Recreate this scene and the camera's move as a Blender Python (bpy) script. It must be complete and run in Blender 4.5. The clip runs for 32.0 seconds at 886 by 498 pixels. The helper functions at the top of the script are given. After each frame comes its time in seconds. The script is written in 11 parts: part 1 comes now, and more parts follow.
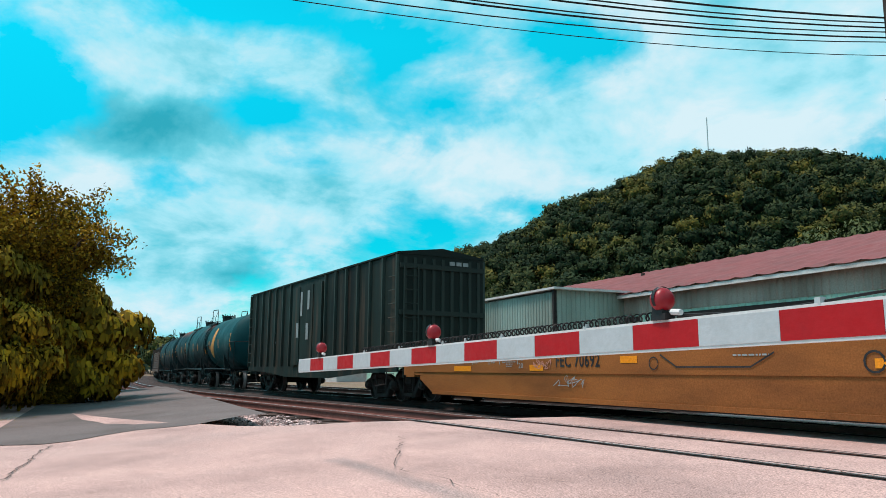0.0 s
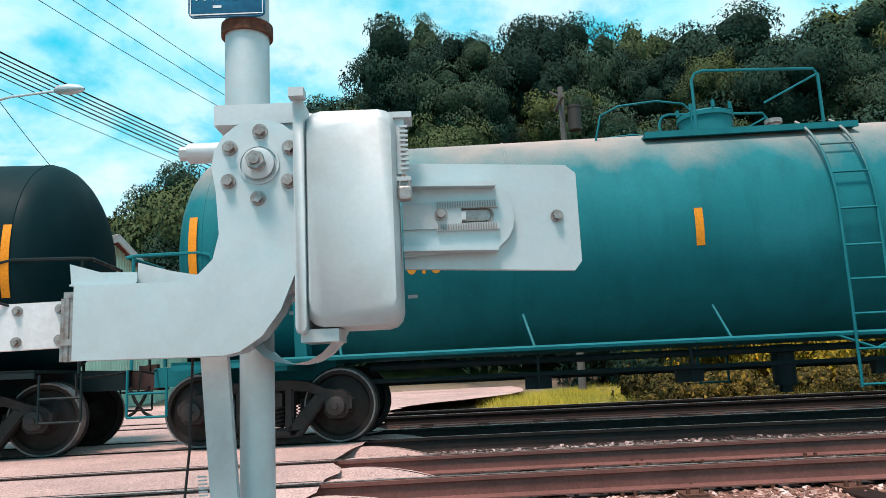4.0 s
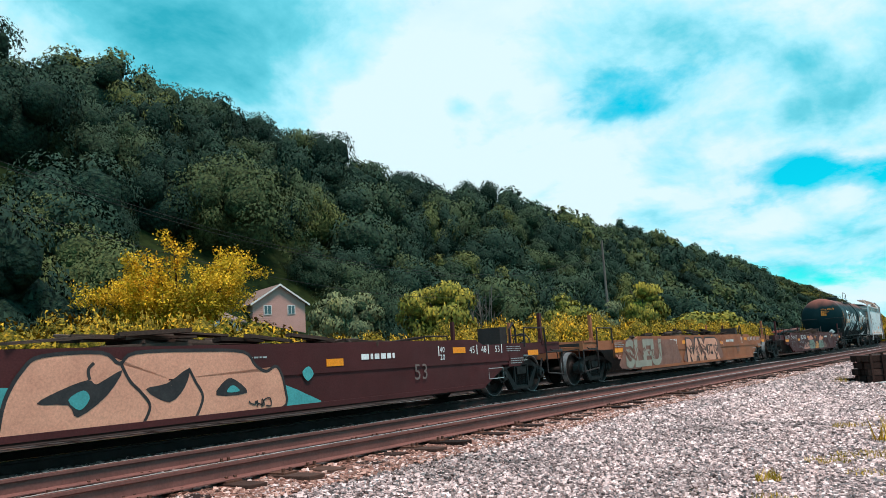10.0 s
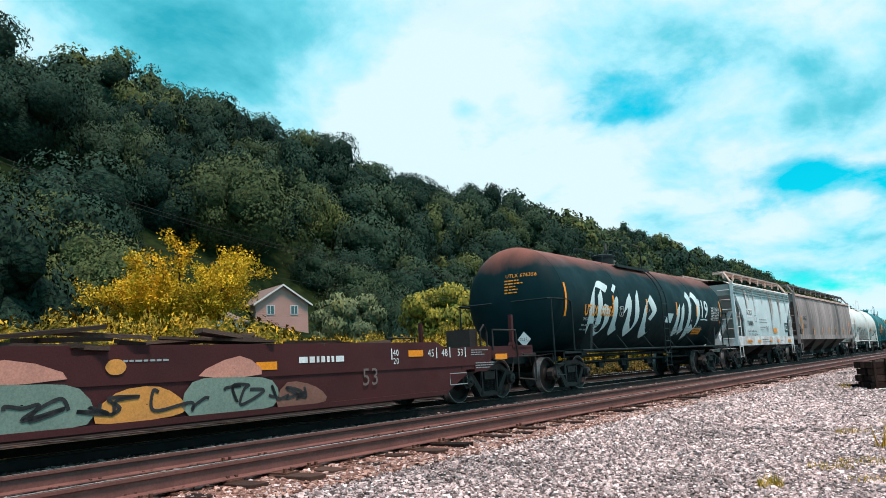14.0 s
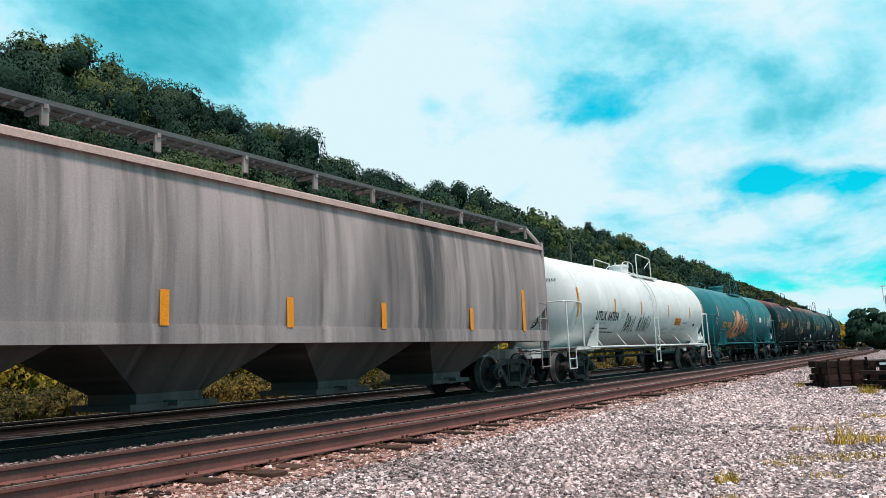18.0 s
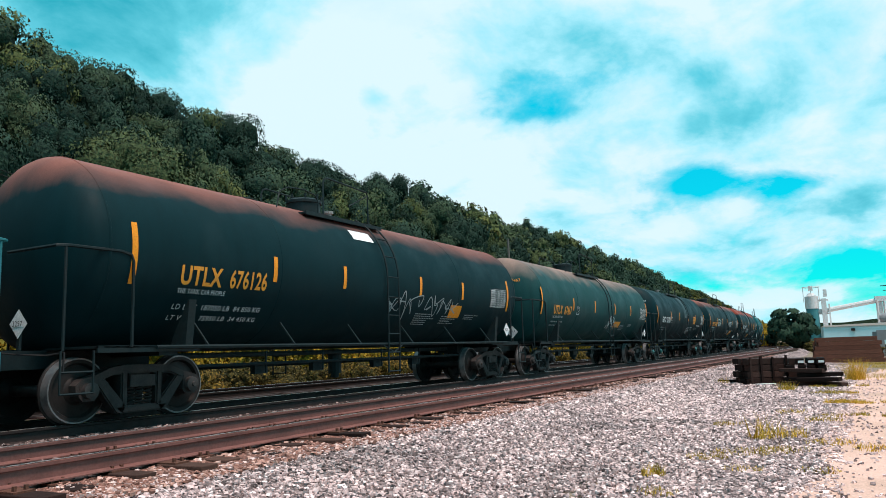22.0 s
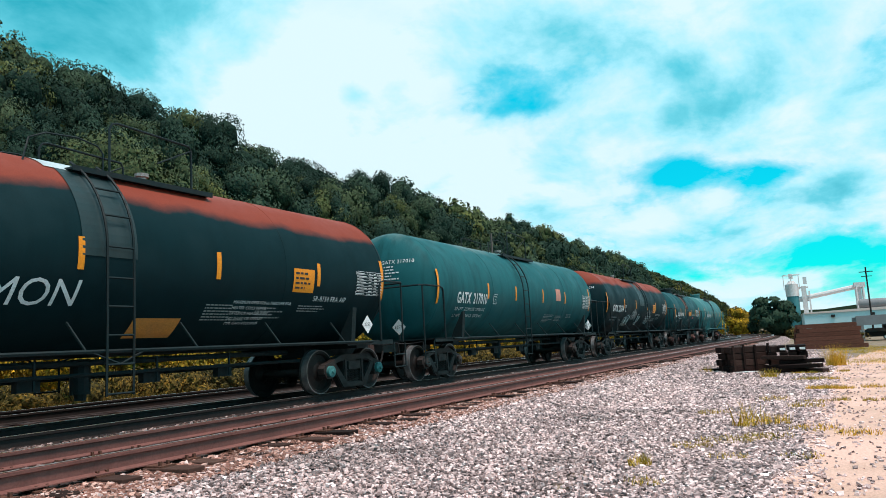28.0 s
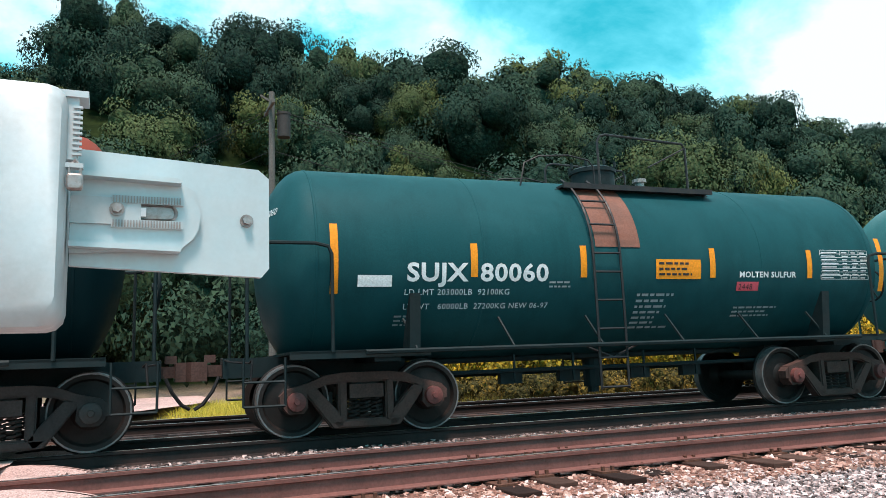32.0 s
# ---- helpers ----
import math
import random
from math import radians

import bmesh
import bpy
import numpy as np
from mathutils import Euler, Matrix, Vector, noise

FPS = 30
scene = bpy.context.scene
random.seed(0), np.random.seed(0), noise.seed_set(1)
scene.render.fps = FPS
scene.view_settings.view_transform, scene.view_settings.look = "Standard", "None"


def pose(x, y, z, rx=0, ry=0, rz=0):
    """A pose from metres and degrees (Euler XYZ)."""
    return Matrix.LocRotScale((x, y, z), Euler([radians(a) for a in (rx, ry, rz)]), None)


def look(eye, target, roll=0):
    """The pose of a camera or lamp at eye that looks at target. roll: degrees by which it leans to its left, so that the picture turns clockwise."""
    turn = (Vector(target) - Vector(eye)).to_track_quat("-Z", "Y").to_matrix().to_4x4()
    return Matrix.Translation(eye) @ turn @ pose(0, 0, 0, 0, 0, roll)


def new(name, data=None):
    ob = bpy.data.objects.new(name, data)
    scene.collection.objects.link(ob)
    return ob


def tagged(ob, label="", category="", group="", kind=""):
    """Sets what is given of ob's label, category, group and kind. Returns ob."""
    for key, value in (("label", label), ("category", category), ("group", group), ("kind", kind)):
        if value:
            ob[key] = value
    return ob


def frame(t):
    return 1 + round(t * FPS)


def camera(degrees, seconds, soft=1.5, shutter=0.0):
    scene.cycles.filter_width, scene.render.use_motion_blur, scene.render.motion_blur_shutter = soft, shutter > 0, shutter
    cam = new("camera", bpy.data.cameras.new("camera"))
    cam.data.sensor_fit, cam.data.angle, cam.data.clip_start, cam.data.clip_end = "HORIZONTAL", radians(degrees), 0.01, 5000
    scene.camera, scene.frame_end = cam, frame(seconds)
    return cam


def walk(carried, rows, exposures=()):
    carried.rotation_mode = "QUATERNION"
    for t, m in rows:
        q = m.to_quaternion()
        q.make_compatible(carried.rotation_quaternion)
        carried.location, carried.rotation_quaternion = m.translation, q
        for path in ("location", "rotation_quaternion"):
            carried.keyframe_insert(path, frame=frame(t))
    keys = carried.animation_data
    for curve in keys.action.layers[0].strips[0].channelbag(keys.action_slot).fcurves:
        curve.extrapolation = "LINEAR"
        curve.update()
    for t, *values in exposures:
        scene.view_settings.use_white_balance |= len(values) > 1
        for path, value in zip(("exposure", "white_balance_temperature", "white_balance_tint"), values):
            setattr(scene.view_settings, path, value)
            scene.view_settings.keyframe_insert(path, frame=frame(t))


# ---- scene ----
cam = camera(61.72, 32.0, 0.4)
EYE_Z = 1.42
# seconds, eye x, then the turn in degrees
ROWS = [
    (0, -0.39, 99.30, -0.32, 65.45),
    (0.5, -0.37, 98.36, -0.26, 67.34),
    (1, -0.34, 98.28, 0.44, 64.25),
    (1.5, -0.25, 98.66, 0.96, 56.94),
    (2, -0.19, 99.17, 1.48, 47.20),
    (2.5, -0.135, 99.51, 1.36, 36.22),
    (3, -0.11, 99.65, 1.41, 24.21),
    (3.5, -0.085, 99.61, 1.87, 11.53),
    (4, -0.045, 99.26, 2.65, -0.65),
    (4.5, 0, 98.98, 3.22, -11.66),
    (6.5, 0, 99.41, 2.47, -48.58),
    (7, 0, 99.09, 2.56, -53.98),
    (7.5, 0, 98.86, 2.64, -57.44),
    (8, 0, 98.75, 2.72, -58.89),
    (8.5, 0, 98.68, 2.75, -58.84),
    (9, 0, 98.62, 2.97, -58.17),
    (9.5, 0, 98.62, 3.26, -57.56),
    (10, 0, 98.78, 3.56, -57.28),
    (10.5, 0, 98.96, 3.79, -57.26),
    (11, 0, 99.13, 3.85, -57.29),
    (11.5, 0, 99.32, 3.74, -57.27),
    (12, 0, 99.43, 3.51, -57.23),
    (12.5, 0, 99.35, 3.30, -57.14),
    (13, 0, 99.14, 3.22, -57.03),
    (13.5, 0, 98.97, 3.05, -57.02),
    (15.5, 0, 98.71, 2.75, -57.92),
    (16, 0, 98.60, 2.67, -58.58),
    (16.5, 0, 98.46, 2.67, -59.26),
    (17, 0, 98.38, 2.68, -59.70),
    (17.5, 0, 98.40, 2.69, -59.76),
    (18, 0, 98.56, 2.62, -59.84),
    (18.5, 0, 98.62, 2.41, -60.35),
    (19, 0, 98.60, 2.16, -61.24),
    (19.5, 0, 98.54, 1.96, -62.09),
    (20, 0, 98.63, 1.99, -62.94),
    (20.5, 0, 98.67, 2.15, -63.71),
    (21, 0, 98.55, 2.21, -64.23),
    (21.5, 0, 98.22, 2.09, -64.44),
    (22, 0, 97.87, 1.90, -64.70),
    (22.5, 0, 97.56, 1.68, -65.40),
    (23, 0, 97.42, 1.54, -66.70),
    (23.5, 0, 97.21, 1.34, -68.17),
    (24, 0, 96.96, 1.27, -69.17),
    (24.5, 0, 96.74, 1.24, -69.33),
    (25, 0, 96.70, 1.38, -68.63),
    (25.5, 0, 96.70, 1.58, -67.55),
    (27.5, 0, 97.24, 3.15, -66.44),
    (28, 0, 97.51, 3.30, -65.81),
    (28.5, 0, 97.56, 3.19, -65.40),
    (29, 0, 97.33, 3.21, -65.67),
    (29.5, 0, 96.87, 3.24, -66.33),
    (30, 0, 96.55, 3.08, -65.42),
    (30.5, 0, 96.76, 2.93, -60.34),
    (31, 0, 97.41, 2.84, -50.77),
    (31.5, 0, 98.21, 2.71, -38.55),
    (32, 0, 98.93, 2.26, -23.77),
]
walk(cam, [(t, pose(x, 0, EYE_Z, a, b, c)) for t, x, a, b, c in ROWS],
     [(0, 0.08), (1.5, 0.06), (2.5, 0.12), (3.5, 0.32), (4.2, 0.35), (5.5, 0.3), (7, 0.22), (16.5, 0.22), (18, 0.14), (19.2, 0.07), (20, 0.05), (20.8, 0.10), (21.8, 0.2), (30, 0.22), (31, 0.25), (32, 0.60)])

# ---- world, sun, exposure ----
SUN_EL, SUN_AZ = radians(68), radians(155)      # high, behind the camera and to its left


def node_of(tree, kind, **values):
    n = tree.nodes.new(kind)
    for key, value in values.items():
        n.inputs[key].default_value = value
    return n


def ramp_of(tree, stops, source, mode="LINEAR"):
    n = tree.nodes.new("ShaderNodeValToRGB")
    n.color_ramp.interpolation = mode
    while len(n.color_ramp.elements) < len(stops):
        n.color_ramp.elements.new(0.5)
    for e, (p, c) in zip(n.color_ramp.elements, stops):
        e.position = p
        e.color = (*c, 1) if len(c) == 3 else c
    tree.links.new(source, n.inputs[0])
    return n


CLOUDS = (
    (87.7, 17.2, 5.5, 2.8, 0.22, -0.40), (88, 21.8, 6, 1.8, 0.16, 0.08), (91.7, 14, 4, 1.8, 0.15, 0.12), (84.5, 10.5, 5.5, 2.0, 0.2, 0.12), (85.3, 4, 4, 2, 0.2, 0.1),
    (76, 13, 6, 1.8, 0.16, -0.2), (82, 7, 5, 1.4, 0.05, -0.2), (96, 19.5, 4, 5, -0.2, 0), (78.5, 19.3, 4.5, 1.3, -0.17, 0), (81, 26.5, 8, 2.2, -0.16, 0), (70, 25.2, 6, 2, -0.13, 0),
    (55, 24.6, 6, 2.4, -0.18, 0), (69, 15, 8, 3.5, 0.12, 0.04), (43, 18.5, 13, 6, 0.2, 0.08), (22, 18, 8, 6, 0.13, 0.03), (27.6, 23.3, 2, 0.9, -0.14, 0),
    (-39.5, 25.6, 10.5, 4.8, 0.24, -0.42), (-26, 24, 4.5, 2.6, 0.2, 0.16), (-57.5, 20, 8, 6.5, 0.25, 0.16), (-64, 12, 16, 5, 0.2, 0.08), (-60, 19.4, 1.5, 0.9, 0, -0.15), (-63, 19.9, 1.3, 0.9, 0, -0.12),
    (-72, 17.8, 5, 0.6, -0.06, -0.10), (-75.4, 13, 1.9, 0.9, 0, -0.14), (-81, 22, 10, 5, 0.05, -0.05), (-84.2, 15.6, 3.2, 1.5, 0.12, -0.22), (-84.2, 11.7, 3.6, 1.2, -0.26, 0), (-90, 11.0, 3.4, 1.1, -0.27, 0), (-87, 9.6, 1.6, 0.8, 0.10, 0.1), (-94, 9, 4, 1.3, 0.26, -0.2),
    (-95.5, 4.8, 6, 1.7, -0.26, 0), (-95, 13.9, 5, 1.8, 0.2, 0.1), (-99.5, 11.5, 2.5, 2, 0.1, -0.1), (-88, 2.4, 6, 1.1, 0.1, 0.02), (-90, 9.2, 3.5, 1.6, -0.2, 0), (-81, 9.8, 4.5, 1.2, -0.12, 0))


def build_world():
    world = bpy.data.worlds.new("sky")
    scene.world = world
    world.use_nodes = True
    tree = world.node_tree
    tree.nodes.clear()
    link = tree.links.new
    out = tree.nodes.new("ShaderNodeOutputWorld")
    sky = tree.nodes.new("ShaderNodeTexSky")
    sky.sky_type = "NISHITA"
    sky.sun_disc = False
    sky.sun_elevation = SUN_EL
    sky.sun_rotation = -SUN_AZ
    sky.air_density, sky.dust_density, sky.ozone_density = 1.0, 0.0, 3.0
    tint = tree.nodes.new("ShaderNodeMix")
    tint.data_type, tint.blend_type = "RGBA", "MULTIPLY"
    tint.inputs["Factor"].default_value = 1.0
    link(sky.outputs[0], tint.inputs["A"])
    tint.inputs["B"].default_value = (0.02, 2.6, 1.95, 1)
    coord = tree.nodes.new("ShaderNodeTexCoord")
    # clouds on a flat layer: direction over its height
    sep = tree.nodes.new("ShaderNodeSeparateXYZ")
    link(coord.outputs["Generated"], sep.inputs[0])
    up = tree.nodes.new("ShaderNodeMath")
    up.operation = "ADD"
    link(sep.outputs["Z"], up.inputs[0])
    up.inputs[1].default_value = 0.42
    top = tree.nodes.new("ShaderNodeMath")
    top.operation = "MAXIMUM"
    link(up.outputs[0], top.inputs[0])
    top.inputs[1].default_value = 0.05
    flat = tree.nodes.new("ShaderNodeVectorMath")
    flat.operation = "DIVIDE"
    link(coord.outputs["Generated"], flat.inputs[0])
    comb = tree.nodes.new("ShaderNodeCombineXYZ")
    for k in range(3):
        link(top.outputs[0], comb.inputs[k])
    link(comb.outputs[0], flat.inputs[1])
    drift = tree.nodes.new("ShaderNodeVectorMath")
    drift.operation = "ADD"
    link(flat.outputs[0], drift.inputs[0])
    drift.inputs[1].default_value = (3.7, 1.9, 0.4)
    def calc(op, a, b=None, c=None):
        n = tree.nodes.new("ShaderNodeMath")
        n.operation = op
        for k, v in enumerate((a, b, c)):
            if v is None:
                continue
            if isinstance(v, (int, float)):
                n.inputs[k].default_value = v
            else:
                link(v, n.inputs[k])
        return n.outputs[0]

    # bearing (from north towards the west) and height over the horizon, in degrees
    bearing = calc("MULTIPLY", calc("ARCTAN2", calc("MULTIPLY", sep.outputs["X"], -1.0), sep.outputs["Y"]), 180 / math.pi)
    height = calc("MULTIPLY", calc("ARCSINE", sep.outputs["Z"]), 180 / math.pi)
    big = node_of(tree, "ShaderNodeTexNoise", Scale=2.4, Detail=10.0, Roughness=0.60, Distortion=0.25)
    link(drift.outputs[0], big.inputs["Vector"])
    small = node_of(tree, "ShaderNodeTexNoise", Scale=4.2, Detail=9.0, Roughness=0.58, Distortion=0.2)
    link(drift.outputs[0], small.inputs["Vector"])
    dense = calc("MULTIPLY_ADD", sep.outputs["X"], 0.03, calc("MULTIPLY_ADD", big.outputs[0], 0.8, 0.14))
    dense = calc("MULTIPLY_ADD", calc("SUBTRACT", small.outputs[0], 0.5), 0.35, dense)
    light = calc("MULTIPLY_ADD", sep.outputs["X"], 0.04, small.outputs[0])
    # cloud banks and gaps: bearing, height, their spreads, then how dense and how bright
    for az, el, wa, we, thick, bright in CLOUDS:
        u = calc("DIVIDE", calc("SUBTRACT", bearing, az), wa)
        w = calc("DIVIDE", calc("SUBTRACT", height, el), we)
        d = calc("MULTIPLY_ADD", u, u, calc("MULTIPLY", w, w))
        g = calc("EXPONENT", calc("MULTIPLY", d, -1.0))
        if thick:
            dense = calc("MULTIPLY_ADD", g, thick, dense)
        if bright:
            light = calc("MULTIPLY_ADD", g, bright, light)
    cover = ramp_of(tree, [(0.42, (0, 0, 0)), (0.49, (0.36, 0.36, 0.36)), (0.56, (0.9, 0.9, 0.9)), (0.66, (1, 1, 1))], dense)
    shade = ramp_of(tree, [(0.14, (0.04, 0.46, 0.56)), (0.32, (0.18, 0.70, 0.80)), (0.45, (0.50, 0.92, 1.0)), (0.60, (0.88, 1.0, 1.02))], light)
    # clear air: deeper near the ground than the sky model gives
    deep = ramp_of(tree, [(0.0, (0.36, 0.42, 0.52)), (0.25, (0.60, 0.66, 0.76)), (0.42, (1, 1, 1))], sep.outputs["Z"])
    clear = tree.nodes.new("ShaderNodeMix")
    clear.data_type, clear.blend_type = "RGBA", "MULTIPLY"
    clear.inputs["Factor"].default_value = 1.0
    link(tint.outputs["Result"], clear.inputs["A"])
    link(deep.outputs[0], clear.inputs["B"])
    mix = tree.nodes.new("ShaderNodeMix")
    mix.data_type = "RGBA"
    link(cover.outputs[0], mix.inputs["Factor"])
    back = tree.nodes.new("ShaderNodeBackground")
    gain = tree.nodes.new("ShaderNodeMix")
    gain.data_type, gain.blend_type = "RGBA", "MULTIPLY"
    gain.inputs["Factor"].default_value = 1.0
    link(shade.outputs[0], gain.inputs["A"])
    gain.inputs["B"].default_value = (7.4, 8.3, 8.8, 1)
    link(clear.outputs["Result"], mix.inputs["A"])
    link(gain.outputs["Result"], mix.inputs["B"])
    link(mix.outputs["Result"], back.inputs[0])
    back.inputs[1].default_value = 0.10
    link(back.outputs[0], out.inputs[0])


build_world()
sun = new("sun", bpy.data.lights.new("sun", "SUN"))
sun.data.energy, sun.data.angle, sun.data.color = 4.15, radians(14), (1.0, 0.80, 0.725)
sun_way = Vector((-math.sin(SUN_AZ) * math.cos(SUN_EL), math.cos(SUN_AZ) * math.cos(SUN_EL), math.sin(SUN_EL)))
sun.matrix_world = look(sun_way * 60, (0, 0, 0))
scene.view_settings.exposure = 0.35

# ---- geometry helpers ----
class Geo:
    """Gathers vertices and faces of one mesh."""

    def __init__(self):
        self.v, self.f = [], []

    def add(self, verts, faces):
        k = len(self.v)
        self.v += [tuple(p) for p in verts]
        self.f += [tuple(i + k for i in q) for q in faces]
        return self

    def box(self, x, y, z, sx, sy, sz, turn=None):
        c = [Vector((a * sx / 2, b * sy / 2, d * sz / 2)) for a in (-1, 1) for b in (-1, 1) for d in (-1, 1)]
        if turn:
            c = [turn @ p for p in c]
        o = Vector((x, y, z))
        return self.add([p + o for p in c], [(0, 1, 3, 2), (4, 6, 7, 5), (0, 4, 5, 1), (2, 3, 7, 6), (0, 2, 6, 4), (1, 5, 7, 3)])

    def soft_box(self, x, y, z, sx, sy, sz, r):
        """A box whose edges along y are rounded and whose faces step in a little."""
        ring = []
        for cx, cz, a0 in ((sx / 2 - r, sz / 2 - r, 0), (-sx / 2 + r, sz / 2 - r, 90), (-sx / 2 + r, -sz / 2 + r, 180), (sx / 2 - r, -sz / 2 + r, 270)):
            for k in range(4):
                a = radians(a0 + 30 * k)
                ring.append((cx + r * math.cos(a), cz + r * math.sin(a)))
        n = len(ring)
        verts = []
        for d, s in ((-sy / 2, 1 - 1.2 * r / max(sx, sz)), (-sy / 2 + r * 0.5, 1), (sy / 2 - r * 0.5, 1), (sy / 2, 1 - 1.2 * r / max(sx, sz))):
            verts += [(x + a * s, y + d, z + b * s) for a, b in ring]
        faces = [tuple(range(n))[::1], tuple(range(3 * n, 4 * n))[::-1]]
        for k in range(3):
            faces += [(k * n + i, (k + 1) * n + i, (k + 1) * n + (i + 1) % n, k * n + (i + 1) % n) for i in range(n)]
        return self.add(verts, faces)

    def cyl(self, p0, p1, r, n=12, r2=None, cap=True):
        p0, p1 = Vector(p0), Vector(p1)
        r2 = r if r2 is None else r2
        d = (p1 - p0).normalized()
        a = d.orthogonal().normalized()
        b = d.cross(a)
        verts = []
        for p, q in ((p0, r), (p1, r2)):
            verts += [p + q * (math.cos(2 * math.pi * i / n) * a + math.sin(2 * math.pi * i / n) * b) for i in range(n)]
        faces = [(i, (i + 1) % n, n + (i + 1) % n, n + i) for i in range(n)]
        if cap:
            faces += [tuple(range(n))[::-1], tuple(range(n, 2 * n))]
        return self.add(verts, faces)

    def tube(self, points, r, n=6, closed=False):
        pts = [Vector(p) for p in points]
        verts, m = [], len(pts)
        a = None
        for i, p in enumerate(pts):
            d = (pts[(i + 1) % m] - pts[i - 1]) if closed else (pts[min(i + 1, m - 1)] - pts[max(i - 1, 0)])
            d.normalize()
            a = d.orthogonal().normalized() if a is None else (a - d * a.dot(d)).normalized()
            b = d.cross(a)
            verts += [p + r * (math.cos(2 * math.pi * k / n) * a + math.sin(2 * math.pi * k / n) * b) for k in range(n)]
        faces = []
        for i in range(m if closed else m - 1):
            j = (i + 1) % m
            faces += [(i * n + k, i * n + (k + 1) % n, j * n + (k + 1) % n, j * n + k) for k in range(n)]
        if not closed:
            faces += [tuple(range(n))[::-1], tuple(range((m - 1) * n, m * n))]
        return self.add(verts, faces)

    def lathe(self, profile, n=32, axis="x", at=(0, 0, 0), cap=False):
        verts, faces, m = [], [], len(profile)
        for u, r in profile:
            for k in range(n):
                c, s = r * math.cos(2 * math.pi * k / n), r * math.sin(2 * math.pi * k / n)
                p = {"x": (u, c, s), "y": (s, u, c), "z": (c, s, u)}[axis]
                verts.append((p[0] + at[0], p[1] + at[1], p[2] + at[2]))
        for i in range(m - 1):
            faces += [(i * n + k, i * n + (k + 1) % n, (i + 1) * n + (k + 1) % n, (i + 1) * n + k) for k in range(n)]
        if cap:
            faces += [tuple(range(n))[::-1], tuple(range((m - 1) * n, m * n))]
        return self.add(verts, faces)

    def prism(self, poly, a, b, axis="y"):
        """A polygon in the two other axes, drawn out from a to b along axis."""
        n = len(poly)
        put = {"x": lambda u, w, d: (d, u, w), "y": lambda u, w, d: (u, d, w), "z": lambda u, w, d: (u, w, d)}[axis]
        verts = [put(u, w, a) for u, w in poly] + [put(u, w, b) for u, w in poly]
        faces = [tuple(range(n)), tuple(range(n, 2 * n))[::-1]] + [(i, n + i, n + (i + 1) % n, (i + 1) % n) for i in range(n)]
        return self.add(verts, faces)

    def sheet(self, rows):
        """A grid of points, row by row."""
        m = len(rows[0])
        verts = [p for r in rows for p in r]
        faces = [(i * m + j, i * m + j + 1, (i + 1) * m + j + 1, (i + 1) * m + j) for i in range(len(rows) - 1) for j in range(m - 1)]
        return self.add(verts, faces)

    def mesh(self, name, smooth=None):
        me = bpy.data.meshes.new(name)
        me.from_pydata(self.v, [], self.f)
        bm = bmesh.new()
        bm.from_mesh(me)
        bmesh.ops.recalc_face_normals(bm, faces=bm.faces)
        bm.to_mesh(me)
        bm.free()
        if smooth:
            me.polygons.foreach_set("use_smooth", [True] * len(me.polygons))
            me.set_sharp_from_angle(angle=radians(smooth))
        me.update()
        return me


def part(name, geo, material, parent=None, label="", smooth=None):
    """One mesh object; geo is a Geo, a bmesh or a mesh that others may share."""
    if isinstance(geo, Geo):
        geo = geo.mesh(name, smooth)
    elif isinstance(geo, bmesh.types.BMesh):
        me = bpy.data.meshes.new(name)
        geo.to_mesh(me)
        geo.free()
        geo = me
    ob = new(name, geo)
    if name in ("small_print", "panel_print", "overspray", "emblem"):
        tagged(ob, kind="stuff")
    if not geo.materials:
        geo.materials.append(material)
    if geo.materials[0] != material:
        ob.material_slots[0].link = "OBJECT"
        ob.material_slots[0].material = material
    if parent:
        ob.parent = parent
    if label:
        ob["label"] = label
    return ob


def thing(name, label, category, group="", at=None):
    ob = new(name)
    ob.empty_display_size = 0.2
    if at is not None:
        ob.matrix_basis = at
    return tagged(ob, label, category, group)


MESHES = {}


def shared(key, make, smooth=None):
    """A mesh that is built once and used by all who ask for the same key."""
    if key not in MESHES:
        MESHES[key] = make().mesh(key if isinstance(key, str) else key[0], smooth)
    return MESHES[key]


def big_mesh(name, verts, faces, smooth=False):
    """A mesh from numpy arrays of vertices and of triangles or quads."""
    me = bpy.data.meshes.new(name)
    k = faces.shape[1]
    me.vertices.add(len(verts))
    me.vertices.foreach_set("co", verts.astype(np.float32).ravel())
    me.loops.add(faces.size)
    me.loops.foreach_set("vertex_index", faces.astype(np.int32).ravel())
    me.polygons.add(len(faces))
    me.polygons.foreach_set("loop_start", np.arange(0, faces.size, k, dtype=np.int32))
    me.polygons.foreach_set("use_smooth", np.full(len(faces), smooth))
    me.update()
    me.validate()
    return me


# ---- the line's plan ----
def curve_through(xs, ys):
    xs, ys = np.array(xs, float), np.array(ys, float)
    h = np.diff(xs)
    d = np.diff(ys) / h
    m = np.concatenate([[d[0]], (d[:-1] * h[1:] + d[1:] * h[:-1]) / (h[1:] + h[:-1]), [d[-1]]])

    def f(x):
        i = np.clip(np.searchsorted(xs, x) - 1, 0, len(xs) - 2)
        w = (x - xs[i]) / h[i]
        return ((2 * w**3 - 3 * w**2 + 1) * ys[i] + (w**3 - 2 * w**2 + w) * h[i] * m[i]
                + (-2 * w**3 + 3 * w**2) * ys[i + 1] + (w**3 - w**2) * h[i] * m[i + 1])
    return f


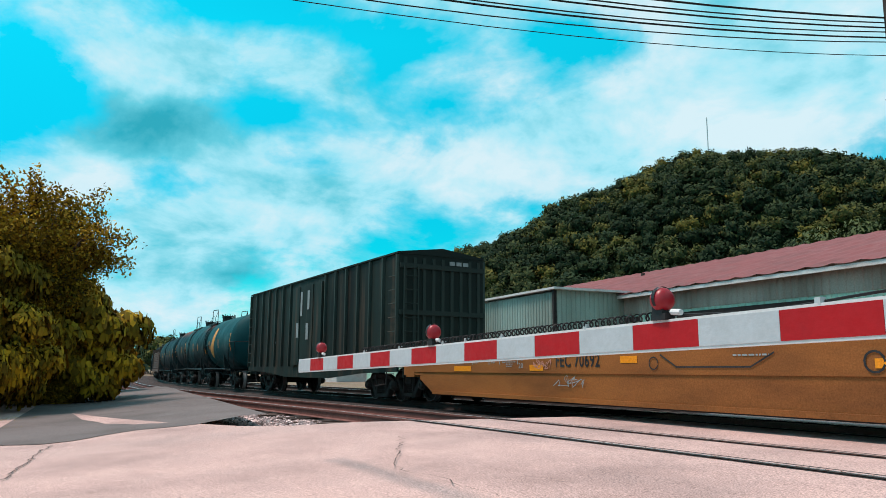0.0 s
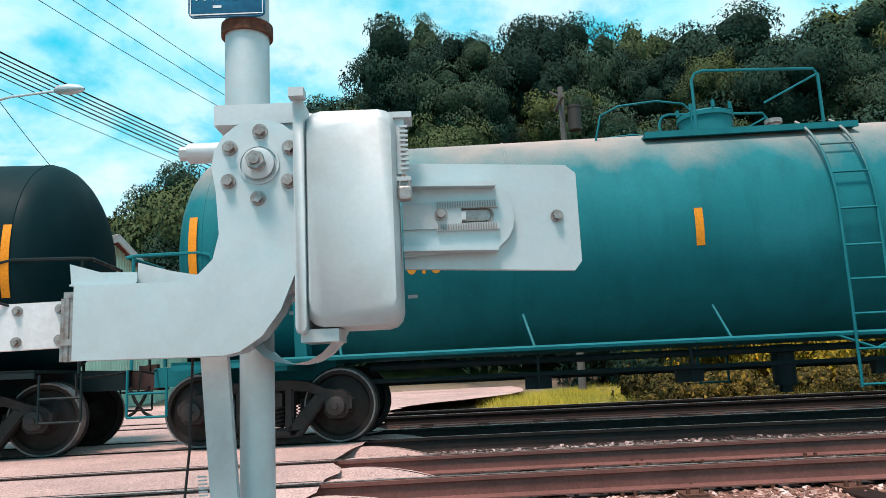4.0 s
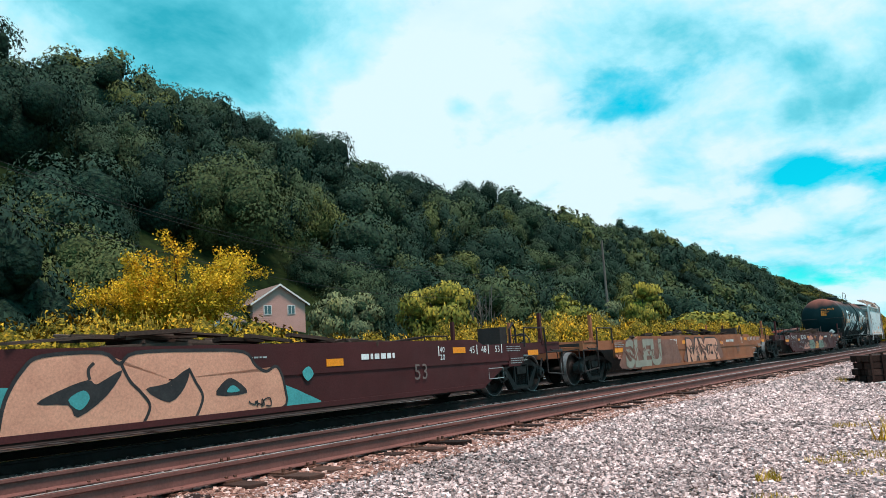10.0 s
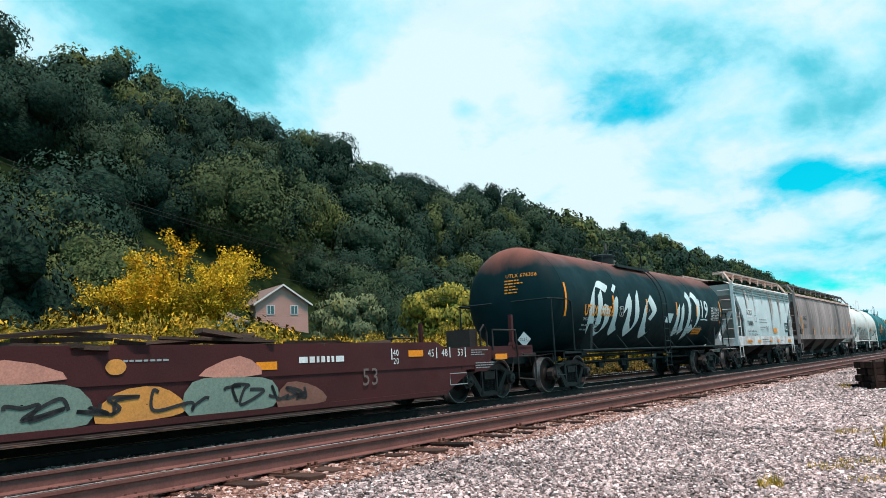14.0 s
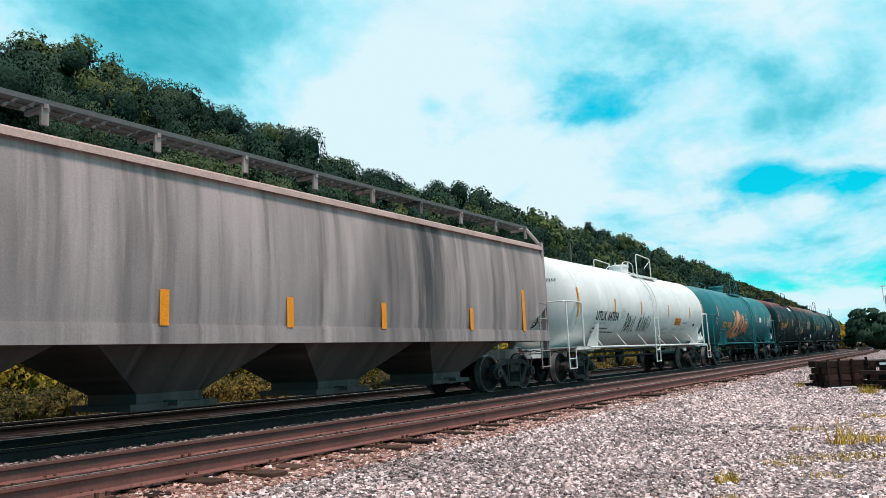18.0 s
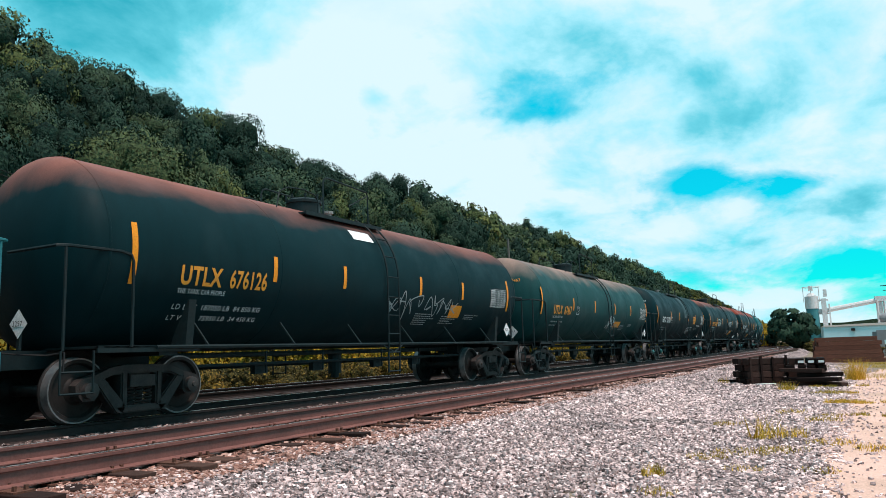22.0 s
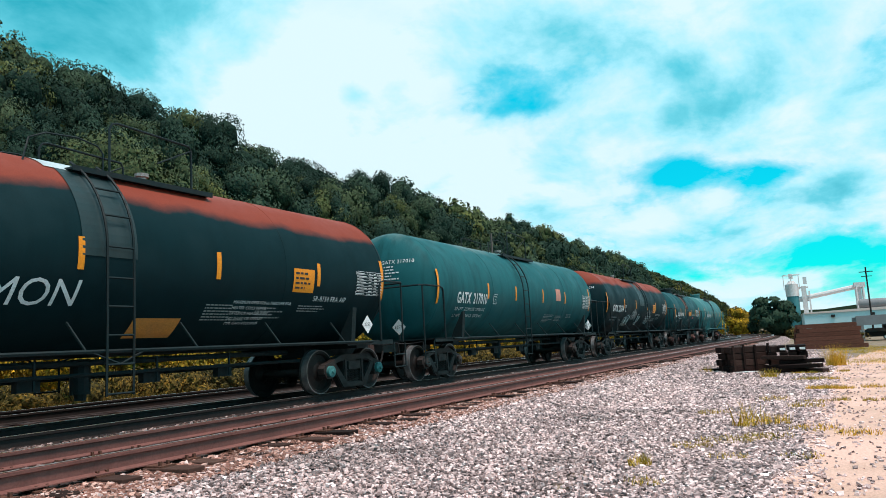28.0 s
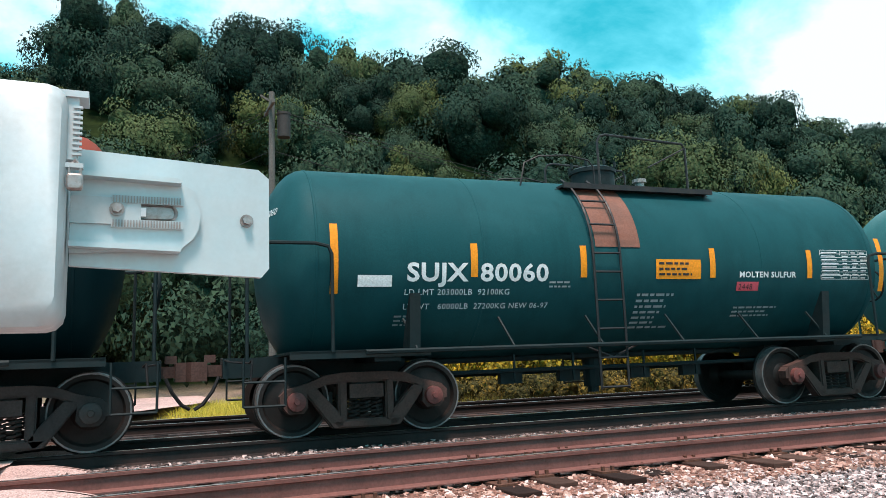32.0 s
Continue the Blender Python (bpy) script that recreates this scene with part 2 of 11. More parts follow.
LINE_X = (-300, -150, -80, -47.6, -29.7, -18, -8.8, -2, 3, 8, 20, 35, 55, 75, 95, 120, 150, 200, 300)
middle_y = curve_through(LINE_X, (22, 10.5, 6.6, 6.9, 8.1, 9.3, 10.1, 10.4, 10.25, 9.9, 9.1, 8.1, 6.8, 5.5, 4.9, 6.5, 11.5, 27, 80))
near_y = curve_through(LINE_X, (17.5, 6.1, 2.3, 2.35, 3.5, 4.9, 6.1, 6.75, 6.82, 6.55, 5.8, 4.75, 3.35, 1.8, 1.2, 2.8, 7.8, 23.3, 76))


def far_y(x):
    return middle_y(x) + 4.75


def rail_z(x):
    return 0.59 - 0.006 * np.clip(-15 - x, 0, 60)


RUN_X = np.arange(-300, 300, 0.25)
RUN_S = np.concatenate([[0], np.cumsum(np.hypot(np.diff(RUN_X), np.diff(middle_y(RUN_X))))])
RUN_S -= np.interp(0, RUN_X, RUN_S)


def on_line(s):
    """The point of the middle track's centre line at the distance s along it."""
    x = float(np.interp(s, RUN_S, RUN_X))
    return Vector((x, float(middle_y(x)), float(rail_z(x))))


def gone(t):
    """How far the train has run, in metres, after t seconds."""
    return 11.2 * t + 0.009 * t * t

# ---- materials ----
def shader(name, rough=0.6, metal=0.0, spec=0.5):
    m = bpy.data.materials.new(name)
    m.use_nodes = True
    t = m.node_tree
    b = t.nodes["Principled BSDF"]
    b.inputs["Roughness"].default_value = rough
    b.inputs["Metallic"].default_value = metal
    b.inputs["Specular IOR Level"].default_value = spec
    return m, t, b


def noise_of(t, scale, detail=4.0, rough=0.55, stretch=None, distort=0.0):
    c = t.nodes.new("ShaderNodeTexCoord")
    n = node_of(t, "ShaderNodeTexNoise", Scale=scale, Detail=detail, Roughness=rough, Distortion=distort)
    if stretch:
        p = t.nodes.new("ShaderNodeMapping")
        p.inputs["Scale"].default_value = stretch
        t.links.new(c.outputs["Object"], p.inputs[0])
        t.links.new(p.outputs[0], n.inputs["Vector"])
    else:
        t.links.new(c.outputs["Object"], n.inputs["Vector"])
    return n.outputs[0]


def blend(t, a, b, factor, mode="MIX"):
    n = t.nodes.new("ShaderNodeMix")
    n.data_type, n.blend_type = "RGBA", mode
    for key, val in (("A", a), ("B", b)):
        if isinstance(val, tuple):
            n.inputs[key].default_value = (*val, 1)
        else:
            t.links.new(val, n.inputs[key])
    if isinstance(factor, (int, float)):
        n.inputs["Factor"].default_value = factor
    else:
        t.links.new(factor, n.inputs["Factor"])
    return n.outputs["Result"]


def bump(t, b, source, strength=0.3, depth=0.01):
    n = t.nodes.new("ShaderNodeBump")
    n.inputs["Strength"].default_value = strength
    n.inputs["Distance"].default_value = depth
    t.links.new(source, n.inputs["Height"])
    t.links.new(n.outputs[0], b.inputs["Normal"])


def worn(name, colour, dirt=(0.05, 0.045, 0.04), amount=0.35, scale=1.5, rough=0.55, metal=0.0, grain=0.1, fine=40.0, stretch=None, relief=0.004, spec=0.28):
    """Paint or bare stuff: a colour, dirt in patches at a large scale and grain at a small one."""
    m, t, b = shader(name, rough, metal, spec)
    patch = ramp_of(t, [(0.42, (0, 0, 0)), (0.72, (amount, amount, amount))], noise_of(t, scale, 6, 0.62, stretch))
    c = blend(t, colour, dirt, patch.outputs[0])
    speck = noise_of(t, fine, 3, 0.6)
    g = ramp_of(t, [(0.3, (1 - grain * 2.2,) * 3), (0.7, (1 + grain,) * 3)], speck)
    c = blend(t, c, g.outputs[0], 1.0, "MULTIPLY")
    t.links.new(c, b.inputs["Base Color"])
    r = ramp_of(t, [(0.3, (rough - 0.12,) * 3), (0.7, (min(rough + 0.15, 1),) * 3)], noise_of(t, scale * 3, 4))
    t.links.new(r.outputs[0], b.inputs["Roughness"])
    if relief:
        bump(t, b, speck, 0.35, relief)
    return m


def tank_paint(name, colour, top=None, top_from=3.2, soft=0.5, rough=0.55, streak=0.25, ragged=1.5, along=1.0):
    """Car paint with a weathered crown (rust or bleach above a height) and streaks that run down."""
    m, t, b = shader(name, rough, 0.0, 0.08)
    cloud = noise_of(t, 0.9, 6, 0.6)
    streaks = noise_of(t, 1.0, 5, 0.6, (3.2, 3.2, 0.22))
    c = blend(t, colour, tuple(v * 0.55 for v in colour), ramp_of(t, [(0.45, (0, 0, 0)), (0.75, (streak * 2,) * 3)], streaks).outputs[0])
    c = blend(t, c, tuple(min(v * 1.5 + 0.012, 1) for v in colour), ramp_of(t, [(0.5, (0, 0, 0)), (0.8, (0.5, 0.5, 0.5))], cloud).outputs[0])
    if top:
        co = t.nodes.new("ShaderNodeTexCoord")
        sp = t.nodes.new("ShaderNodeSeparateXYZ")
        t.links.new(co.outputs["Object"], sp.inputs[0])
        wob = t.nodes.new("ShaderNodeMath")
        wob.operation = "MULTIPLY_ADD"
        t.links.new(noise_of(t, 0.7, 7, 0.6, (along, 1.0, 0.4)), wob.inputs[0])
        wob.inputs[1].default_value = ragged
        t.links.new(sp.outputs["Z"], wob.inputs[2])
        k = t.nodes.new("ShaderNodeMapRange")
        t.links.new(wob.outputs[0], k.inputs["Value"])
        k.inputs["From Min"].default_value = top_from + ragged / 2
        k.inputs["From Max"].default_value = top_from + ragged / 2 + soft
        c = blend(t, c, top, k.outputs[0])
    grain = noise_of(t, 60, 3, 0.6)
    c = blend(t, c, ramp_of(t, [(0.3, (0.86,) * 3), (0.7, (1.08,) * 3)], grain).outputs[0], 1.0, "MULTIPLY")
    t.links.new(c, b.inputs["Base Color"])
    r = ramp_of(t, [(0.35, (rough - 0.1,) * 3), (0.7, (rough + 0.2,) * 3)], cloud)
    t.links.new(r.outputs[0], b.inputs["Roughness"])
    bump(t, b, noise_of(t, 2.5, 3), 0.12, 0.02)
    return m


def soot_paint(name, colour, soot, pale):
    """Car paint under soot that has run down in broad and narrow streaks."""
    m, t, b = shader(name, 0.65, 0.0, 0.14)
    broad = ramp_of(t, [(0.40, (0, 0, 0)), (0.58, (0.55, 0.55, 0.55)), (0.70, (0.9, 0.9, 0.9))], noise_of(t, 1.0, 4, 0.62, (0.42, 0.0, 0.08)))
    narrow = ramp_of(t, [(0.50, (0, 0, 0)), (0.78, (0.65, 0.65, 0.65))], noise_of(t, 1.0, 4, 0.6, (3.5, 0.0, 0.16)))
    wash = ramp_of(t, [(0.52, (0, 0, 0)), (0.75, (0.7, 0.7, 0.7))], noise_of(t, 1.0, 5, 0.6, (2.6, 0.0, 0.22)))
    c = blend(t, colour, soot, broad.outputs[0])
    c = blend(t, c, tuple(v * 0.6 for v in soot), narrow.outputs[0])
    c = blend(t, c, pale, wash.outputs[0])
    c = blend(t, c, ramp_of(t, [(0.3, (0.88,) * 3), (0.7, (1.08,) * 3)], noise_of(t, 45, 3, 0.6)).outputs[0], 1.0, "MULTIPLY")
    t.links.new(c, b.inputs["Base Color"])
    bump(t, b, noise_of(t, 2.0, 3), 0.15, 0.02)
    return m


def leafy(name, dark, light, accent=None, wood=False):
    """Foliage that varies from clump to clump."""
    m, t, b = shader(name, 0.8, 0.0, 0.08)
    g = t.nodes.new("ShaderNodeNewGeometry")
    c = ramp_of(t, [(0.0, dark), (0.6, light), (1.0, accent or light)], g.outputs["Random Per Island"])
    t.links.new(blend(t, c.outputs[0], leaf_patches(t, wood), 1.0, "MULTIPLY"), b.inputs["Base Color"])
    return m


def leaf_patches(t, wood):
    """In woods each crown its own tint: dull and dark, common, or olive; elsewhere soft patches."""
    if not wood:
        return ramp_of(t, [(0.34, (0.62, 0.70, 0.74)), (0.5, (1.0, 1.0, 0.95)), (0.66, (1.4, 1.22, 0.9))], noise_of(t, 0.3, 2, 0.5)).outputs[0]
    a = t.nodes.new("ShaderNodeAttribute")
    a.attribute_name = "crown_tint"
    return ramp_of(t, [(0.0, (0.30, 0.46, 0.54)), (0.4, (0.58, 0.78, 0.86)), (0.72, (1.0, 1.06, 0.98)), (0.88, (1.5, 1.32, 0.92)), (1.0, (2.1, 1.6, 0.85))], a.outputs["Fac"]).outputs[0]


def clumpy(name, dark, light, accent, cells, wood=False):
    """The body of a crown: leaf clumps side by side, each of its own tone, with shade put into the colour of the gaps.
    """
    m, t, b = shader(name, 0.85, 0.0, 0.06)
    co = t.nodes.new("ShaderNodeTexCoord")
    wob = t.nodes.new("ShaderNodeMix")
    wob.data_type, wob.blend_type = "RGBA", "ADD"
    wob.inputs["Factor"].default_value = 0.35 / cells
    t.links.new(co.outputs["Object"], wob.inputs["A"])
    nz = node_of(t, "ShaderNodeTexNoise", Scale=cells * 2.5, Detail=3.0)
    t.links.new(co.outputs["Object"], nz.inputs["Vector"])
    t.links.new(nz.outputs["Color"], wob.inputs["B"])
    v = node_of(t, "ShaderNodeTexVoronoi", Scale=cells)
    t.links.new(wob.outputs["Result"], v.inputs["Vector"])
    f = node_of(t, "ShaderNodeTexVoronoi", Scale=cells * 2.7)
    t.links.new(wob.outputs["Result"], f.inputs["Vector"])
    sp = t.nodes.new("ShaderNodeSeparateColor")
    t.links.new(f.outputs["Color"], sp.inputs[0])
    c = ramp_of(t, [(0.0, dark), (0.65, light), (1.0, accent)], sp.outputs[0]).outputs[0]
    # colour falls off between clumps, as the shade in there would
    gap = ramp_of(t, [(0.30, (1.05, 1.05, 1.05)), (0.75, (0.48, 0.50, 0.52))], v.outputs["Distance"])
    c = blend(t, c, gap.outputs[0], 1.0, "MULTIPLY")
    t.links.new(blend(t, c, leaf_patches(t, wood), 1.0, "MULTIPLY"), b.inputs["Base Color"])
    both = t.nodes.new("ShaderNodeMath")
    both.operation = "MULTIPLY_ADD"
    t.links.new(f.outputs["Distance"], both.inputs[0])
    both.inputs[1].default_value = 0.45
    t.links.new(v.outputs["Distance"], both.inputs[2])
    turn = t.nodes.new("ShaderNodeMath")
    turn.operation = "SUBTRACT"
    turn.inputs[0].default_value = 1.5
    t.links.new(both.outputs[0], turn.inputs[1])
    bump(t, b, turn.outputs[0], 0.75, 0.8 / cells)
    return m


def stony(name, colours, size, gap_shade=(0.05, 0.045, 0.045), rough=0.9, depth=0.02, tint=None):
    """Loose stones: cells of several greys, with the shade in their gaps put into the colour."""
    m, t, b = shader(name, rough, 0.0, 0.3)
    co = t.nodes.new("ShaderNodeTexCoord")
    v = node_of(t, "ShaderNodeTexVoronoi", Scale=1 / size)
    v.feature = "F1"
    t.links.new(co.outputs["Object"], v.inputs["Vector"])
    e = node_of(t, "ShaderNodeTexVoronoi", Scale=1 / size)
    e.feature = "DISTANCE_TO_EDGE"
    t.links.new(co.outputs["Object"], e.inputs["Vector"])
    sp = t.nodes.new("ShaderNodeSeparateColor")
    t.links.new(v.outputs["Color"], sp.inputs[0])
    n = len(colours)
    c = ramp_of(t, [((i + 0.5) / n, q) for i, q in enumerate(colours)], sp.outputs[0]).outputs[0]
    gap = ramp_of(t, [(0.02, (1, 1, 1)), (0.14, (0, 0, 0))], e.outputs[0])
    c = blend(t, c, gap_shade, gap.outputs[0])
    big = ramp_of(t, [(0.35, (0.72, 0.68, 0.68)), (0.65, (1.12, 1.08, 1.06))], noise_of(t, 0.35, 5, 0.6))
    c = blend(t, c, big.outputs[0], 1.0, "MULTIPLY")
    t.links.new(c, b.inputs["Base Color"])
    h = ramp_of(t, [(0.0, (0, 0, 0)), (0.3, (1, 1, 1))], e.outputs[0])
    bump(t, b, h.outputs[0], 0.9, depth)
    return m


def island_mix(name, stops, rough=0.85, fine=60.0, grit=False):
    """Joined loose pieces, each of its own shade."""
    m, t, b = shader(name, rough, 0.0, 0.3)
    g = t.nodes.new("ShaderNodeNewGeometry")
    c = ramp_of(t, stops, g.outputs["Random Per Island"]).outputs[0]
    k = ramp_of(t, [(0.3, (0.75,) * 3), (0.7, (1.15,) * 3)], noise_of(t, fine, 3))
    c = blend(t, c, k.outputs[0], 1.0, "MULTIPLY")
    if grit:
        w = ramp_of(t, [(0.34, (0.60, 0.61, 0.60)), (0.46, (0.97, 0.97, 0.96)), (0.62, (1.14, 1.13, 1.11))], noise_of(t, 0.55, 4, 0.62))
        c = blend(t, c, w.outputs[0], 1.0, "MULTIPLY")
    t.links.new(c, b.inputs["Base Color"])
    return m


def object_mix(name, stops, rough=0.85, fine=30.0, stretch=None):
    """Single pieces, each of its own shade."""
    m, t, b = shader(name, rough, 0.0, 0.1)
    g = t.nodes.new("ShaderNodeObjectInfo")
    c = ramp_of(t, stops, g.outputs["Random"]).outputs[0]
    n = noise_of(t, fine, 4, 0.6, stretch)
    k = ramp_of(t, [(0.3, (0.6,) * 3), (0.7, (1.2,) * 3)], n)
    c = blend(t, c, k.outputs[0], 1.0, "MULTIPLY")
    t.links.new(c, b.inputs["Base Color"])
    bump(t, b, n, 0.5, 0.01)
    return m


def glow(name, colour, strength):
    m, t, b = shader(name, 0.4)
    b.inputs["Base Color"].default_value = (*colour, 1)
    b.inputs["Emission Color"].default_value = (*colour, 1)
    b.inputs["Emission Strength"].default_value = strength
    return m


def flat(name, colour, rough=0.5, metal=0.0):
    return worn(name, colour, tuple(v * 0.5 for v in colour), 0.4, 4.0, rough, metal, 0.06, 60.0, None, 0)


M = {}
M["rail_side"] = worn("rusty_rail", (0.185, 0.078, 0.066), (0.10, 0.043, 0.037), 0.6, 3, 0.7, 0.1, 0.1)
# rails by the train: its shade is put into this dark colour
M["rail_shaded"] = worn("shaded_rail", (0.020, 0.015, 0.014), (0.045, 0.022, 0.018), 0.5, 3, 0.7, 0.1, 0.1)
M["rail_bright"] = worn("bright_rail_head", (0.78, 0.80, 0.80), (0.45, 0.42, 0.40), 0.4, 5, 0.32, 0.85, 0.05)
M["rail_head"] = worn("polished_rail_head", (0.86, 0.78, 0.76), (0.55, 0.42, 0.38), 0.5, 5, 0.3, 0.9, 0.06)
M["tie"] = object_mix("creosoted_wood", [(0.0, (0.014, 0.009, 0.008)), (0.6, (0.036, 0.020, 0.017)), (1.0, (0.10, 0.055, 0.043))], 0.9, 6.0, (0.6, 8, 8))
M["tie_stuff"] = island_mix("creosoted_wood_rest", [(0.0, (0.035, 0.022, 0.018)), (1.0, (0.12, 0.075, 0.06))], 0.9, 20)
M["old_board"] = object_mix("broken_boards", [(0.0, (0.02, 0.014, 0.012)), (1.0, (0.10, 0.068, 0.055))], 0.9, 8.0, (0.6, 8, 8))
M["iron"] = worn("rusty_iron", (0.13, 0.055, 0.036), (0.05, 0.025, 0.02), 0.5, 8, 0.85, 0.2, 0.2)
STONE = [(0.0, (0.12, 0.085, 0.082)), (0.26, (0.36, 0.265, 0.258)), (0.7, (0.68, 0.50, 0.482)), (1.0, (0.94, 0.73, 0.71))]
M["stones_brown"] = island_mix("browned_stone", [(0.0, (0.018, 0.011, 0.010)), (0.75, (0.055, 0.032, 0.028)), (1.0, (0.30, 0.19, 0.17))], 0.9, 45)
M["stones"] = island_mix("crushed_stone", STONE, 0.9, 45, True)
M["stones_rusty"] = island_mix("rust_dusted_stone", [(0.0, (0.09, 0.042, 0.032)), (0.45, (0.34, 0.17, 0.13)), (0.8, (0.56, 0.34, 0.28)), (1.0, (0.72, 0.54, 0.50))], 0.9, 45)
M["stones_mid"] = island_mix("dull_brown_stone", [(0.0, (0.05, 0.032, 0.028)), (0.5, (0.17, 0.11, 0.098)), (1.0, (0.56, 0.42, 0.39))], 0.9, 45)
M["ballast"] = stony("ballast_bed", [(0.13, 0.096, 0.093), (0.32, 0.24, 0.232), (0.52, 0.39, 0.378), (0.74, 0.57, 0.55)], 0.045)
# brown stone, its colour taken near black for the shade under the train
M["ballast_dark"] = stony("shaded_brown_ballast", [(0.020, 0.012, 0.011), (0.046, 0.028, 0.025), (0.10, 0.064, 0.056)], 0.06)


def earthy(name):
    """Bare earth on the flat; dark leaf litter and undergrowth on the hills."""
    m = worn(name, (0.26, 0.20, 0.16), (0.17, 0.15, 0.07), 0.8, 0.25, 0.95, 0, 0.25, 12, None, 0.02)
    t = m.node_tree
    b = t.nodes["Principled BSDF"]
    old = b.inputs["Base Color"].links[0].from_socket
    sp = t.nodes.new("ShaderNodeSeparateXYZ")
    g = t.nodes.new("ShaderNodeNewGeometry")
    t.links.new(g.outputs["Position"], sp.inputs[0])
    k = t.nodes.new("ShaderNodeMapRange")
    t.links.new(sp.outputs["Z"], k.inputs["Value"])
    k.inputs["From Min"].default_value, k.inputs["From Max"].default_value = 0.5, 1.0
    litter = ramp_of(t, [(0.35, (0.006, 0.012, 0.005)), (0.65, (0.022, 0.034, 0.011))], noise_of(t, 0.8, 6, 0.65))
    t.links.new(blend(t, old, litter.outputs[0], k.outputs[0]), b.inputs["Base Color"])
    b.inputs["Specular IOR Level"].default_value = 0.03
    return m


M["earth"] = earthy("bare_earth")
M["asphalt"] = worn("bleached_asphalt", (0.62, 0.41, 0.37), (0.36, 0.24, 0.22), 0.95, 0.45, 0.9, 0, 0.30, 70, None, 0.006)
M["asphalt_old"] = worn("old_dark_asphalt", (0.17, 0.14, 0.135), (0.09, 0.075, 0.07), 0.7, 0.5, 0.92, 0, 0.2, 50, None, 0.006)
M["tar"] = worn("tar_and_rubber", (0.018, 0.015, 0.014), (0.05, 0.04, 0.04), 0.5, 5, 0.8)
M["concrete"] = worn("worn_concrete", (0.66, 0.42, 0.34), (0.40, 0.27, 0.20), 0.9, 0.5, 0.92, 0, 0.12, 40, None, 0.004)
M["galv"] = worn("galvanised_steel", (0.46, 0.54, 0.56), (0.38, 0.385, 0.385), 0.6, 3.0, 0.5, 0.3, 0.015, 60, None, 0.0003)
M["galv_worn"] = worn("weathered_aluminium_casting", (0.48, 0.53, 0.545), (0.33, 0.325, 0.32), 0.6, 3.5, 0.5, 0.25, 0.02, 60, None, 0.0006)
M["bolt"] = worn("bolt_steel", (0.36, 0.33, 0.32), (0.16, 0.08, 0.05), 0.7, 30, 0.45, 0.7, 0.1)
M["white_sheet"] = worn("white_reflective_sheet", (0.62, 0.64, 0.65), (0.4, 0.36, 0.34), 0.35, 6, 0.4, 0, 0.04)
M["grey_sheet"] = worn("grey_reflective_sheet", (0.44, 0.49, 0.52), (0.3, 0.32, 0.33), 0.3, 6, 0.42, 0, 0.03)
M["red_sheet"] = worn("red_reflective_sheet", (0.38, 0.005, 0.010), (0.26, 0.007, 0.011), 0.4, 6, 0.62, 0, 0.03)
M["red_lamp"] = glow("red_gate_lamp", (0.26, 0.004, 0.012), 0.06)
M["black"] = worn("black_paint", (0.014, 0.015, 0.017), (0.05, 0.04, 0.035), 0.5, 4, 0.5)
M["rubber"] = worn("black_cable", (0.012, 0.012, 0.013), (0.04, 0.035, 0.03), 0.3, 8, 0.7)
M["truck"] = worn("grimy_cast_steel", (0.024, 0.021, 0.0205), (0.048, 0.035, 0.031), 0.7, 3, 0.62, 0.0, 0.15, 40, None, 0.004, 0.25)
M["truck_rust"] = worn("rusty_cast_steel", (0.085, 0.045, 0.038), (0.035, 0.024, 0.02), 0.7, 3, 0.8, 0.1, 0.15)
M["wheel"] = worn("wheel_steel", (0.014, 0.012, 0.0115), (0.034, 0.025, 0.022), 0.6, 3, 0.6, 0.0, 0.1, 40, None, 0.002, 0.2)
M["fit_dark"] = worn("black_green_fittings", (0.006, 0.016, 0.018), (0.02, 0.02, 0.02), 0.5, 3, 0.6, 0.0, 0.1, 40, None, 0.002, 0.2)
M["rim"] = worn("worn_wheel_rim", (0.20, 0.19, 0.19), (0.035, 0.03, 0.028), 0.6, 6, 0.4, 0.5, 0.05)
M["cap_teal"] = worn("teal_bearing_cap", (0.05, 0.20, 0.20), (0.03, 0.06, 0.06), 0.5, 12, 0.5)
M["cap_dark"] = worn("dark_bearing_cap", (0.042, 0.036, 0.034), (0.02, 0.017, 0.016), 0.5, 12, 0.6)
M["cap_red"] = worn("red_bearing_cap", (0.16, 0.05, 0.045), (0.05, 0.03, 0.02), 0.5, 12, 0.6)
M["orange"] = worn("orange_reflector", (0.80, 0.27, 0.01), (0.5, 0.16, 0.01), 0.3, 6, 0.45)
M["yellow_text"] = worn("yellow_orange_lettering", (0.75, 0.30, 0.03), (0.4, 0.2, 0.05), 0.4, 5, 0.5)
M["white_text"] = worn("white_lettering", (0.70, 0.74, 0.75), (0.35, 0.38, 0.38), 0.45, 5, 0.5)
M["dim_text"] = worn("faded_lettering", (0.30, 0.34, 0.35), (0.12, 0.15, 0.15), 0.5, 5, 0.6)
M["faint_text"] = worn("worn_off_lettering", (0.16, 0.125, 0.115), (0.07, 0.05, 0.046), 0.6, 5, 0.6)
M["black_text"] = worn("black_lettering", (0.02, 0.02, 0.022), (0.08, 0.08, 0.08), 0.3, 5, 0.5)
M["pink_spray"] = worn("salmon_spray", (0.55, 0.25, 0.19), (0.30, 0.14, 0.11), 0.6, 2, 0.6)
M["teal_spray"] = worn("teal_spray", (0.06, 0.33, 0.34), (0.03, 0.16, 0.17), 0.5, 2, 0.6)
M["pale_spray"] = worn("pale_spray", (0.58, 0.72, 0.74), (0.30, 0.45, 0.48), 0.6, 1.2, 0.6)
M["bright_spray"] = worn("bright_pale_spray", (0.78, 0.90, 0.91), (0.55, 0.72, 0.74), 0.5, 2, 0.6)
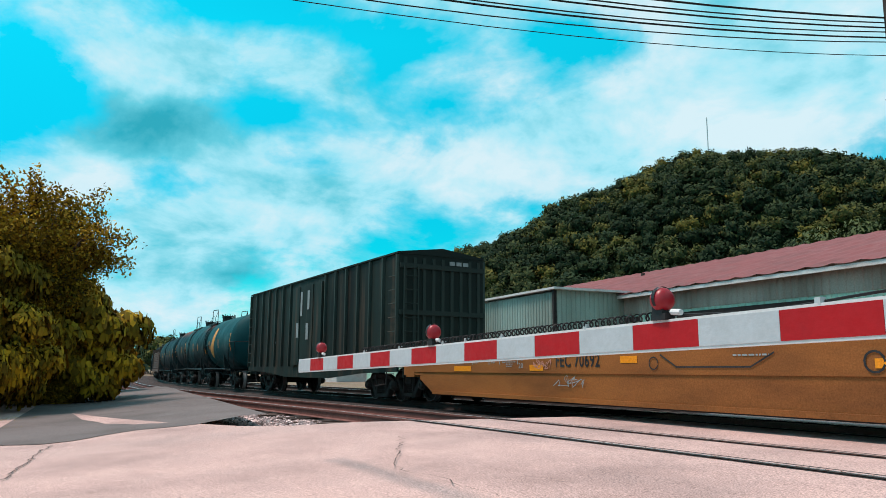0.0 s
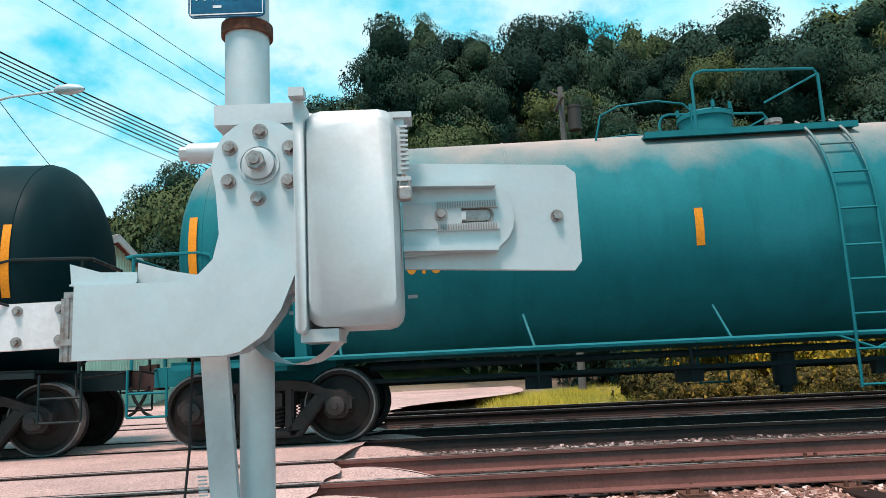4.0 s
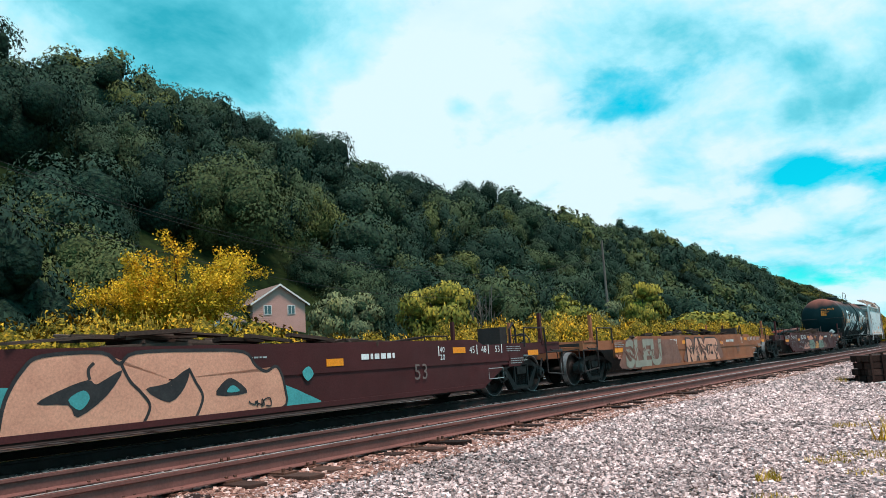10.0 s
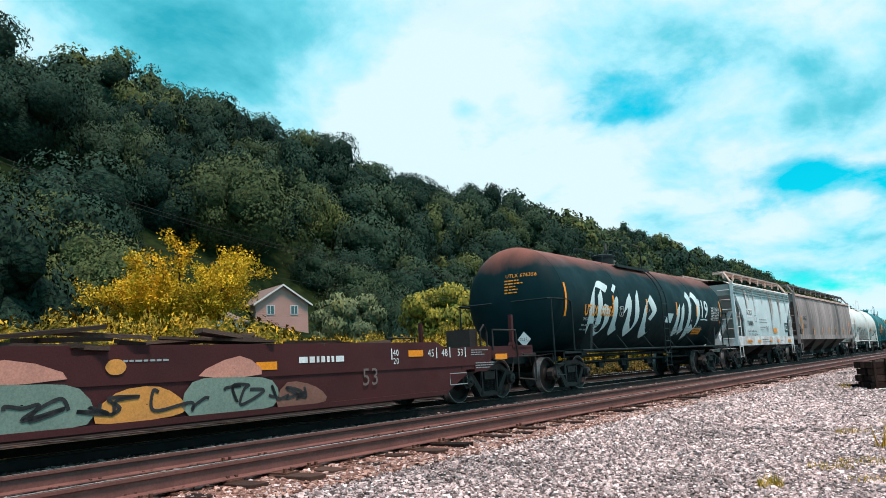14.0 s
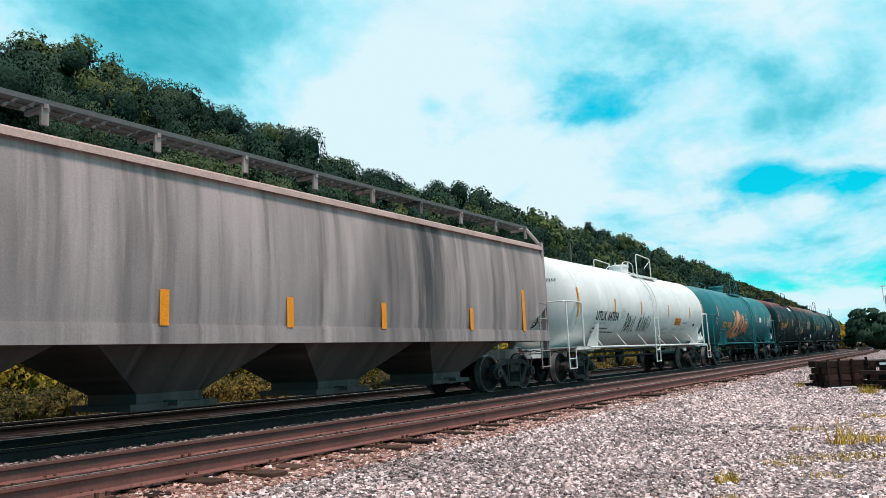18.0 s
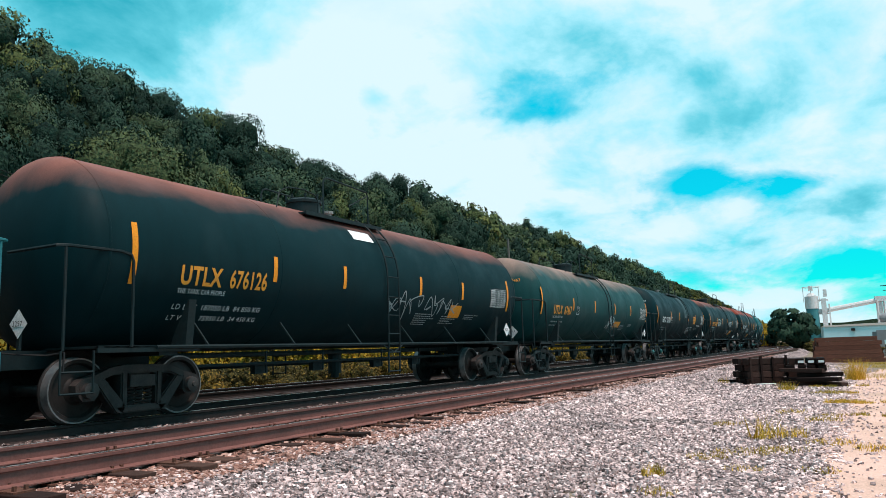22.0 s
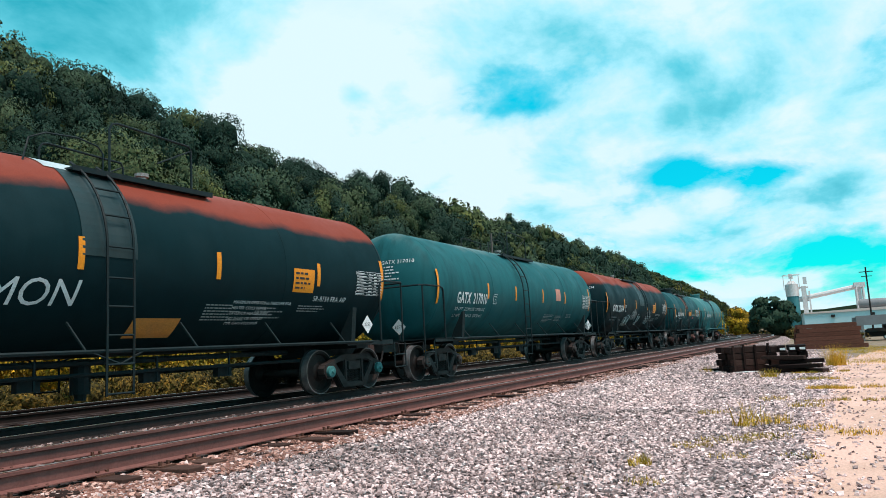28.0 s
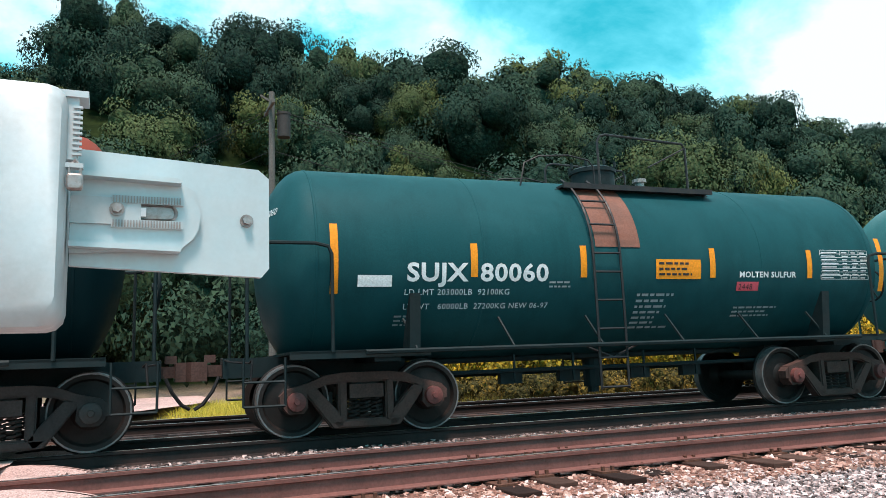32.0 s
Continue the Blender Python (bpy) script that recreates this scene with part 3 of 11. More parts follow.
M["cyan_spray"] = worn("cyan_spray", (0.10, 0.52, 0.58), (0.05, 0.30, 0.34), 0.5, 2, 0.6)
M["green_spray"] = worn("green_spray", (0.09, 0.15, 0.05), (0.05, 0.08, 0.04), 0.5, 2, 0.6)
M["orange_spray"] = worn("orange_spray", (0.62, 0.27, 0.06), (0.4, 0.18, 0.07), 0.5, 2, 0.6)
M["placard_red"] = worn("red_placard", (0.62, 0.09, 0.12), (0.4, 0.06, 0.08), 0.3, 8, 0.5)
M["placard_white"] = worn("white_placard", (0.75, 0.76, 0.76), (0.5, 0.5, 0.48), 0.3, 8, 0.5)

# ---- ground, road, tracks ----
def smooth_step(a, b, x):
    w = np.clip((x - a) / (b - a), 0, 1)
    return w * w * (3 - 2 * w)


RIDGE_X = (-90, -75, -58, -42, -38, -14.4, -8, -4.6, 4, 12, 20, 34, 45, 56, 65, 75, 88, 95, 101, 105, 117, 133, 146, 172, 192, 212, 245, 283, 330, 415, 600, 900, 1600, 2400)
RIDGE_H = (0, 0, 2, 7.5, 10, 31, 34, 40, 43, 40.5, 39.5, 40, 40, 40, 42, 41.5, 40, 40, 38.5, 35, 35.5, 36.7, 38, 41, 42, 42, 41.5, 44.5, 46, 47.5, 49, 53, 52, 38)


WEST_TURN = (-20, 0, 12, 21, 25, 30, 34.6, 38.5, 43, 47, 52.4, 56.6, 58.4, 64, 71, 76.5, 84, 95)
WEST_H = (0, 12, 38, 53, 57.5, 63.5, 71, 76.5, 77.5, 79, 68, 62.5, 54, 43, 28.5, 19.5, 7, 0)


def base_z(x, y):
    """Earth: level, a little higher by the crossing and to its far side, with the wooded hills behind."""
    z = 0.22 * smooth_step(3, -6, x)
    z = z + 0.25 * smooth_step(18, 40, y)
    crest = np.interp(x, RIDGE_X, RIDGE_H) * smooth_step(38, 104, y)
    # the long hill to the west: its crest lies on an arc about the crossing
    turn, reach = np.degrees(np.arctan2(-x, y)), np.hypot(x, y)
    far = 0.955 * np.interp(turn, WEST_TURN, WEST_H) * smooth_step(150, 292, reach) * (1 - 0.8 * smooth_step(310, 480, reach))
    yard = 0.95 * smooth_step(30, 110, x) * smooth_step(2, -6, y)
    roll = 2.2 * np.sin(x * 0.031 + 1.0) * np.sin(y * 0.043) * smooth_step(60, 110, y)
    return z + crest * (1 - 0.25 * smooth_step(150, 330, y)) + far + roll - yard - 0.25 * smooth_step(60, 300, -y)


def ground_z(x, y):
    b = base_z(x, y)
    on = smooth_step(near_y(x) - 3.9, near_y(x) - 1.9, y) * (1 - smooth_step(far_y(x) + 2.0, far_y(x) + 4.2, y))
    return b * (1 - on) + (rail_z(x) - 0.47) * on


def grid_object(name, xs, ys, height, material, label, category):
    gx, gy = np.meshgrid(np.array(xs, float), np.array(ys, float))
    v = np.stack([gx, gy, height(gx, gy)], -1).reshape(-1, 3)
    m, n = len(xs), len(ys)
    i = (np.arange(n - 1)[:, None] * m + np.arange(m - 1)[None, :]).ravel()
    f = np.stack([i, i + 1, i + m + 1, i + m], 1)
    me = big_mesh(name, v, f, True)
    me.materials.append(material)
    return tagged(new(name, me), label, category, kind="structure")


def spread(*pieces):
    out = []
    for a, b, step in pieces:
        out += list(np.arange(a, b, step))
    return out + [pieces[-1][1]]


gx = spread((-2400, -600, 200), (-600, -120, 20), (-120, -30, 5), (-30, 45, 1.0), (45, 160, 5), (160, 900, 20), (900, 2400, 250))
gy = spread((-2400, -300, 300), (-300, -20, 20), (-20, 26, 1.0), (26, 130, 4), (130, 460, 15), (460, 2400, 200))
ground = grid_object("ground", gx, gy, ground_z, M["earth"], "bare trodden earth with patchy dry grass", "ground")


def strip(name, x0, x1, step, edges, material, label, category, parent=None, lift=0.0):
    """A sheet along the line; edges gives, for an x, the points across it from near to far."""
    rows = [[(x, y, z + lift) for y, z in edges(x)] for x in np.arange(x0, x1 + step / 2, step)]
    ob = part(name, Geo().sheet(rows), material, parent, smooth=50)
    return tagged(ob, label, category, kind="structure")


def bed_edges(x):
    n, f, z = float(near_y(x)), float(far_y(x)), float(rail_z(x))
    foot = float(ground_z(x, n - 4.4)) + 0.02
    return ((n - 4.4, foot), (n - 3.2, foot + 0.05), (n - 2.1, z - 0.33), (n - 1.45, z - 0.265), (n - 0.9, z - 0.235), (n, z - 0.22), (n + 1.75, z - 0.24),
            (f - 2.6, z - 0.24), (f, z - 0.21), (f + 1.6, z - 0.2), (f + 2.9, z - 0.42))


strip("ballast", -1.2, 130, 1.3, bed_edges, M["ballast"], "bed of pale crushed stone under the tracks", "ballast")
strip("ballast_west", -150, -11.5, 1.7, bed_edges, M["ballast"], "bed of crushed stone under the tracks past the road", "ballast")



def shaded_edges(x):
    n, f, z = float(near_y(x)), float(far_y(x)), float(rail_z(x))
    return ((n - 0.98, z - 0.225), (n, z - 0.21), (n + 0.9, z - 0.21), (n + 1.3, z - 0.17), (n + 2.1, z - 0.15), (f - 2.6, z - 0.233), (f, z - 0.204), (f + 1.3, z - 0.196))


strip("sooty_bed", -1.1, 130, 1.3, shaded_edges, M["ballast_dark"], "brown stone between and under the rails, darkened in colour as train shade", "ballast")
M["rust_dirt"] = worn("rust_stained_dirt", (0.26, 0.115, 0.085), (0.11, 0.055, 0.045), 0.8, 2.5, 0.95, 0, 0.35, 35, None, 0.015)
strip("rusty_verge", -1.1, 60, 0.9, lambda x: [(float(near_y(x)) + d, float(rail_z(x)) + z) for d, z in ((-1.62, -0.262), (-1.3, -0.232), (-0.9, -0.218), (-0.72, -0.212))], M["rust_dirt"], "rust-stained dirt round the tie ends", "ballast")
strip("sooty_bed_west", -150, -11.6, 1.7, shaded_edges, M["ballast_dark"], "brown stone between and under the rails past the road, darkened in colour as train shade", "ballast")

ROAD_X0, ROAD_X1 = -12.3, -1.0


def road_height(x, y):
    n, f, z = near_y(x), far_y(x), rail_z(x) - 0.012
    near_side = 0.24 + (z - 0.24) * smooth_step(-1.5, n - 1.6, y)
    far_side = z - (z - 0.42) * smooth_step(f + 1.4, f + 12, y)
    return np.where(y < (n + f) / 2, near_side, far_side)


def flare(y):
    """How the road widens away from the rails, on each side."""
    a = float(smooth_step(3.2, -5.5, y))
    b = float(smooth_step(17, 34, y))
    return ROAD_X0 - 24 * a - 3 * b, ROAD_X1 + 4.6 * float(smooth_step(2.6, -5, y)) + 5 * b + 0.32 * noise.noise((y * 1.1, 2.2, 0)) + 0.12 * noise.noise((y * 4.0, 7.2, 0))


road_rows = []
for y in spread((-30, -8, 2.0), (-8, 20, 0.35), (20, 62, 2.0)):
    a, b = flare(y)
    road_rows.append([(x, y, float(road_height(np.float64(x), y)) + (0.012 if y < 2 else 0.0)) for x in np.linspace(a, b, 34)])
tagged(part("road", Geo().sheet(road_rows), M["asphalt"], smooth=60), "sun-bleached asphalt road over the level crossing", "road", kind="structure")

# older dark asphalt along the road's side, and the cracked seam between the two
old_rows = [[(x, y, float(road_height(np.float64(-14), y)) + 0.02 - 0.02 * max(0, (-x - 22) / 20)) for x in np.linspace(-40, -13.2 - 0.35 * (y + 2.2) - 0.3 * math.sin(3 * y), 12)] for y in np.linspace(-1.7, 3.0, 11)]
tagged(part("old_asphalt", Geo().sheet(old_rows), M["asphalt_old"], smooth=60), "older dark cracked asphalt beside the road", "pavement", kind="structure")


def crack_line(points, width, seed):
    rnd = random.Random(seed)
    rows = []
    for i in range(len(points) - 1):
        (x0, y0), (x1, y1) = points[i], points[i + 1]
        n = max(3, int(math.hypot(x1 - x0, y1 - y0) / 0.12))
        for k in range(n):
            w = k / n
            x, y = x0 + (x1 - x0) * w + rnd.uniform(-0.05, 0.05), y0 + (y1 - y0) * w + rnd.uniform(-0.05, 0.05)
            d = width * rnd.uniform(0.3, 1)
            z = float(road_height(np.float64(x), y)) + 0.027
            rows.append([(x - d, y - d, z), (x + d, y + d, z)])
    return Geo().sheet(rows)


for pts, w, s in ((((-13, -0.6), (-9.0, -0.9), (-7.4, -0.7)), 0.012, 1), (((-7.4, -0.7), (-6.4, -1.6)), 0.014, 2), (((-5.2, 1.4), (-3.4, 0.9), (-2.3, 1.2)), 0.006, 3), (((-9.5, 3.6), (-7.2, 2.6), (-4.0, 2.9)), 0.006, 4)):
    tagged(part("crack", crack_line(pts, w, s), M["tar"]), "dark crack in the asphalt", "crack", "cracks in the road", kind="structure")

# concrete yard to the east with its broken edge
yard_rows = []
for x in spread((6.0, 40, 0.6), (40, 90, 5)):
    edge = -0.05 - 0.08 * (x - 9) + 0.40 * noise.noise((x * 0.6, 3.1, 0)) + (0.0 if x < 30 else -0.12 * (x - 30))
    yard_rows.append([(x, y, float(ground_z(np.float64(x), y)) + 0.03) for y in np.linspace(-26, edge, 14)])
tagged(part("yard", Geo().sheet(yard_rows), M["concrete"], smooth=60), "weathered concrete yard with a ragged edge", "pavement", kind="structure")
for k, x in enumerate((15.4, 18.4, 21.6, 24.8, 28.0)):
    line = [(x + 0.05 * noise.noise((y, k, 0)), y, float(ground_z(np.float64(x), y)) + 0.034) for y in np.linspace(-14, -1.2 - 0.08 * (x - 9), 30)]
    tagged(part("slab_joint", Geo().sheet([[(a - 0.018, b, c), (a + 0.018, b, c)] for a, b, c in line]), M["asphalt_old"]), "dark joint between concrete slabs", "joint", "slab joints", kind="structure")

gravel_rows = []
for x in spread((-0.6, 30, 0.6), (30, 75, 3)):
    n = float(near_y(x))
    gravel_rows.append([(x, y, float(ground_z(np.float64(x), y)) + 0.012 + 0.025 * noise.noise((x * 0.7, y * 0.7, 0))) for y in np.linspace(max(-3.0, 0.6 - 0.45 * x, -0.65 - 0.08 * max(x - 9, 0) if x > 4 else -3.0), n - 4.1, 14)])
tagged(part("gravel", Geo().sheet(gravel_rows), M["ballast"], smooth=60), "spread of loose pale gravel beside the tracks", "gravel", kind="structure")

# rails: one mesh along each, foot, web and head
RAIL_SHAPE = ((-0.07, -0.175), (0.07, -0.175), (0.07, -0.165), (0.012, -0.145), (0.010, -0.045), (0.035, -0.035), (0.036, -0.006), (0.026, 0.0), (-0.026, 0.0), (-0.036, -0.006), (-0.035, -0.035), (-0.010, -0.045), (-0.012, -0.145), (-0.07, -0.165))


def rail_points(line, side, xs):
    for x in xs:
        d = 0.05
        t = Vector((2 * d, float(line(x + d) - line(x - d)), 0)).normalized()
        nrm = Vector((-t.y, t.x, 0))
        yield Vector((x, float(line(x)), float(rail_z(x)))) + nrm * side * 0.755, nrm


RAIL_X = spread((-260, -60, 4), (-60, -16, 1.5), (-16, 30, 1.0), (30, 110, 2), (110, 280, 4))


def make_track(name, line, label, head_mat="rail_head", side_mat="rail_side"):
    track = tagged(new(name), label, "railway track", kind="structure")
    for side in (-1, 1):
        foot, head = [], []
        for p, nrm in rail_points(line, side, RAIL_X):
            foot.append([p + nrm * u + Vector((0, 0, w)) for u, w in RAIL_SHAPE + RAIL_SHAPE[:1]])
            head.append([p + nrm * u + Vector((0, 0, 0.0025)) for u in (-0.031, 0.031)])
        r = part("rail", Geo().sheet(foot), M[side_mat], track, "rust-brown steel rail" if side_mat == "rail_side" else "steel rail coloured dark as in the train's shade", smooth=25)
        part("rail_head", Geo().sheet(head), M[head_mat], r, "polished running surface")
    return track


track_near = make_track("track_near", near_y, "rusty empty main track on ballast")
track_middle = make_track("track_middle", middle_y, "main track on which the freight train runs", "rail_bright", "rail_shaded")
track_far = make_track("track_far", far_y, "third track behind the train", "rail_bright", "rail_shaded")


def along(line, x):
    return pose(float(x), float(line(x)), float(rail_z(x)), 0, 0, math.degrees(math.atan2(float(line(x + 0.1) - line(x - 0.1)), 0.2)))


# crossing panels: strips of planking and tar flangeways beside each rail
def crossing_strip(line, off, width, top, material, name, label, x0=ROAD_X0 - 0.1, x1=ROAD_X1 + 0.2):
    rows = []
    for x in np.arange(x0, x1 + 0.01, 0.57):
        d = Vector((0.2, float(line(x + 0.1) - line(x - 0.1)), 0)).normalized()
        nrm = Vector((-d.y, d.x, 0))
        p = Vector((x, float(line(x)), float(rail_z(x)) + top))
        rows.append([p + nrm * (off - width / 2), p + nrm * (off + width / 2)])
    return tagged(part(name, Geo().sheet(rows), material), label, name.replace("_", " "), "strips of the level crossing", kind="structure")


for line in (near_y, middle_y, far_y):
    for side in (-1, 1):
        crossing_strip(line, side * 0.755 - 0.075, 0.075, 0.006, M["tar"], "flangeway", "dark rubber flangeway beside the rail")
        crossing_strip(line, side * 0.755 + 0.075, 0.05, 0.005, M["tar"], "flangeway", "dark rubber flangeway beside the rail")


# lumps of asphalt spilt round the rails at the road's end
spill_rnd = random.Random(14)
for line in (near_y, middle_y):
    for off in (-1.25, -0.35, 0.35, 1.2):
        x = ROAD_X1 + spill_rnd.uniform(0.05, 0.3)
        g = Geo()
        rows = []
        for k in range(6):
            r = (0.02, 0.25, 0.5, 0.72, 0.9, 1.0)[k]
            rows.append([(r * math.cos(a * math.pi / 8) * (0.75 + 0.12 * math.sin(3 * a)), r * math.sin(a * math.pi / 8) * 0.42, 0.13 * (1 - r * r) - 0.02) for a in range(17)])
        lump = tagged(part("asphalt_lump", g.sheet(rows), M["asphalt"], smooth=60), "worn lump of asphalt where the road ends", "asphalt lump", "asphalt at the road's end", kind="structure")
        lump.matrix_basis = along(line, x) @ pose(0, off, -0.14)

# ---- the freight train: shared meshes ----
def wheelset_geo():
    g = Geo()
    g.lathe([(-1.06, 0.0), (-1.06, 0.07), (-0.86, 0.075), (-0.84, 0.12), (-0.83, 0.17), (-0.80, 0.20), (-0.775, 0.36), (-0.83, 0.385), (-0.835, 0.45), (-0.70, 0.462), (-0.68, 0.485),
             (-0.655, 0.485), (-0.65, 0.40), (-0.72, 0.36), (-0.74, 0.20), (-0.66, 0.13), (-0.64, 0.085), (0.64, 0.085), (0.66, 0.13), (0.74, 0.20), (0.72, 0.36), (0.65, 0.40), (0.655, 0.485),
             (0.68, 0.485), (0.70, 0.462), (0.835, 0.45), (0.83, 0.385), (0.775, 0.36), (0.80, 0.20), (0.83, 0.17), (0.84, 0.12), (0.86, 0.075), (1.06, 0.07), (1.06, 0.0)], 26, "y")
    return g


def rim_geo(s):
    return Geo().lathe([(s * 0.838, 0.432), (s * 0.838, 0.452), (s * 0.70, 0.4645)], 32, "y")


def side_frame_geo(side):
    """Cast frame of one side: arch, two windows, spring nest and journal jaws, with a raised flange round its edge."""
    g = Geo()
    a, b = side * 0.92, side * 1.05
    for grow, ya, yb in ((0.0, a, b), (-0.022, b, b + side * 0.022)):
        t = 0.0 if not grow else 0.022
        g.prism([(-1.08, 0.42), (-1.09, 0.53), (-1.0, 0.61), (-0.76, 0.67), (-0.52, 0.765), (-0.30, 0.79), (0.30, 0.79), (0.52, 0.765), (0.76, 0.67), (1.0, 0.61), (1.09, 0.53), (1.08, 0.42),
                 (0.98, 0.40), (0.92, 0.51 + t), (0.74, 0.56 + t), (0.52, 0.645 + t), (0.28, 0.665 + t), (-0.28, 0.665 + t), (-0.52, 0.645 + t), (-0.74, 0.56 + t), (-0.92, 0.51 + t), (-0.98, 0.40)], ya, yb)
        for s in (-1, 1):
            g.prism([(s * (0.80 - t), 0.58), (s * (0.62 + t), 0.60), (s * (0.26 + t), 0.20), (s * 0.34, 0.11), (s * (0.44 - t), 0.11)], ya, yb)
            g.prism([(s * (0.25 + t), 0.68), (s * (0.36 - t), 0.68), (s * (0.36 - t), 0.20), (s * (0.25 + t), 0.20)], ya, yb)
        g.prism([(-0.44, 0.21 - t), (0.44, 0.21 - t), (0.36, 0.10 + t), (-0.36, 0.10 + t)], ya - side * 0.05, yb)
    for s in (-1, 1):
        g.prism([(s * 1.02, 0.60), (s * 0.76, 0.60), (s * 0.74, 0.38), (s * 0.80, 0.31), (s * 0.98, 0.31), (s * 1.04, 0.38)], a - side * 0.04, b + side * 0.03)
    g.box(0, side * 0.96, 0.555, 0.44, 0.24, 0.17)
    return g


def springs_geo(side):
    g = Geo()
    for x in (-0.15, 0.0, 0.15):
        pts = [(x + 0.066 * math.cos(k * math.pi / 4), side * 1.0 + 0.066 * math.sin(k * math.pi / 4), 0.22 + 0.25 * k / 40) for k in range(41)]
        g.tube(pts[::2], 0.014, 4)
    return g


def bolster_geo():
    g = Geo()
    g.box(0, 0, 0.56, 0.36, 2.0, 0.22)
    g.cyl((0, 0, 0.6), (0, 0, 0.86), 0.22, 14)
    for s in (-1, 1):
        g.box(s * 0.46, 0, 0.42, 0.07, 1.5, 0.11)
        for y in (-0.755, 0.755):
            g.box(s * 0.41, y, 0.42, 0.05, 0.12, 0.26)
    return g


def cap_geo(side):
    return Geo().lathe([(side * 1.06, 0.12), (side * 1.15, 0.115), (side * 1.16, 0.09), (side * 1.165, 0.04), (side * 1.19, 0.035), (side * 1.19, 0.0)], 14, "y")


def coupler_geo(s):
    """Drawbar with its knuckle head, uncoupling lever and hanging air hose, at one end."""
    g = Geo()
    g.box(-s * 0.55, 0, 0.88, 0.9, 0.13, 0.15)
    g.prism([(-s * 0.16, -0.17), (s * 0.04, -0.20), (s * 0.12, -0.05), (s * 0.02, 0.0), (s * 0.10, 0.10), (s * 0.02, 0.19), (-s * 0.14, 0.14)], 0.75, 1.0, "z")
    g.box(-s * 0.2, 0, 1.04, 0.14, 0.1, 0.1)
    return g


def hose_geo(s):
    g = Geo()
    g.tube([(-s * 0.30, -0.34, 0.80), (-s * 0.22, -0.35, 0.62), (-s * 0.10, -0.34, 0.46), (s * 0.0, -0.33, 0.40)], 0.024, 6)
    g.tube([(-s * 0.62, -1.32, 0.98), (-s * 0.62, -0.95, 0.95), (-s * 0.42, -0.55, 0.98), (-s * 0.34, -0.1, 1.03)], 0.014, 5)
    g.tube([(-s * 0.62, -1.32, 0.98), (-s * 0.60, -1.34, 0.72)], 0.014, 5)
    return g


SPIN = []          # wheelsets and the train distance of each


def add_truck(car, x, q, frame_mat, cap_mat):
    t = part("truck", shared("bolster", bolster_geo), M["truck"], car)
    t.location = (x, 0, 0)
    for side in (-1, 1):
        part("side_frame", shared(("side_frame", side), lambda: side_frame_geo(side), 30), frame_mat, t)
        part("spring_nest", shared(("spring_nest", side), lambda: springs_geo(side), 50), M["truck"], t)
        for dx in (-0.89, 0.89):
            c = part("bearing_cap", shared(("bearing_cap", side), lambda: cap_geo(side), 40), cap_mat, t)
            c.location = (dx, 0, 0.457)
    for dx in (-0.89, 0.89):
        w = part("wheelset", shared("wheelset", wheelset_geo, 35), M["wheel"], t)
        w.location = (dx, 0, 0.457)
        SPIN.append((w, q + dx))
        for s in (-1, 1):
            r = part("rim", shared(("rim", s), lambda: rim_geo(s), 35), M["rim"], t, "bright worn wheel rim")
            r.location = (dx, 0, 0.457)
    return t


# ---- writing and marks on the cars ----
def letters(text, size, put, material, parent, name="lettering", shear=0.0, wide=1.0, bold=0.0, span=None):
    """A line of the built-in font, laid on a surface by put(u, w): u to the right, w up."""
    cu = bpy.data.curves.new("line", "FONT")
    cu.space_character = 1.08 if size < 0.5 else 1.0
    cu.body, cu.size, cu.shear, cu.resolution_u, cu.offset = text, size, shear, (4 if size > 0.6 else 3 if size > 0.25 else 2), bold
    ob = bpy.data.objects.new("line", cu)
    me = bpy.data.meshes.new_from_object(ob)
    bpy.data.objects.remove(ob)
    bpy.data.curves.remove(cu)
    if size > 0.25:
        bm = bmesh.new()
        bm.from_mesh(me)
        for k in range(-3, int(size * 9) + 1):
            bmesh.ops.bisect_plane(bm, geom=bm.verts[:] + bm.edges[:] + bm.faces[:], plane_co=(0, k * 0.11, 0), plane_no=(0, 1, 0))
        bm.to_mesh(me)
        bm.free()
    if span:
        wide = span / max(v.co.x for v in me.vertices)
    for v in me.vertices:
        v.co = put(v.co.x * wide, v.co.y)
    me.name = name
    me.update()
    return part(name, me, material, parent)


def panel_geo(put, u, w, wide, high, steps=1, tall=1):
    tall = max(tall, math.ceil(high / 0.11))
    rows = [[put(u + wide * i / steps, w + high * k / tall) for i in range(steps + 1)] for k in range(tall + 1)]
    return Geo().sheet(rows)


def bars_geo(put, u, w, wide, high, rows, seed, fill=0.42):
    """Lines too small to read: broken bars."""
    rnd, g = random.Random(seed), Geo()
    step = high / rows
    for k in range(rows):
        x, end = u, u + wide * rnd.uniform(0.55, 1.0)
        while x < end:
            d = step * rnd.uniform(0.5, 1.7)
            d = min(d, end - x)
            if d > step * 0.2:
                y = w + high - (k + 1) * step + step * (1 - fill) / 2
                g.add([put(x, y), put(x + d, y), put(x + d, y + step * fill), put(x, y + step * fill)], [(0, 1, 2, 3)])
            x += d + step * 0.35
    return g


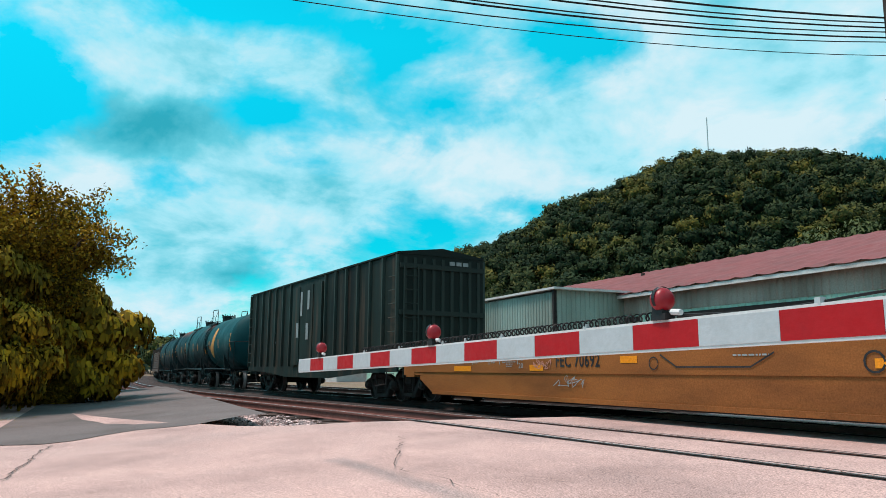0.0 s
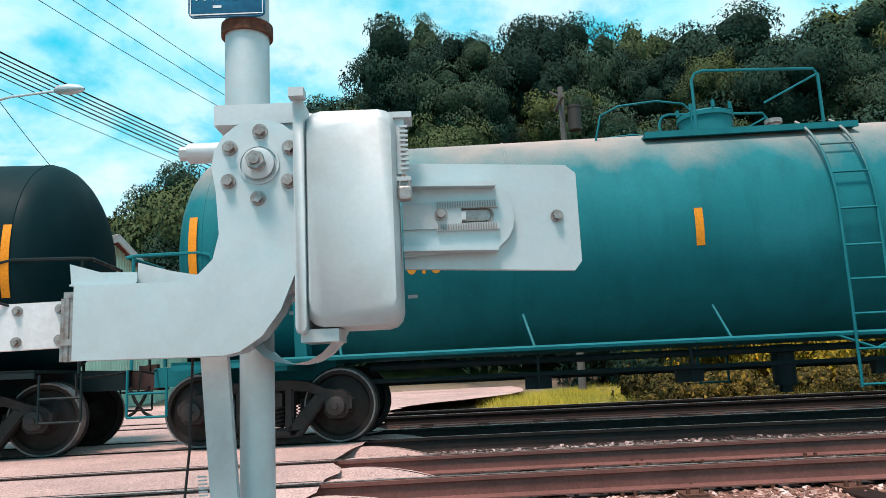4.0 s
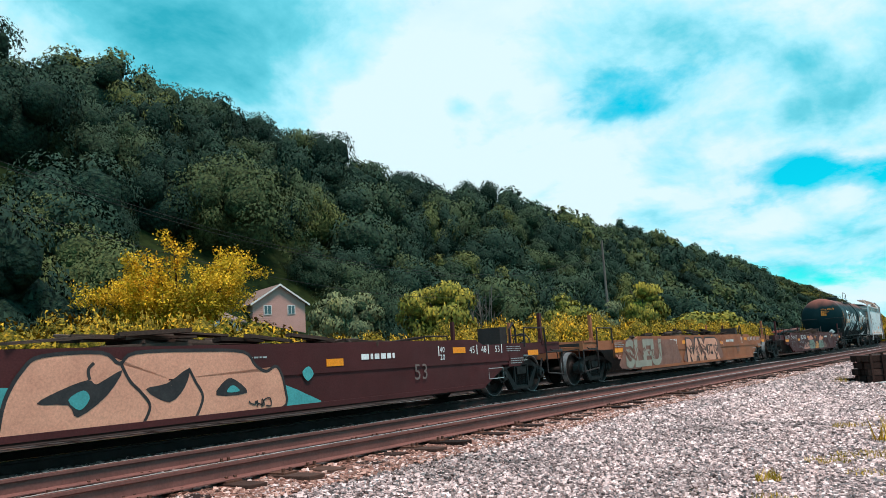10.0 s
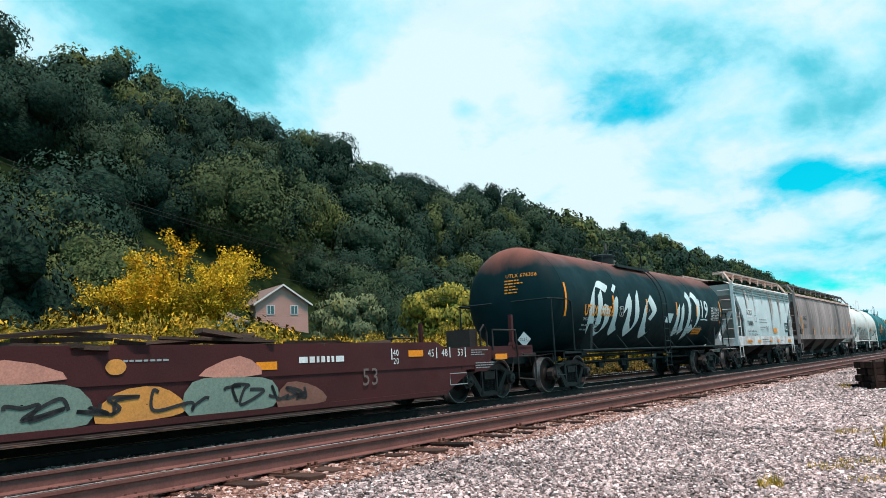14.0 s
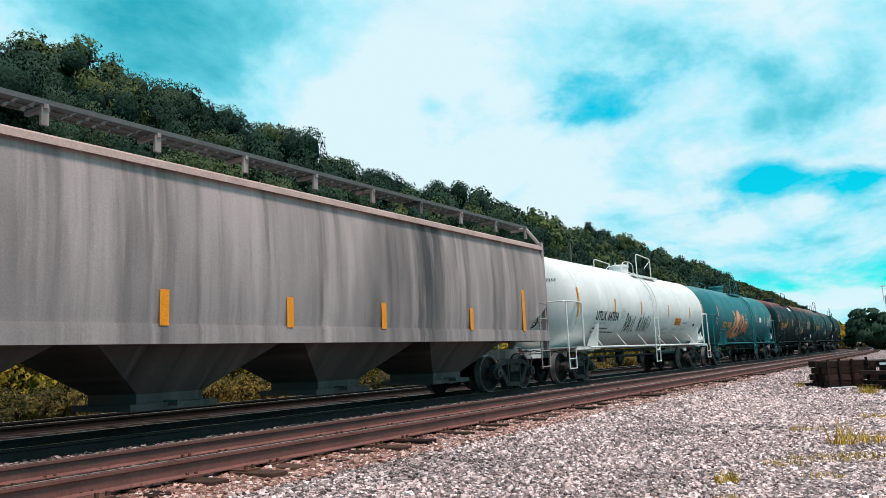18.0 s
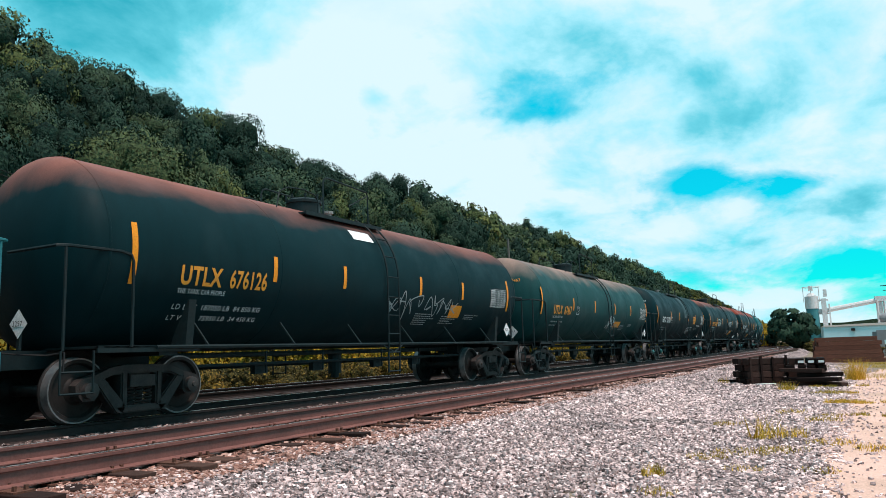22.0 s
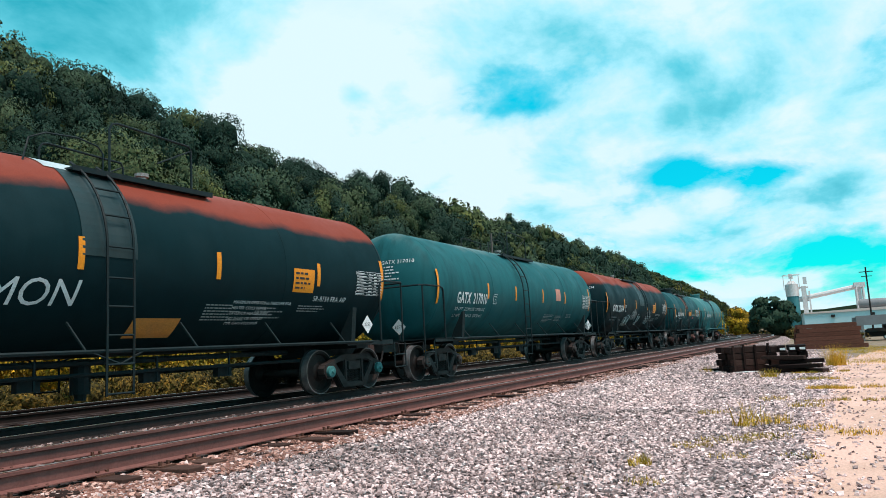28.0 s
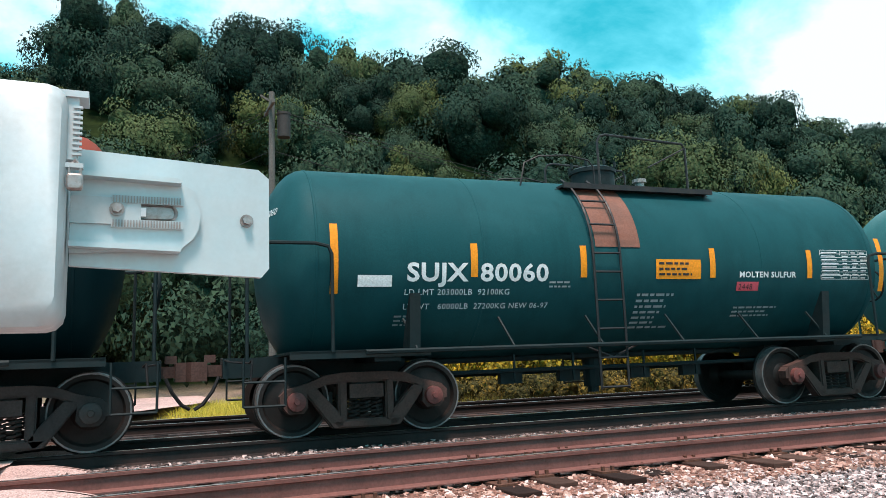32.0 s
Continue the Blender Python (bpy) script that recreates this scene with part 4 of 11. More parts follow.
def table_geo(put, u, w, wide, high, seed):
    """A test-date panel: ruled frame with rows of dashes."""
    g = Geo()
    rnd = random.Random(seed)
    t = high * 0.014
    for k in range(9):
        y = w + high * k / 8
        g.add([put(u, y), put(u + wide, y), put(u + wide, y + t), put(u, y + t)], [(0, 1, 2, 3)])
    for f in (0, 0.42, 0.62, 0.80, 1.0):
        x = u + wide * f
        g.add([put(x, w), put(x + t, w), put(x + t, w + high + t), put(x, w + high + t)], [(0, 1, 2, 3)])
    for k in range(8):
        for f, d in ((0.02, 0.38), (0.45, 0.15), (0.65, 0.13), (0.83, 0.15)):
            x, d = u + wide * f, wide * d * rnd.uniform(0.6, 1)
            y = w + high * (k + 0.3) / 8
            g.add([put(x, y), put(x + d, y), put(x + d, y + high * 0.032), put(x, y + high * 0.032)], [(0, 1, 2, 3)])
    return g


def stroke_geo(put, points, width, closed=False):
    """A painted stroke of even width through points."""
    rows, m = [], len(points)
    for i, (u, w) in enumerate(points):
        a, b = points[max(i - 1, 0)], points[min(i + 1, m - 1)]
        d = math.hypot(b[0] - a[0], b[1] - a[1]) or 1
        nx, ny = -(b[1] - a[1]) / d * width / 2, (b[0] - a[0]) / d * width / 2
        rows.append([put(u - nx, w - ny), put(u + nx, w + ny)])
    return Geo().sheet(rows)


def scrawl(put, u, w, wide, high, seed, width=0.02, turns=7):
    """A looping spray tag of no readable letters: joined strokes, each within its own cell."""
    rnd = random.Random(seed)
    pts = []
    for k in range(turns):
        x0, step = u + wide * k / turns, wide / turns
        tall = rnd.uniform(0.6, 1.0)
        for j in range(rnd.randint(3, 6)):
            pts.append((x0 + step * rnd.uniform(-0.25, 1.25), w + high * (0.5 + (rnd.random() - 0.5) * tall)))
    fine = []
    for i in range(len(pts) - 1):
        p0, p1, p2, p3 = pts[max(i - 1, 0)], pts[i], pts[i + 1], pts[min(i + 2, len(pts) - 1)]
        for j in range(6):
            s = j / 6
            fine.append(tuple(0.5 * (2 * p1[c] + (p2[c] - p0[c]) * s + (2 * p0[c] - 5 * p1[c] + 4 * p2[c] - p3[c]) * s * s + (3 * p1[c] - p0[c] - 3 * p2[c] + p3[c]) * s**3) for c in (0, 1)))
    return stroke_geo(put, fine, width)


PEN = {"A": (((0, 0), (0.28, 0.9), (0.42, 1), (0.62, 0.5), (0.75, 0)), ((0.1, 0.38), (0.68, 0.42))), "C": (((0.72, 0.85), (0.42, 1), (0.1, 0.7), (0.08, 0.25), (0.4, 0), (0.75, 0.2)),), "E": (((0.7, 0.95), (0.15, 1), (0.1, 0.5), (0.14, 0.02), (0.72, 0.05)), ((0.1, 0.52), (0.55, 0.55))),
       "G": (((0.72, 0.85), (0.42, 1), (0.1, 0.7), (0.08, 0.25), (0.4, 0), (0.74, 0.2), (0.72, 0.5), (0.42, 0.48)),), "H": (((0.1, 1), (0.12, 0)), ((0.68, 1), (0.7, 0)), ((0.1, 0.48), (0.7, 0.55))), "I": (((0.35, 1), (0.37, 0)),), "K": (((0.12, 1), (0.1, 0)), ((0.7, 1), (0.15, 0.48), (0.45, 0.4), (0.78, 0))),
       "L": (((0.15, 1), (0.12, 0.05), (0.7, 0.02)),), "M": (((0.02, 0), (0.12, 1), (0.38, 0.3), (0.64, 1), (0.78, 0)),), "N": (((0.08, 0), (0.12, 1), (0.66, 0.02), (0.72, 1)),), "O": (((0.4, 1), (0.08, 0.62), (0.18, 0.1), (0.52, 0.02), (0.74, 0.5), (0.52, 0.95), (0.36, 0.98)),),
       "R": (((0.1, 0), (0.12, 1), (0.6, 0.92), (0.62, 0.6), (0.15, 0.5), (0.45, 0.4), (0.78, 0)),), "T": (((0.02, 0.95), (0.78, 1)), ((0.4, 0.98), (0.38, 0))), "Y": (((0.05, 1), (0.3, 0.5), (0.7, 1), (0.5, 0.4), (0.25, -0.1)),), "Z": (((0.08, 0.95), (0.72, 1), (0.1, 0.03), (0.78, 0.06)),), "!": (((0.4, 1), (0.34, 0.3)), ((0.31, 0.08), (0.33, 0)))}


def handwritten(text, u, w, wide, high, material, width, seed):
    """A tag written by hand with a spray can, letter by letter."""
    def make(put, t):
        rnd = random.Random(seed)
        step = wide / len(text)
        for k, c in enumerate(text):
            if c == " ":
                continue
            dz, tall, lean = rnd.uniform(-0.08, 0.08) * high, high * rnd.uniform(0.85, 1.12), rnd.uniform(0.0, 0.15)
            for line in PEN[c]:
                pts = [(u + step * (k + (x + rnd.uniform(-0.05, 0.05)) * 1.05) + lean * y * step, w + dz + tall * y) for x, y in line]
                part("tag_stroke", stroke_geo(put, smooth_line(pts, 5), width * rnd.uniform(0.85, 1.2)), M[material], t)
    return make


def smooth_line(points, n=7):
    fine = []
    for i in range(len(points) - 1):
        p0, p1, p2, p3 = points[max(i - 1, 0)], points[i], points[i + 1], points[min(i + 2, len(points) - 1)]
        for j in range(n):
            s = j / n
            fine.append(tuple(0.5 * (2 * p1[c] + (p2[c] - p0[c]) * s + (2 * p0[c] - 5 * p1[c] + 4 * p2[c] - p3[c]) * s * s + (3 * p1[c] - p0[c] - 3 * p2[c] + p3[c]) * s**3) for c in (0, 1)))
    return fine + [points[-1]]


def speckle_geo(put, u, w, wide, high, seed, count=42):
    """Spots of overspray round a painted piece."""
    rnd, g = random.Random(seed), Geo()
    for k in range(count):
        x, y, r = u + wide * rnd.random(), w + high * rnd.random(), 0.015 + 0.06 * rnd.random() ** 3
        g.add([put(x + r * math.cos(a * math.pi / 4) * rnd.uniform(0.6, 1.2), y + r * math.sin(a * math.pi / 4), 0.001) for a in range(8)], [tuple(range(8))])
    return g


def blob_geo(put, outline, n=3):
    """A filled patch with a soft outline through the given corners, as a fan of rings."""
    m = len(outline)
    cu, cw = sum(p[0] for p in outline) / m, sum(p[1] for p in outline) / m
    ring = []
    for i in range(m):
        p0, p1, p2, p3 = (outline[(i + k) % m] for k in (-1, 0, 1, 2))
        for j in range(3):
            s = j / 3
            ring.append(tuple(0.5 * (2 * p1[c] + (p2[c] - p0[c]) * s + (2 * p0[c] - 5 * p1[c] + 4 * p2[c] - p3[c]) * s * s + (3 * p1[c] - p0[c] - 3 * p2[c] + p3[c]) * s**3) for c in (0, 1)))
    ring.append(ring[0])
    return Geo().sheet([[put(cu + (u - cu) * f, cw + (w - cw) * f) for u, w in ring] for f in (0.02, 0.4, 0.75, 1.0)])


def diamond(put, u, w, r, number, material, parent, text_mat):
    """A hazard placard on its point, with its four figures."""
    p = part("placard", Geo().add([put(u - r, w), put(u, w - r), put(u + r, w), put(u, w + r)], [(0, 1, 2, 3)]), material, parent, "diamond hazard placard")
    part("placard_field", Geo().add([put(u - r * 0.72, w - r * 0.2, 0.004), put(u + r * 0.72, w - r * 0.2, 0.004), put(u + r * 0.72, w + r * 0.22, 0.004), put(u - r * 0.72, w + r * 0.22, 0.004)], [(0, 1, 2, 3)]), M["placard_white"], p)
    letters(number, r * 0.52, lambda a, b: put(u - r * 0.62 + a, w - r * 0.16 + b, 0.008), text_mat, p, "number")


def on_tank(R, zc, off=0.010):
    def put(u, w, more=0.0):
        r = R + off + more
        return Vector((u, -r * math.cos(w / R), zc + r * math.sin(w / R)))
    return put


def on_head(R, zc, x_end, depth, off=0.01):
    """On the domed head that faces -x: u to the right as seen from outside."""
    def put(u, w, more=0.0):
        rho = min(math.hypot(u, w) / R, 0.98)
        return Vector((x_end + depth * (1 - math.sqrt(1 - rho * rho)) - off - more, -u, zc + w))
    return put


def on_side(y, off=0.008):
    def put(u, w, more=0.0):
        return Vector((u, y - off - more, w))
    return put


# ---- tank cars ----
def tank_geo(R, half, depth, zc):
    prof = [(-half - 0.0, 0.0)]
    for k in range(1, 10):
        a = math.pi / 2 * k / 9
        prof.append((-half + depth * (1 - math.cos(a)), R * math.sin(a)))
    prof += [(-half + depth + 0.02, R + 0.0)] + [(x, R) for x in np.linspace(-half + depth + 0.5, half - depth - 0.5, 7)] + [(half - depth - 0.02, R)]
    for k in range(9, 0, -1):
        a = math.pi / 2 * k / 9
        prof.append((half - depth * (1 - math.cos(a)), R * math.sin(a)))
    prof.append((half, 0.0))
    return Geo().lathe(prof, 56, "x", (0, 0, zc))


def seam_geo(R, zc, x):
    return Geo().lathe([(x - 0.02, R - 0.002), (x - 0.012, R + 0.006), (x + 0.012, R + 0.006), (x + 0.02, R - 0.002)], 56, "x", (0, 0, zc))


def rails_geo(half, side, z):
    g = Geo()
    g.tube([(-half, side * 1.50, z), (half, side * 1.50, z)], 0.032, 6)
    n = 6
    for k in range(n):
        x = -half + 2 * half * (k + 0.5) / n
        g.tube([(x - 0.10, side * 1.20, z + 0.42), (x, side * 1.48, z)], 0.018, 5)
    return g


def under_geo(half):
    """Centre pipe-work, brake rigging and outlet under the tank."""
    g = Geo()
    g.tube([(-half, -0.2, 0.90), (half, -0.2, 0.90)], 0.05, 6)
    g.tube([(-half, -0.62, 0.72), (half, -0.62, 0.72)], 0.03, 6)
    g.tube([(-half, 0.5, 0.66), (half, 0.5, 0.66)], 0.022, 5)
    for x in (-half * 0.6, -half * 0.25, half * 0.2, half * 0.55):
        g.box(x, -0.45, 0.64, 0.34, 0.12, 0.22)
        g.tube([(x, -0.62, 0.95), (x, -0.62, 0.55)], 0.02, 5)
    g.cyl((0, 0, 0.96), (0, 0, 0.42), 0.15, 12)
    g.cyl((0, 0, 0.42), (0, 0, 0.33), 0.09, 10)
    return g


def reservoir_geo():
    g = Geo()
    g.lathe([(-0.42, 0.0), (-0.40, 0.12), (-0.34, 0.17), (0.34, 0.17), (0.40, 0.12), (0.42, 0.0)], 16, "x")
    return g


def platform_geo(s, x0, x1):
    """End sill from the tank to the end of the car."""
    return Geo().box((x0 + x1) / 2, 0, 0.90, abs(x1 - x0), 0.62, 0.26)


def end_deck_geo(s, x0, x1):
    return Geo().box((x0 + x1) / 2 - s * 0.35, 0, 1.045, abs(x1 - x0) * 0.72, 2.9, 0.035)


def body_bolster_geo(s, x0):
    return Geo().box(x0 + s * 0.55, 0, 0.98, 0.34, 2.8, 0.14)


def deck_edge_geo(s, x0, x1, y):
    return Geo().box((x0 + x1) / 2 - s * 0.35, y, 1.01, abs(x1 - x0) * 0.72, 0.04, 0.09)


def saddle_geo(x, side):
    g = Geo()
    if side:
        g.prism([(side * 1.44, 1.0), (side * 1.10, 1.0), (side * 1.2, 1.25), (side * 1.49, 1.75), (side * 1.52, 1.75)], x - 0.07, x + 0.07, "x")
    return g


def end_rail_geo(s, x0, x1):
    """Bent safety rail round the end of the tank, with its posts."""
    g = Geo()
    for side in (-1, 1):
        g.tube([(x0 - s * 0.25, side * 1.47, 1.04), (x0 - s * 0.25, side * 1.47, 2.25), (x0 - s * 0.21, side * 1.47, 2.34), (x0 - s * 0.05, side * 1.46, 2.38), (x1 - s * 0.15, side * 1.45, 2.38), (x1, side * 1.38, 2.38), (x1, side * 0.3, 2.38)], 0.024, 6)
        g.tube([(x1 - s * 0.1, side * 1.42, 2.38), (x1 - s * 0.1, side * 1.42, 1.0)], 0.022, 6)
    return g


def stirrup_geo(s, x, side):
    g = Geo()
    if side:
        for dx in (-0.24, 0.24):
            g.tube([(x + dx, side * 1.44, 1.0), (x + dx, side * 1.44, 0.44)], 0.016, 5)
        for z in (0.44, 0.72):
            g.tube([(x - 0.24, side * 1.44, z), (x + 0.24, side * 1.44, z)], 0.016, 5)
    return g


def manway_geo():
    g = Geo()
    g.lathe([(-0.12, 0.36), (0.32, 0.36), (0.32, 0.39), (0.38, 0.39), (0.42, 0.31), (0.44, 0.0)], 20, "z")
    for k in range(8):
        a = k * math.pi / 4
        g.cyl((0.38 * math.cos(a), 0.38 * math.sin(a), 0.40), (0.38 * math.cos(a), 0.38 * math.sin(a), 0.50), 0.025, 6)
    return g


def grating_geo(y):
    return Geo().box(0, y, 0.02, 2.7, 0.36, 0.035).box(0, y * 1.24, 0.02, 2.7, 0.03, 0.08)


def bearer_geo():
    return Geo().box(0, 0, -0.04, 0.10, 1.6, 0.08)


def loop_rail_geo(side):
    """Bent pipe loop beside the dome with its brace."""
    y = side * 0.86
    g = Geo().tube([(-0.65, y, 0.0), (-0.65, y, 0.77), (-0.60, y, 0.86), (-0.50, y, 0.89), (0.93, y, 0.83), (0.98, y, 0.75), (0.98, y, 0.0)], 0.020, 6)
    return g.tube([(0.98, y, 0.76), (0.25, y, 0.40)], 0.014, 5)


def bowed_rail_geo(side):
    y = side * 0.72
    return Geo().tube([(-1.95, y, 0.0), (-1.85, y, 0.40), (-1.6, y, 0.52), (-1.1, y, 0.56), (-0.75, y, 0.50), (-0.66, y, 0.40), (-0.66, y, 0.0)], 0.014, 5)


def valve_geo():
    g = Geo()
    g.cyl((0, 0, -0.1), (0, 0, 0.14), 0.08, 10)
    g.cyl((0, 0, 0.14), (0, 0, 0.20), 0.12, 10)
    return g


def ladder_geo(R, zc):
    g = Geo()
    for dx in (-0.22, 0.22):
        pts = []
        for k in range(9):
            a = radians(62 - 62 * k / 8)
            pts.append((dx, -(R + 0.09) * math.cos(a), zc + (R + 0.09) * math.sin(a)))
        pts += [(dx, -(R + 0.09), 1.5), (dx, -(R + 0.07), 0.42)]
        g.tube(pts, 0.02, 5)
    for k in range(4):
        a = radians(53 - 17.2 * k)
        g.tube([(-0.22, -(R + 0.09) * math.cos(a), zc + (R + 0.09) * math.sin(a)), (0.22, -(R + 0.09) * math.cos(a), zc + (R + 0.09) * math.sin(a))], 0.016, 5)
    for z in (2.05, 1.65, 1.25, 0.85, 0.45):
        g.tube([(-0.22, -(R + 0.085), z), (0.22, -(R + 0.085), z)], 0.016, 5)
    for dx in (-0.5, 0.5):
        g.tube([(dx, -(R + 0.03), 1.05), (0.0, -(R + 0.08), 0.85)], 0.016, 5)
    return g


def brake_wheel_geo():
    g = Geo()
    pts = [(0, 0.28 * math.cos(a * math.pi / 8), 0.28 * math.sin(a * math.pi / 8)) for a in range(16)]
    g.tube(pts, 0.02, 6, True)
    for k in range(3):
        a = 2 * math.pi * k / 3
        g.tube([(0, 0, 0), (0, 0.28 * math.cos(a), 0.28 * math.sin(a))], 0.014, 5)
    g.cyl((-0.06, 0, 0), (0.06, 0, 0), 0.05, 8)
    return g


CARS = []      # thing, distance of the front truck, distance of the rear truck


def tank_car(L, R, paint, label, fit=None, rad=1.47, zc=2.45, mark="", number="", mark_mat="white_text", size=0.41, mark_w=-0.46, mark_x=None, stripes="orange", casting="truck", caps="cap_dark",
             placard=("3257", "placard_white"), dome=True, group="tank cars of the train", tags=(), data=True, rest=None, small="white_text", head_text=True, ladder_x=0.45, span=None, strip_x=None, placard_from=0, lines=(), plate_x=None, table_x=None, over=1.28, plate=True, placard_in=1.3, bottle=False):
    fit = fit or (M["fit_dark"] if "black" in paint.name or "green" in paint.name else paint)
    car = thing("tank_car", label, "tank car", group)
    base = (R - L)
    half = base / 2 + over
    depth = 0.62
    k = (round(base, 1), over)
    tank = part("tank", shared(("tank", k, rad, zc), lambda: tank_geo(rad, half, depth, zc), 30), paint, car)
    for i, x in enumerate((-half + depth, -half * 0.45, half * 0.45, half - depth)):
        part("weld_seam", shared(("weld_seam", k, rad, zc, i), lambda: seam_geo(rad, zc, x), 40), paint, tank)
    for s, q in ((-1, L), (1, R)):
        add_truck(car, s * base / 2, q, M[casting], M[caps])
        xe = s * (base / 2 + 2.06)
        pl = part("end_platform", shared(("end_platform", s, k), lambda: platform_geo(s, s * (base / 2 - 0.75), xe - s * 0.35)), fit, car)
        pa, pb = s * (base / 2 - 0.75), xe - s * 0.35
        part("end_deck", shared(("end_deck_plate", s, k), lambda: end_deck_geo(s, pa, pb)), fit, pl)
        part("body_bolster", shared(("body_bolster", s, k), lambda: body_bolster_geo(s, pa)), fit, pl)
        for y in (-1.43, 1.43):
            part("deck_edge", shared(("deck_edge", s, k, y), lambda: deck_edge_geo(s, pa, pb, y)), fit, pl)
        c = part("coupler", shared(("coupler", s), lambda: coupler_geo(s)), M["truck_rust"], car)
        c.location = (xe, 0, 0)
        h = part("air_hose", shared(("air_hose", s), lambda: hose_geo(s)), M["rubber"], c)
        for side in (-1, 1):
            part("saddle", shared(("saddle", s, k, side), lambda: saddle_geo(s * (base / 2 - 0.55), side)), fit, car)
        part("end_rail", shared(("end_rail", s, k), lambda: end_rail_geo(s, s * (base / 2 + 0.75), xe - s * 0.45), 40), fit, car)
        for side in (-1, 1):
            part("stirrup", shared(("stirrup", s, k, side), lambda: stirrup_geo(s, xe - s * 0.75, side)), fit, pl)
    part("underframe", shared(("underframe", k), lambda: under_geo(base / 2 - 1.2)), M["fit_dark"], car)
    for side in (-1, 1):
        part("side_rail", shared(("side_rail", k, side), lambda: rails_geo(base / 2 + 0.1, side, 1.03), 40), fit, car)
    z = zc + rad
    top_x = ladder_x + (1.0 if ladder_x < 0 else -0.9)
    for y in (-0.78, 0.78):
        wl = part("walkway", shared(("walkway", y), lambda: grating_geo(y)), rest or fit, car)
        wl.location = (top_x, 0, z - 0.25)
    for x in (-1.35, 1.35):
        br = part("bearer", shared("bearer", bearer_geo), rest or fit, wl)
        br.location = (x, 0, 0)
    for side in (-1, 1):
        part("handrail", shared(("loop_rail", side), lambda: loop_rail_geo(side), 40), rest or fit, wl)
        part("handrail", shared(("bowed_rail", side), lambda: bowed_rail_geo(side), 40), rest or fit, wl)
    if dome:
        m = part("manway", shared("manway", manway_geo, 35), fit, car)
        m.location = (top_x - 0.24, 0, z - 0.10)
    v = part("valve", shared("valve", valve_geo, 35), M["bolt"], car)
    v.location = (top_x + 0.75, 0.1, z + 0.02)
    for turn in (0, 180):
        ld = part("ladder", shared(("ladder", rad, zc), lambda: ladder_geo(rad, zc), 40), rest or fit, car)
        ld.location, ld.rotation_euler = (ladder_x if not turn else -ladder_x, 0, 0), (0, 0, radians(turn))
    if bottle:
        rs = part("air_reservoir", shared("reservoir", reservoir_geo, 40), fit, car)
        rs.location = (base / 2 + 1.1, -1.05, 1.26)
    bw = part("brake_wheel", shared("brake_wheel", brake_wheel_geo, 40), fit, car)
    bw.location = (base / 2 + 1.62, -0.5, 1.95)
    put = on_tank(rad, zc)
    if stripes:
        for x, end in zip(strip_x or (-half + 0.47, -0.52 * half, -0.178 * half, 0.19 * half, 0.525 * half, half - 0.70), (1, 0, 0, 0, 0, 1)):
            part("reflector", panel_geo(put, x, -0.52 if end else -0.30, 0.10, 0.90 if end else 0.45), M[stripes], tank, "orange reflective strip")
    mx = mark_x if mark_x is not None else -half + 1.64
    if mark:
        w1, gap, w2 = span or ((0.86, 0.17, 0.88) if len(number) > 5 else (0.86, 0.19, 0.74))
        letters(mark, size, lambda a, b: put(mx + a, mark_w + b), M[mark_mat], tank, bold=size * 0.03, span=w1)
        letters(number, size, lambda a, b: put(mx + w1 + gap + a, mark_w + b), M[mark_mat], tank, bold=size * 0.025, span=w2)
        for n, line in enumerate(lines):
            if line:
                letters(line, 0.135, lambda a, b: put(mx + a, mark_w - 0.22 - 0.2 * n + b), M[small], tank)
        if mark == "UTLX":
            letters("THE TANK CAR PEOPLE", 0.115, lambda a, b: put(mx + a, mark_w - 0.15 + b), M[small], tank, span=0.98)
        if data and not lines:
            part("small_print", bars_geo(put, mx + 0.0, mark_w - 0.50, size * 4.6, 0.28, 2, hash_of(number), 0.34), M[mark_mat if mark_mat not in ("white_text", "yellow_text") else "dim_text"], tank)
        if data and plate:
            px = plate_x if plate_x is not None else mx + 2.38
            part("plate_mark", stroke_geo(put, [(px, -0.44), (px + 0.25, -0.44), (px + 0.25, -0.16), (px, -0.16), (px, -0.44)], 0.018), M[small], tank, "small square outline")
            letters("PLATE", 0.07, lambda a, b: put(px + 0.03 + a, -0.25 + b), M[small], tank, span=0.18)
            letters("C", 0.13, lambda a, b: put(px + 0.08 + a, -0.40 + b), M[small], tank)
        if head_text:
            hp = on_head(rad, zc, -half, depth)
            letters(mark + " " + number, 0.14, lambda a, b: hp(0.08 + a, 0.58 + b), M[mark_mat], tank)
            part("small_print", bars_geo(hp, 0.05, 0.14, 0.55, 0.40, 5, hash_of(number) + 3), M[mark_mat], tank)
    if data:
        part("test_panel", table_geo(put, half - 1.8 if table_x is None else table_x, -0.42, 1.02, 0.50, hash_of(number) + 1), M["white_text"], tank, "ruled panel of test dates")
        for i, (x, w, wd, hg, rw) in enumerate(((0.19, -1.05, 1.0, 0.34, 6), (0.36, -1.0, 0.8, 0.26, 4), (0.52, -0.84, 0.9, 0.16, 3))):
            part("small_print", bars_geo(put, x * half, w, wd, hg, rw, hash_of(number) + 7 + i), M["dim_text" if small == "white_text" else small], tank)
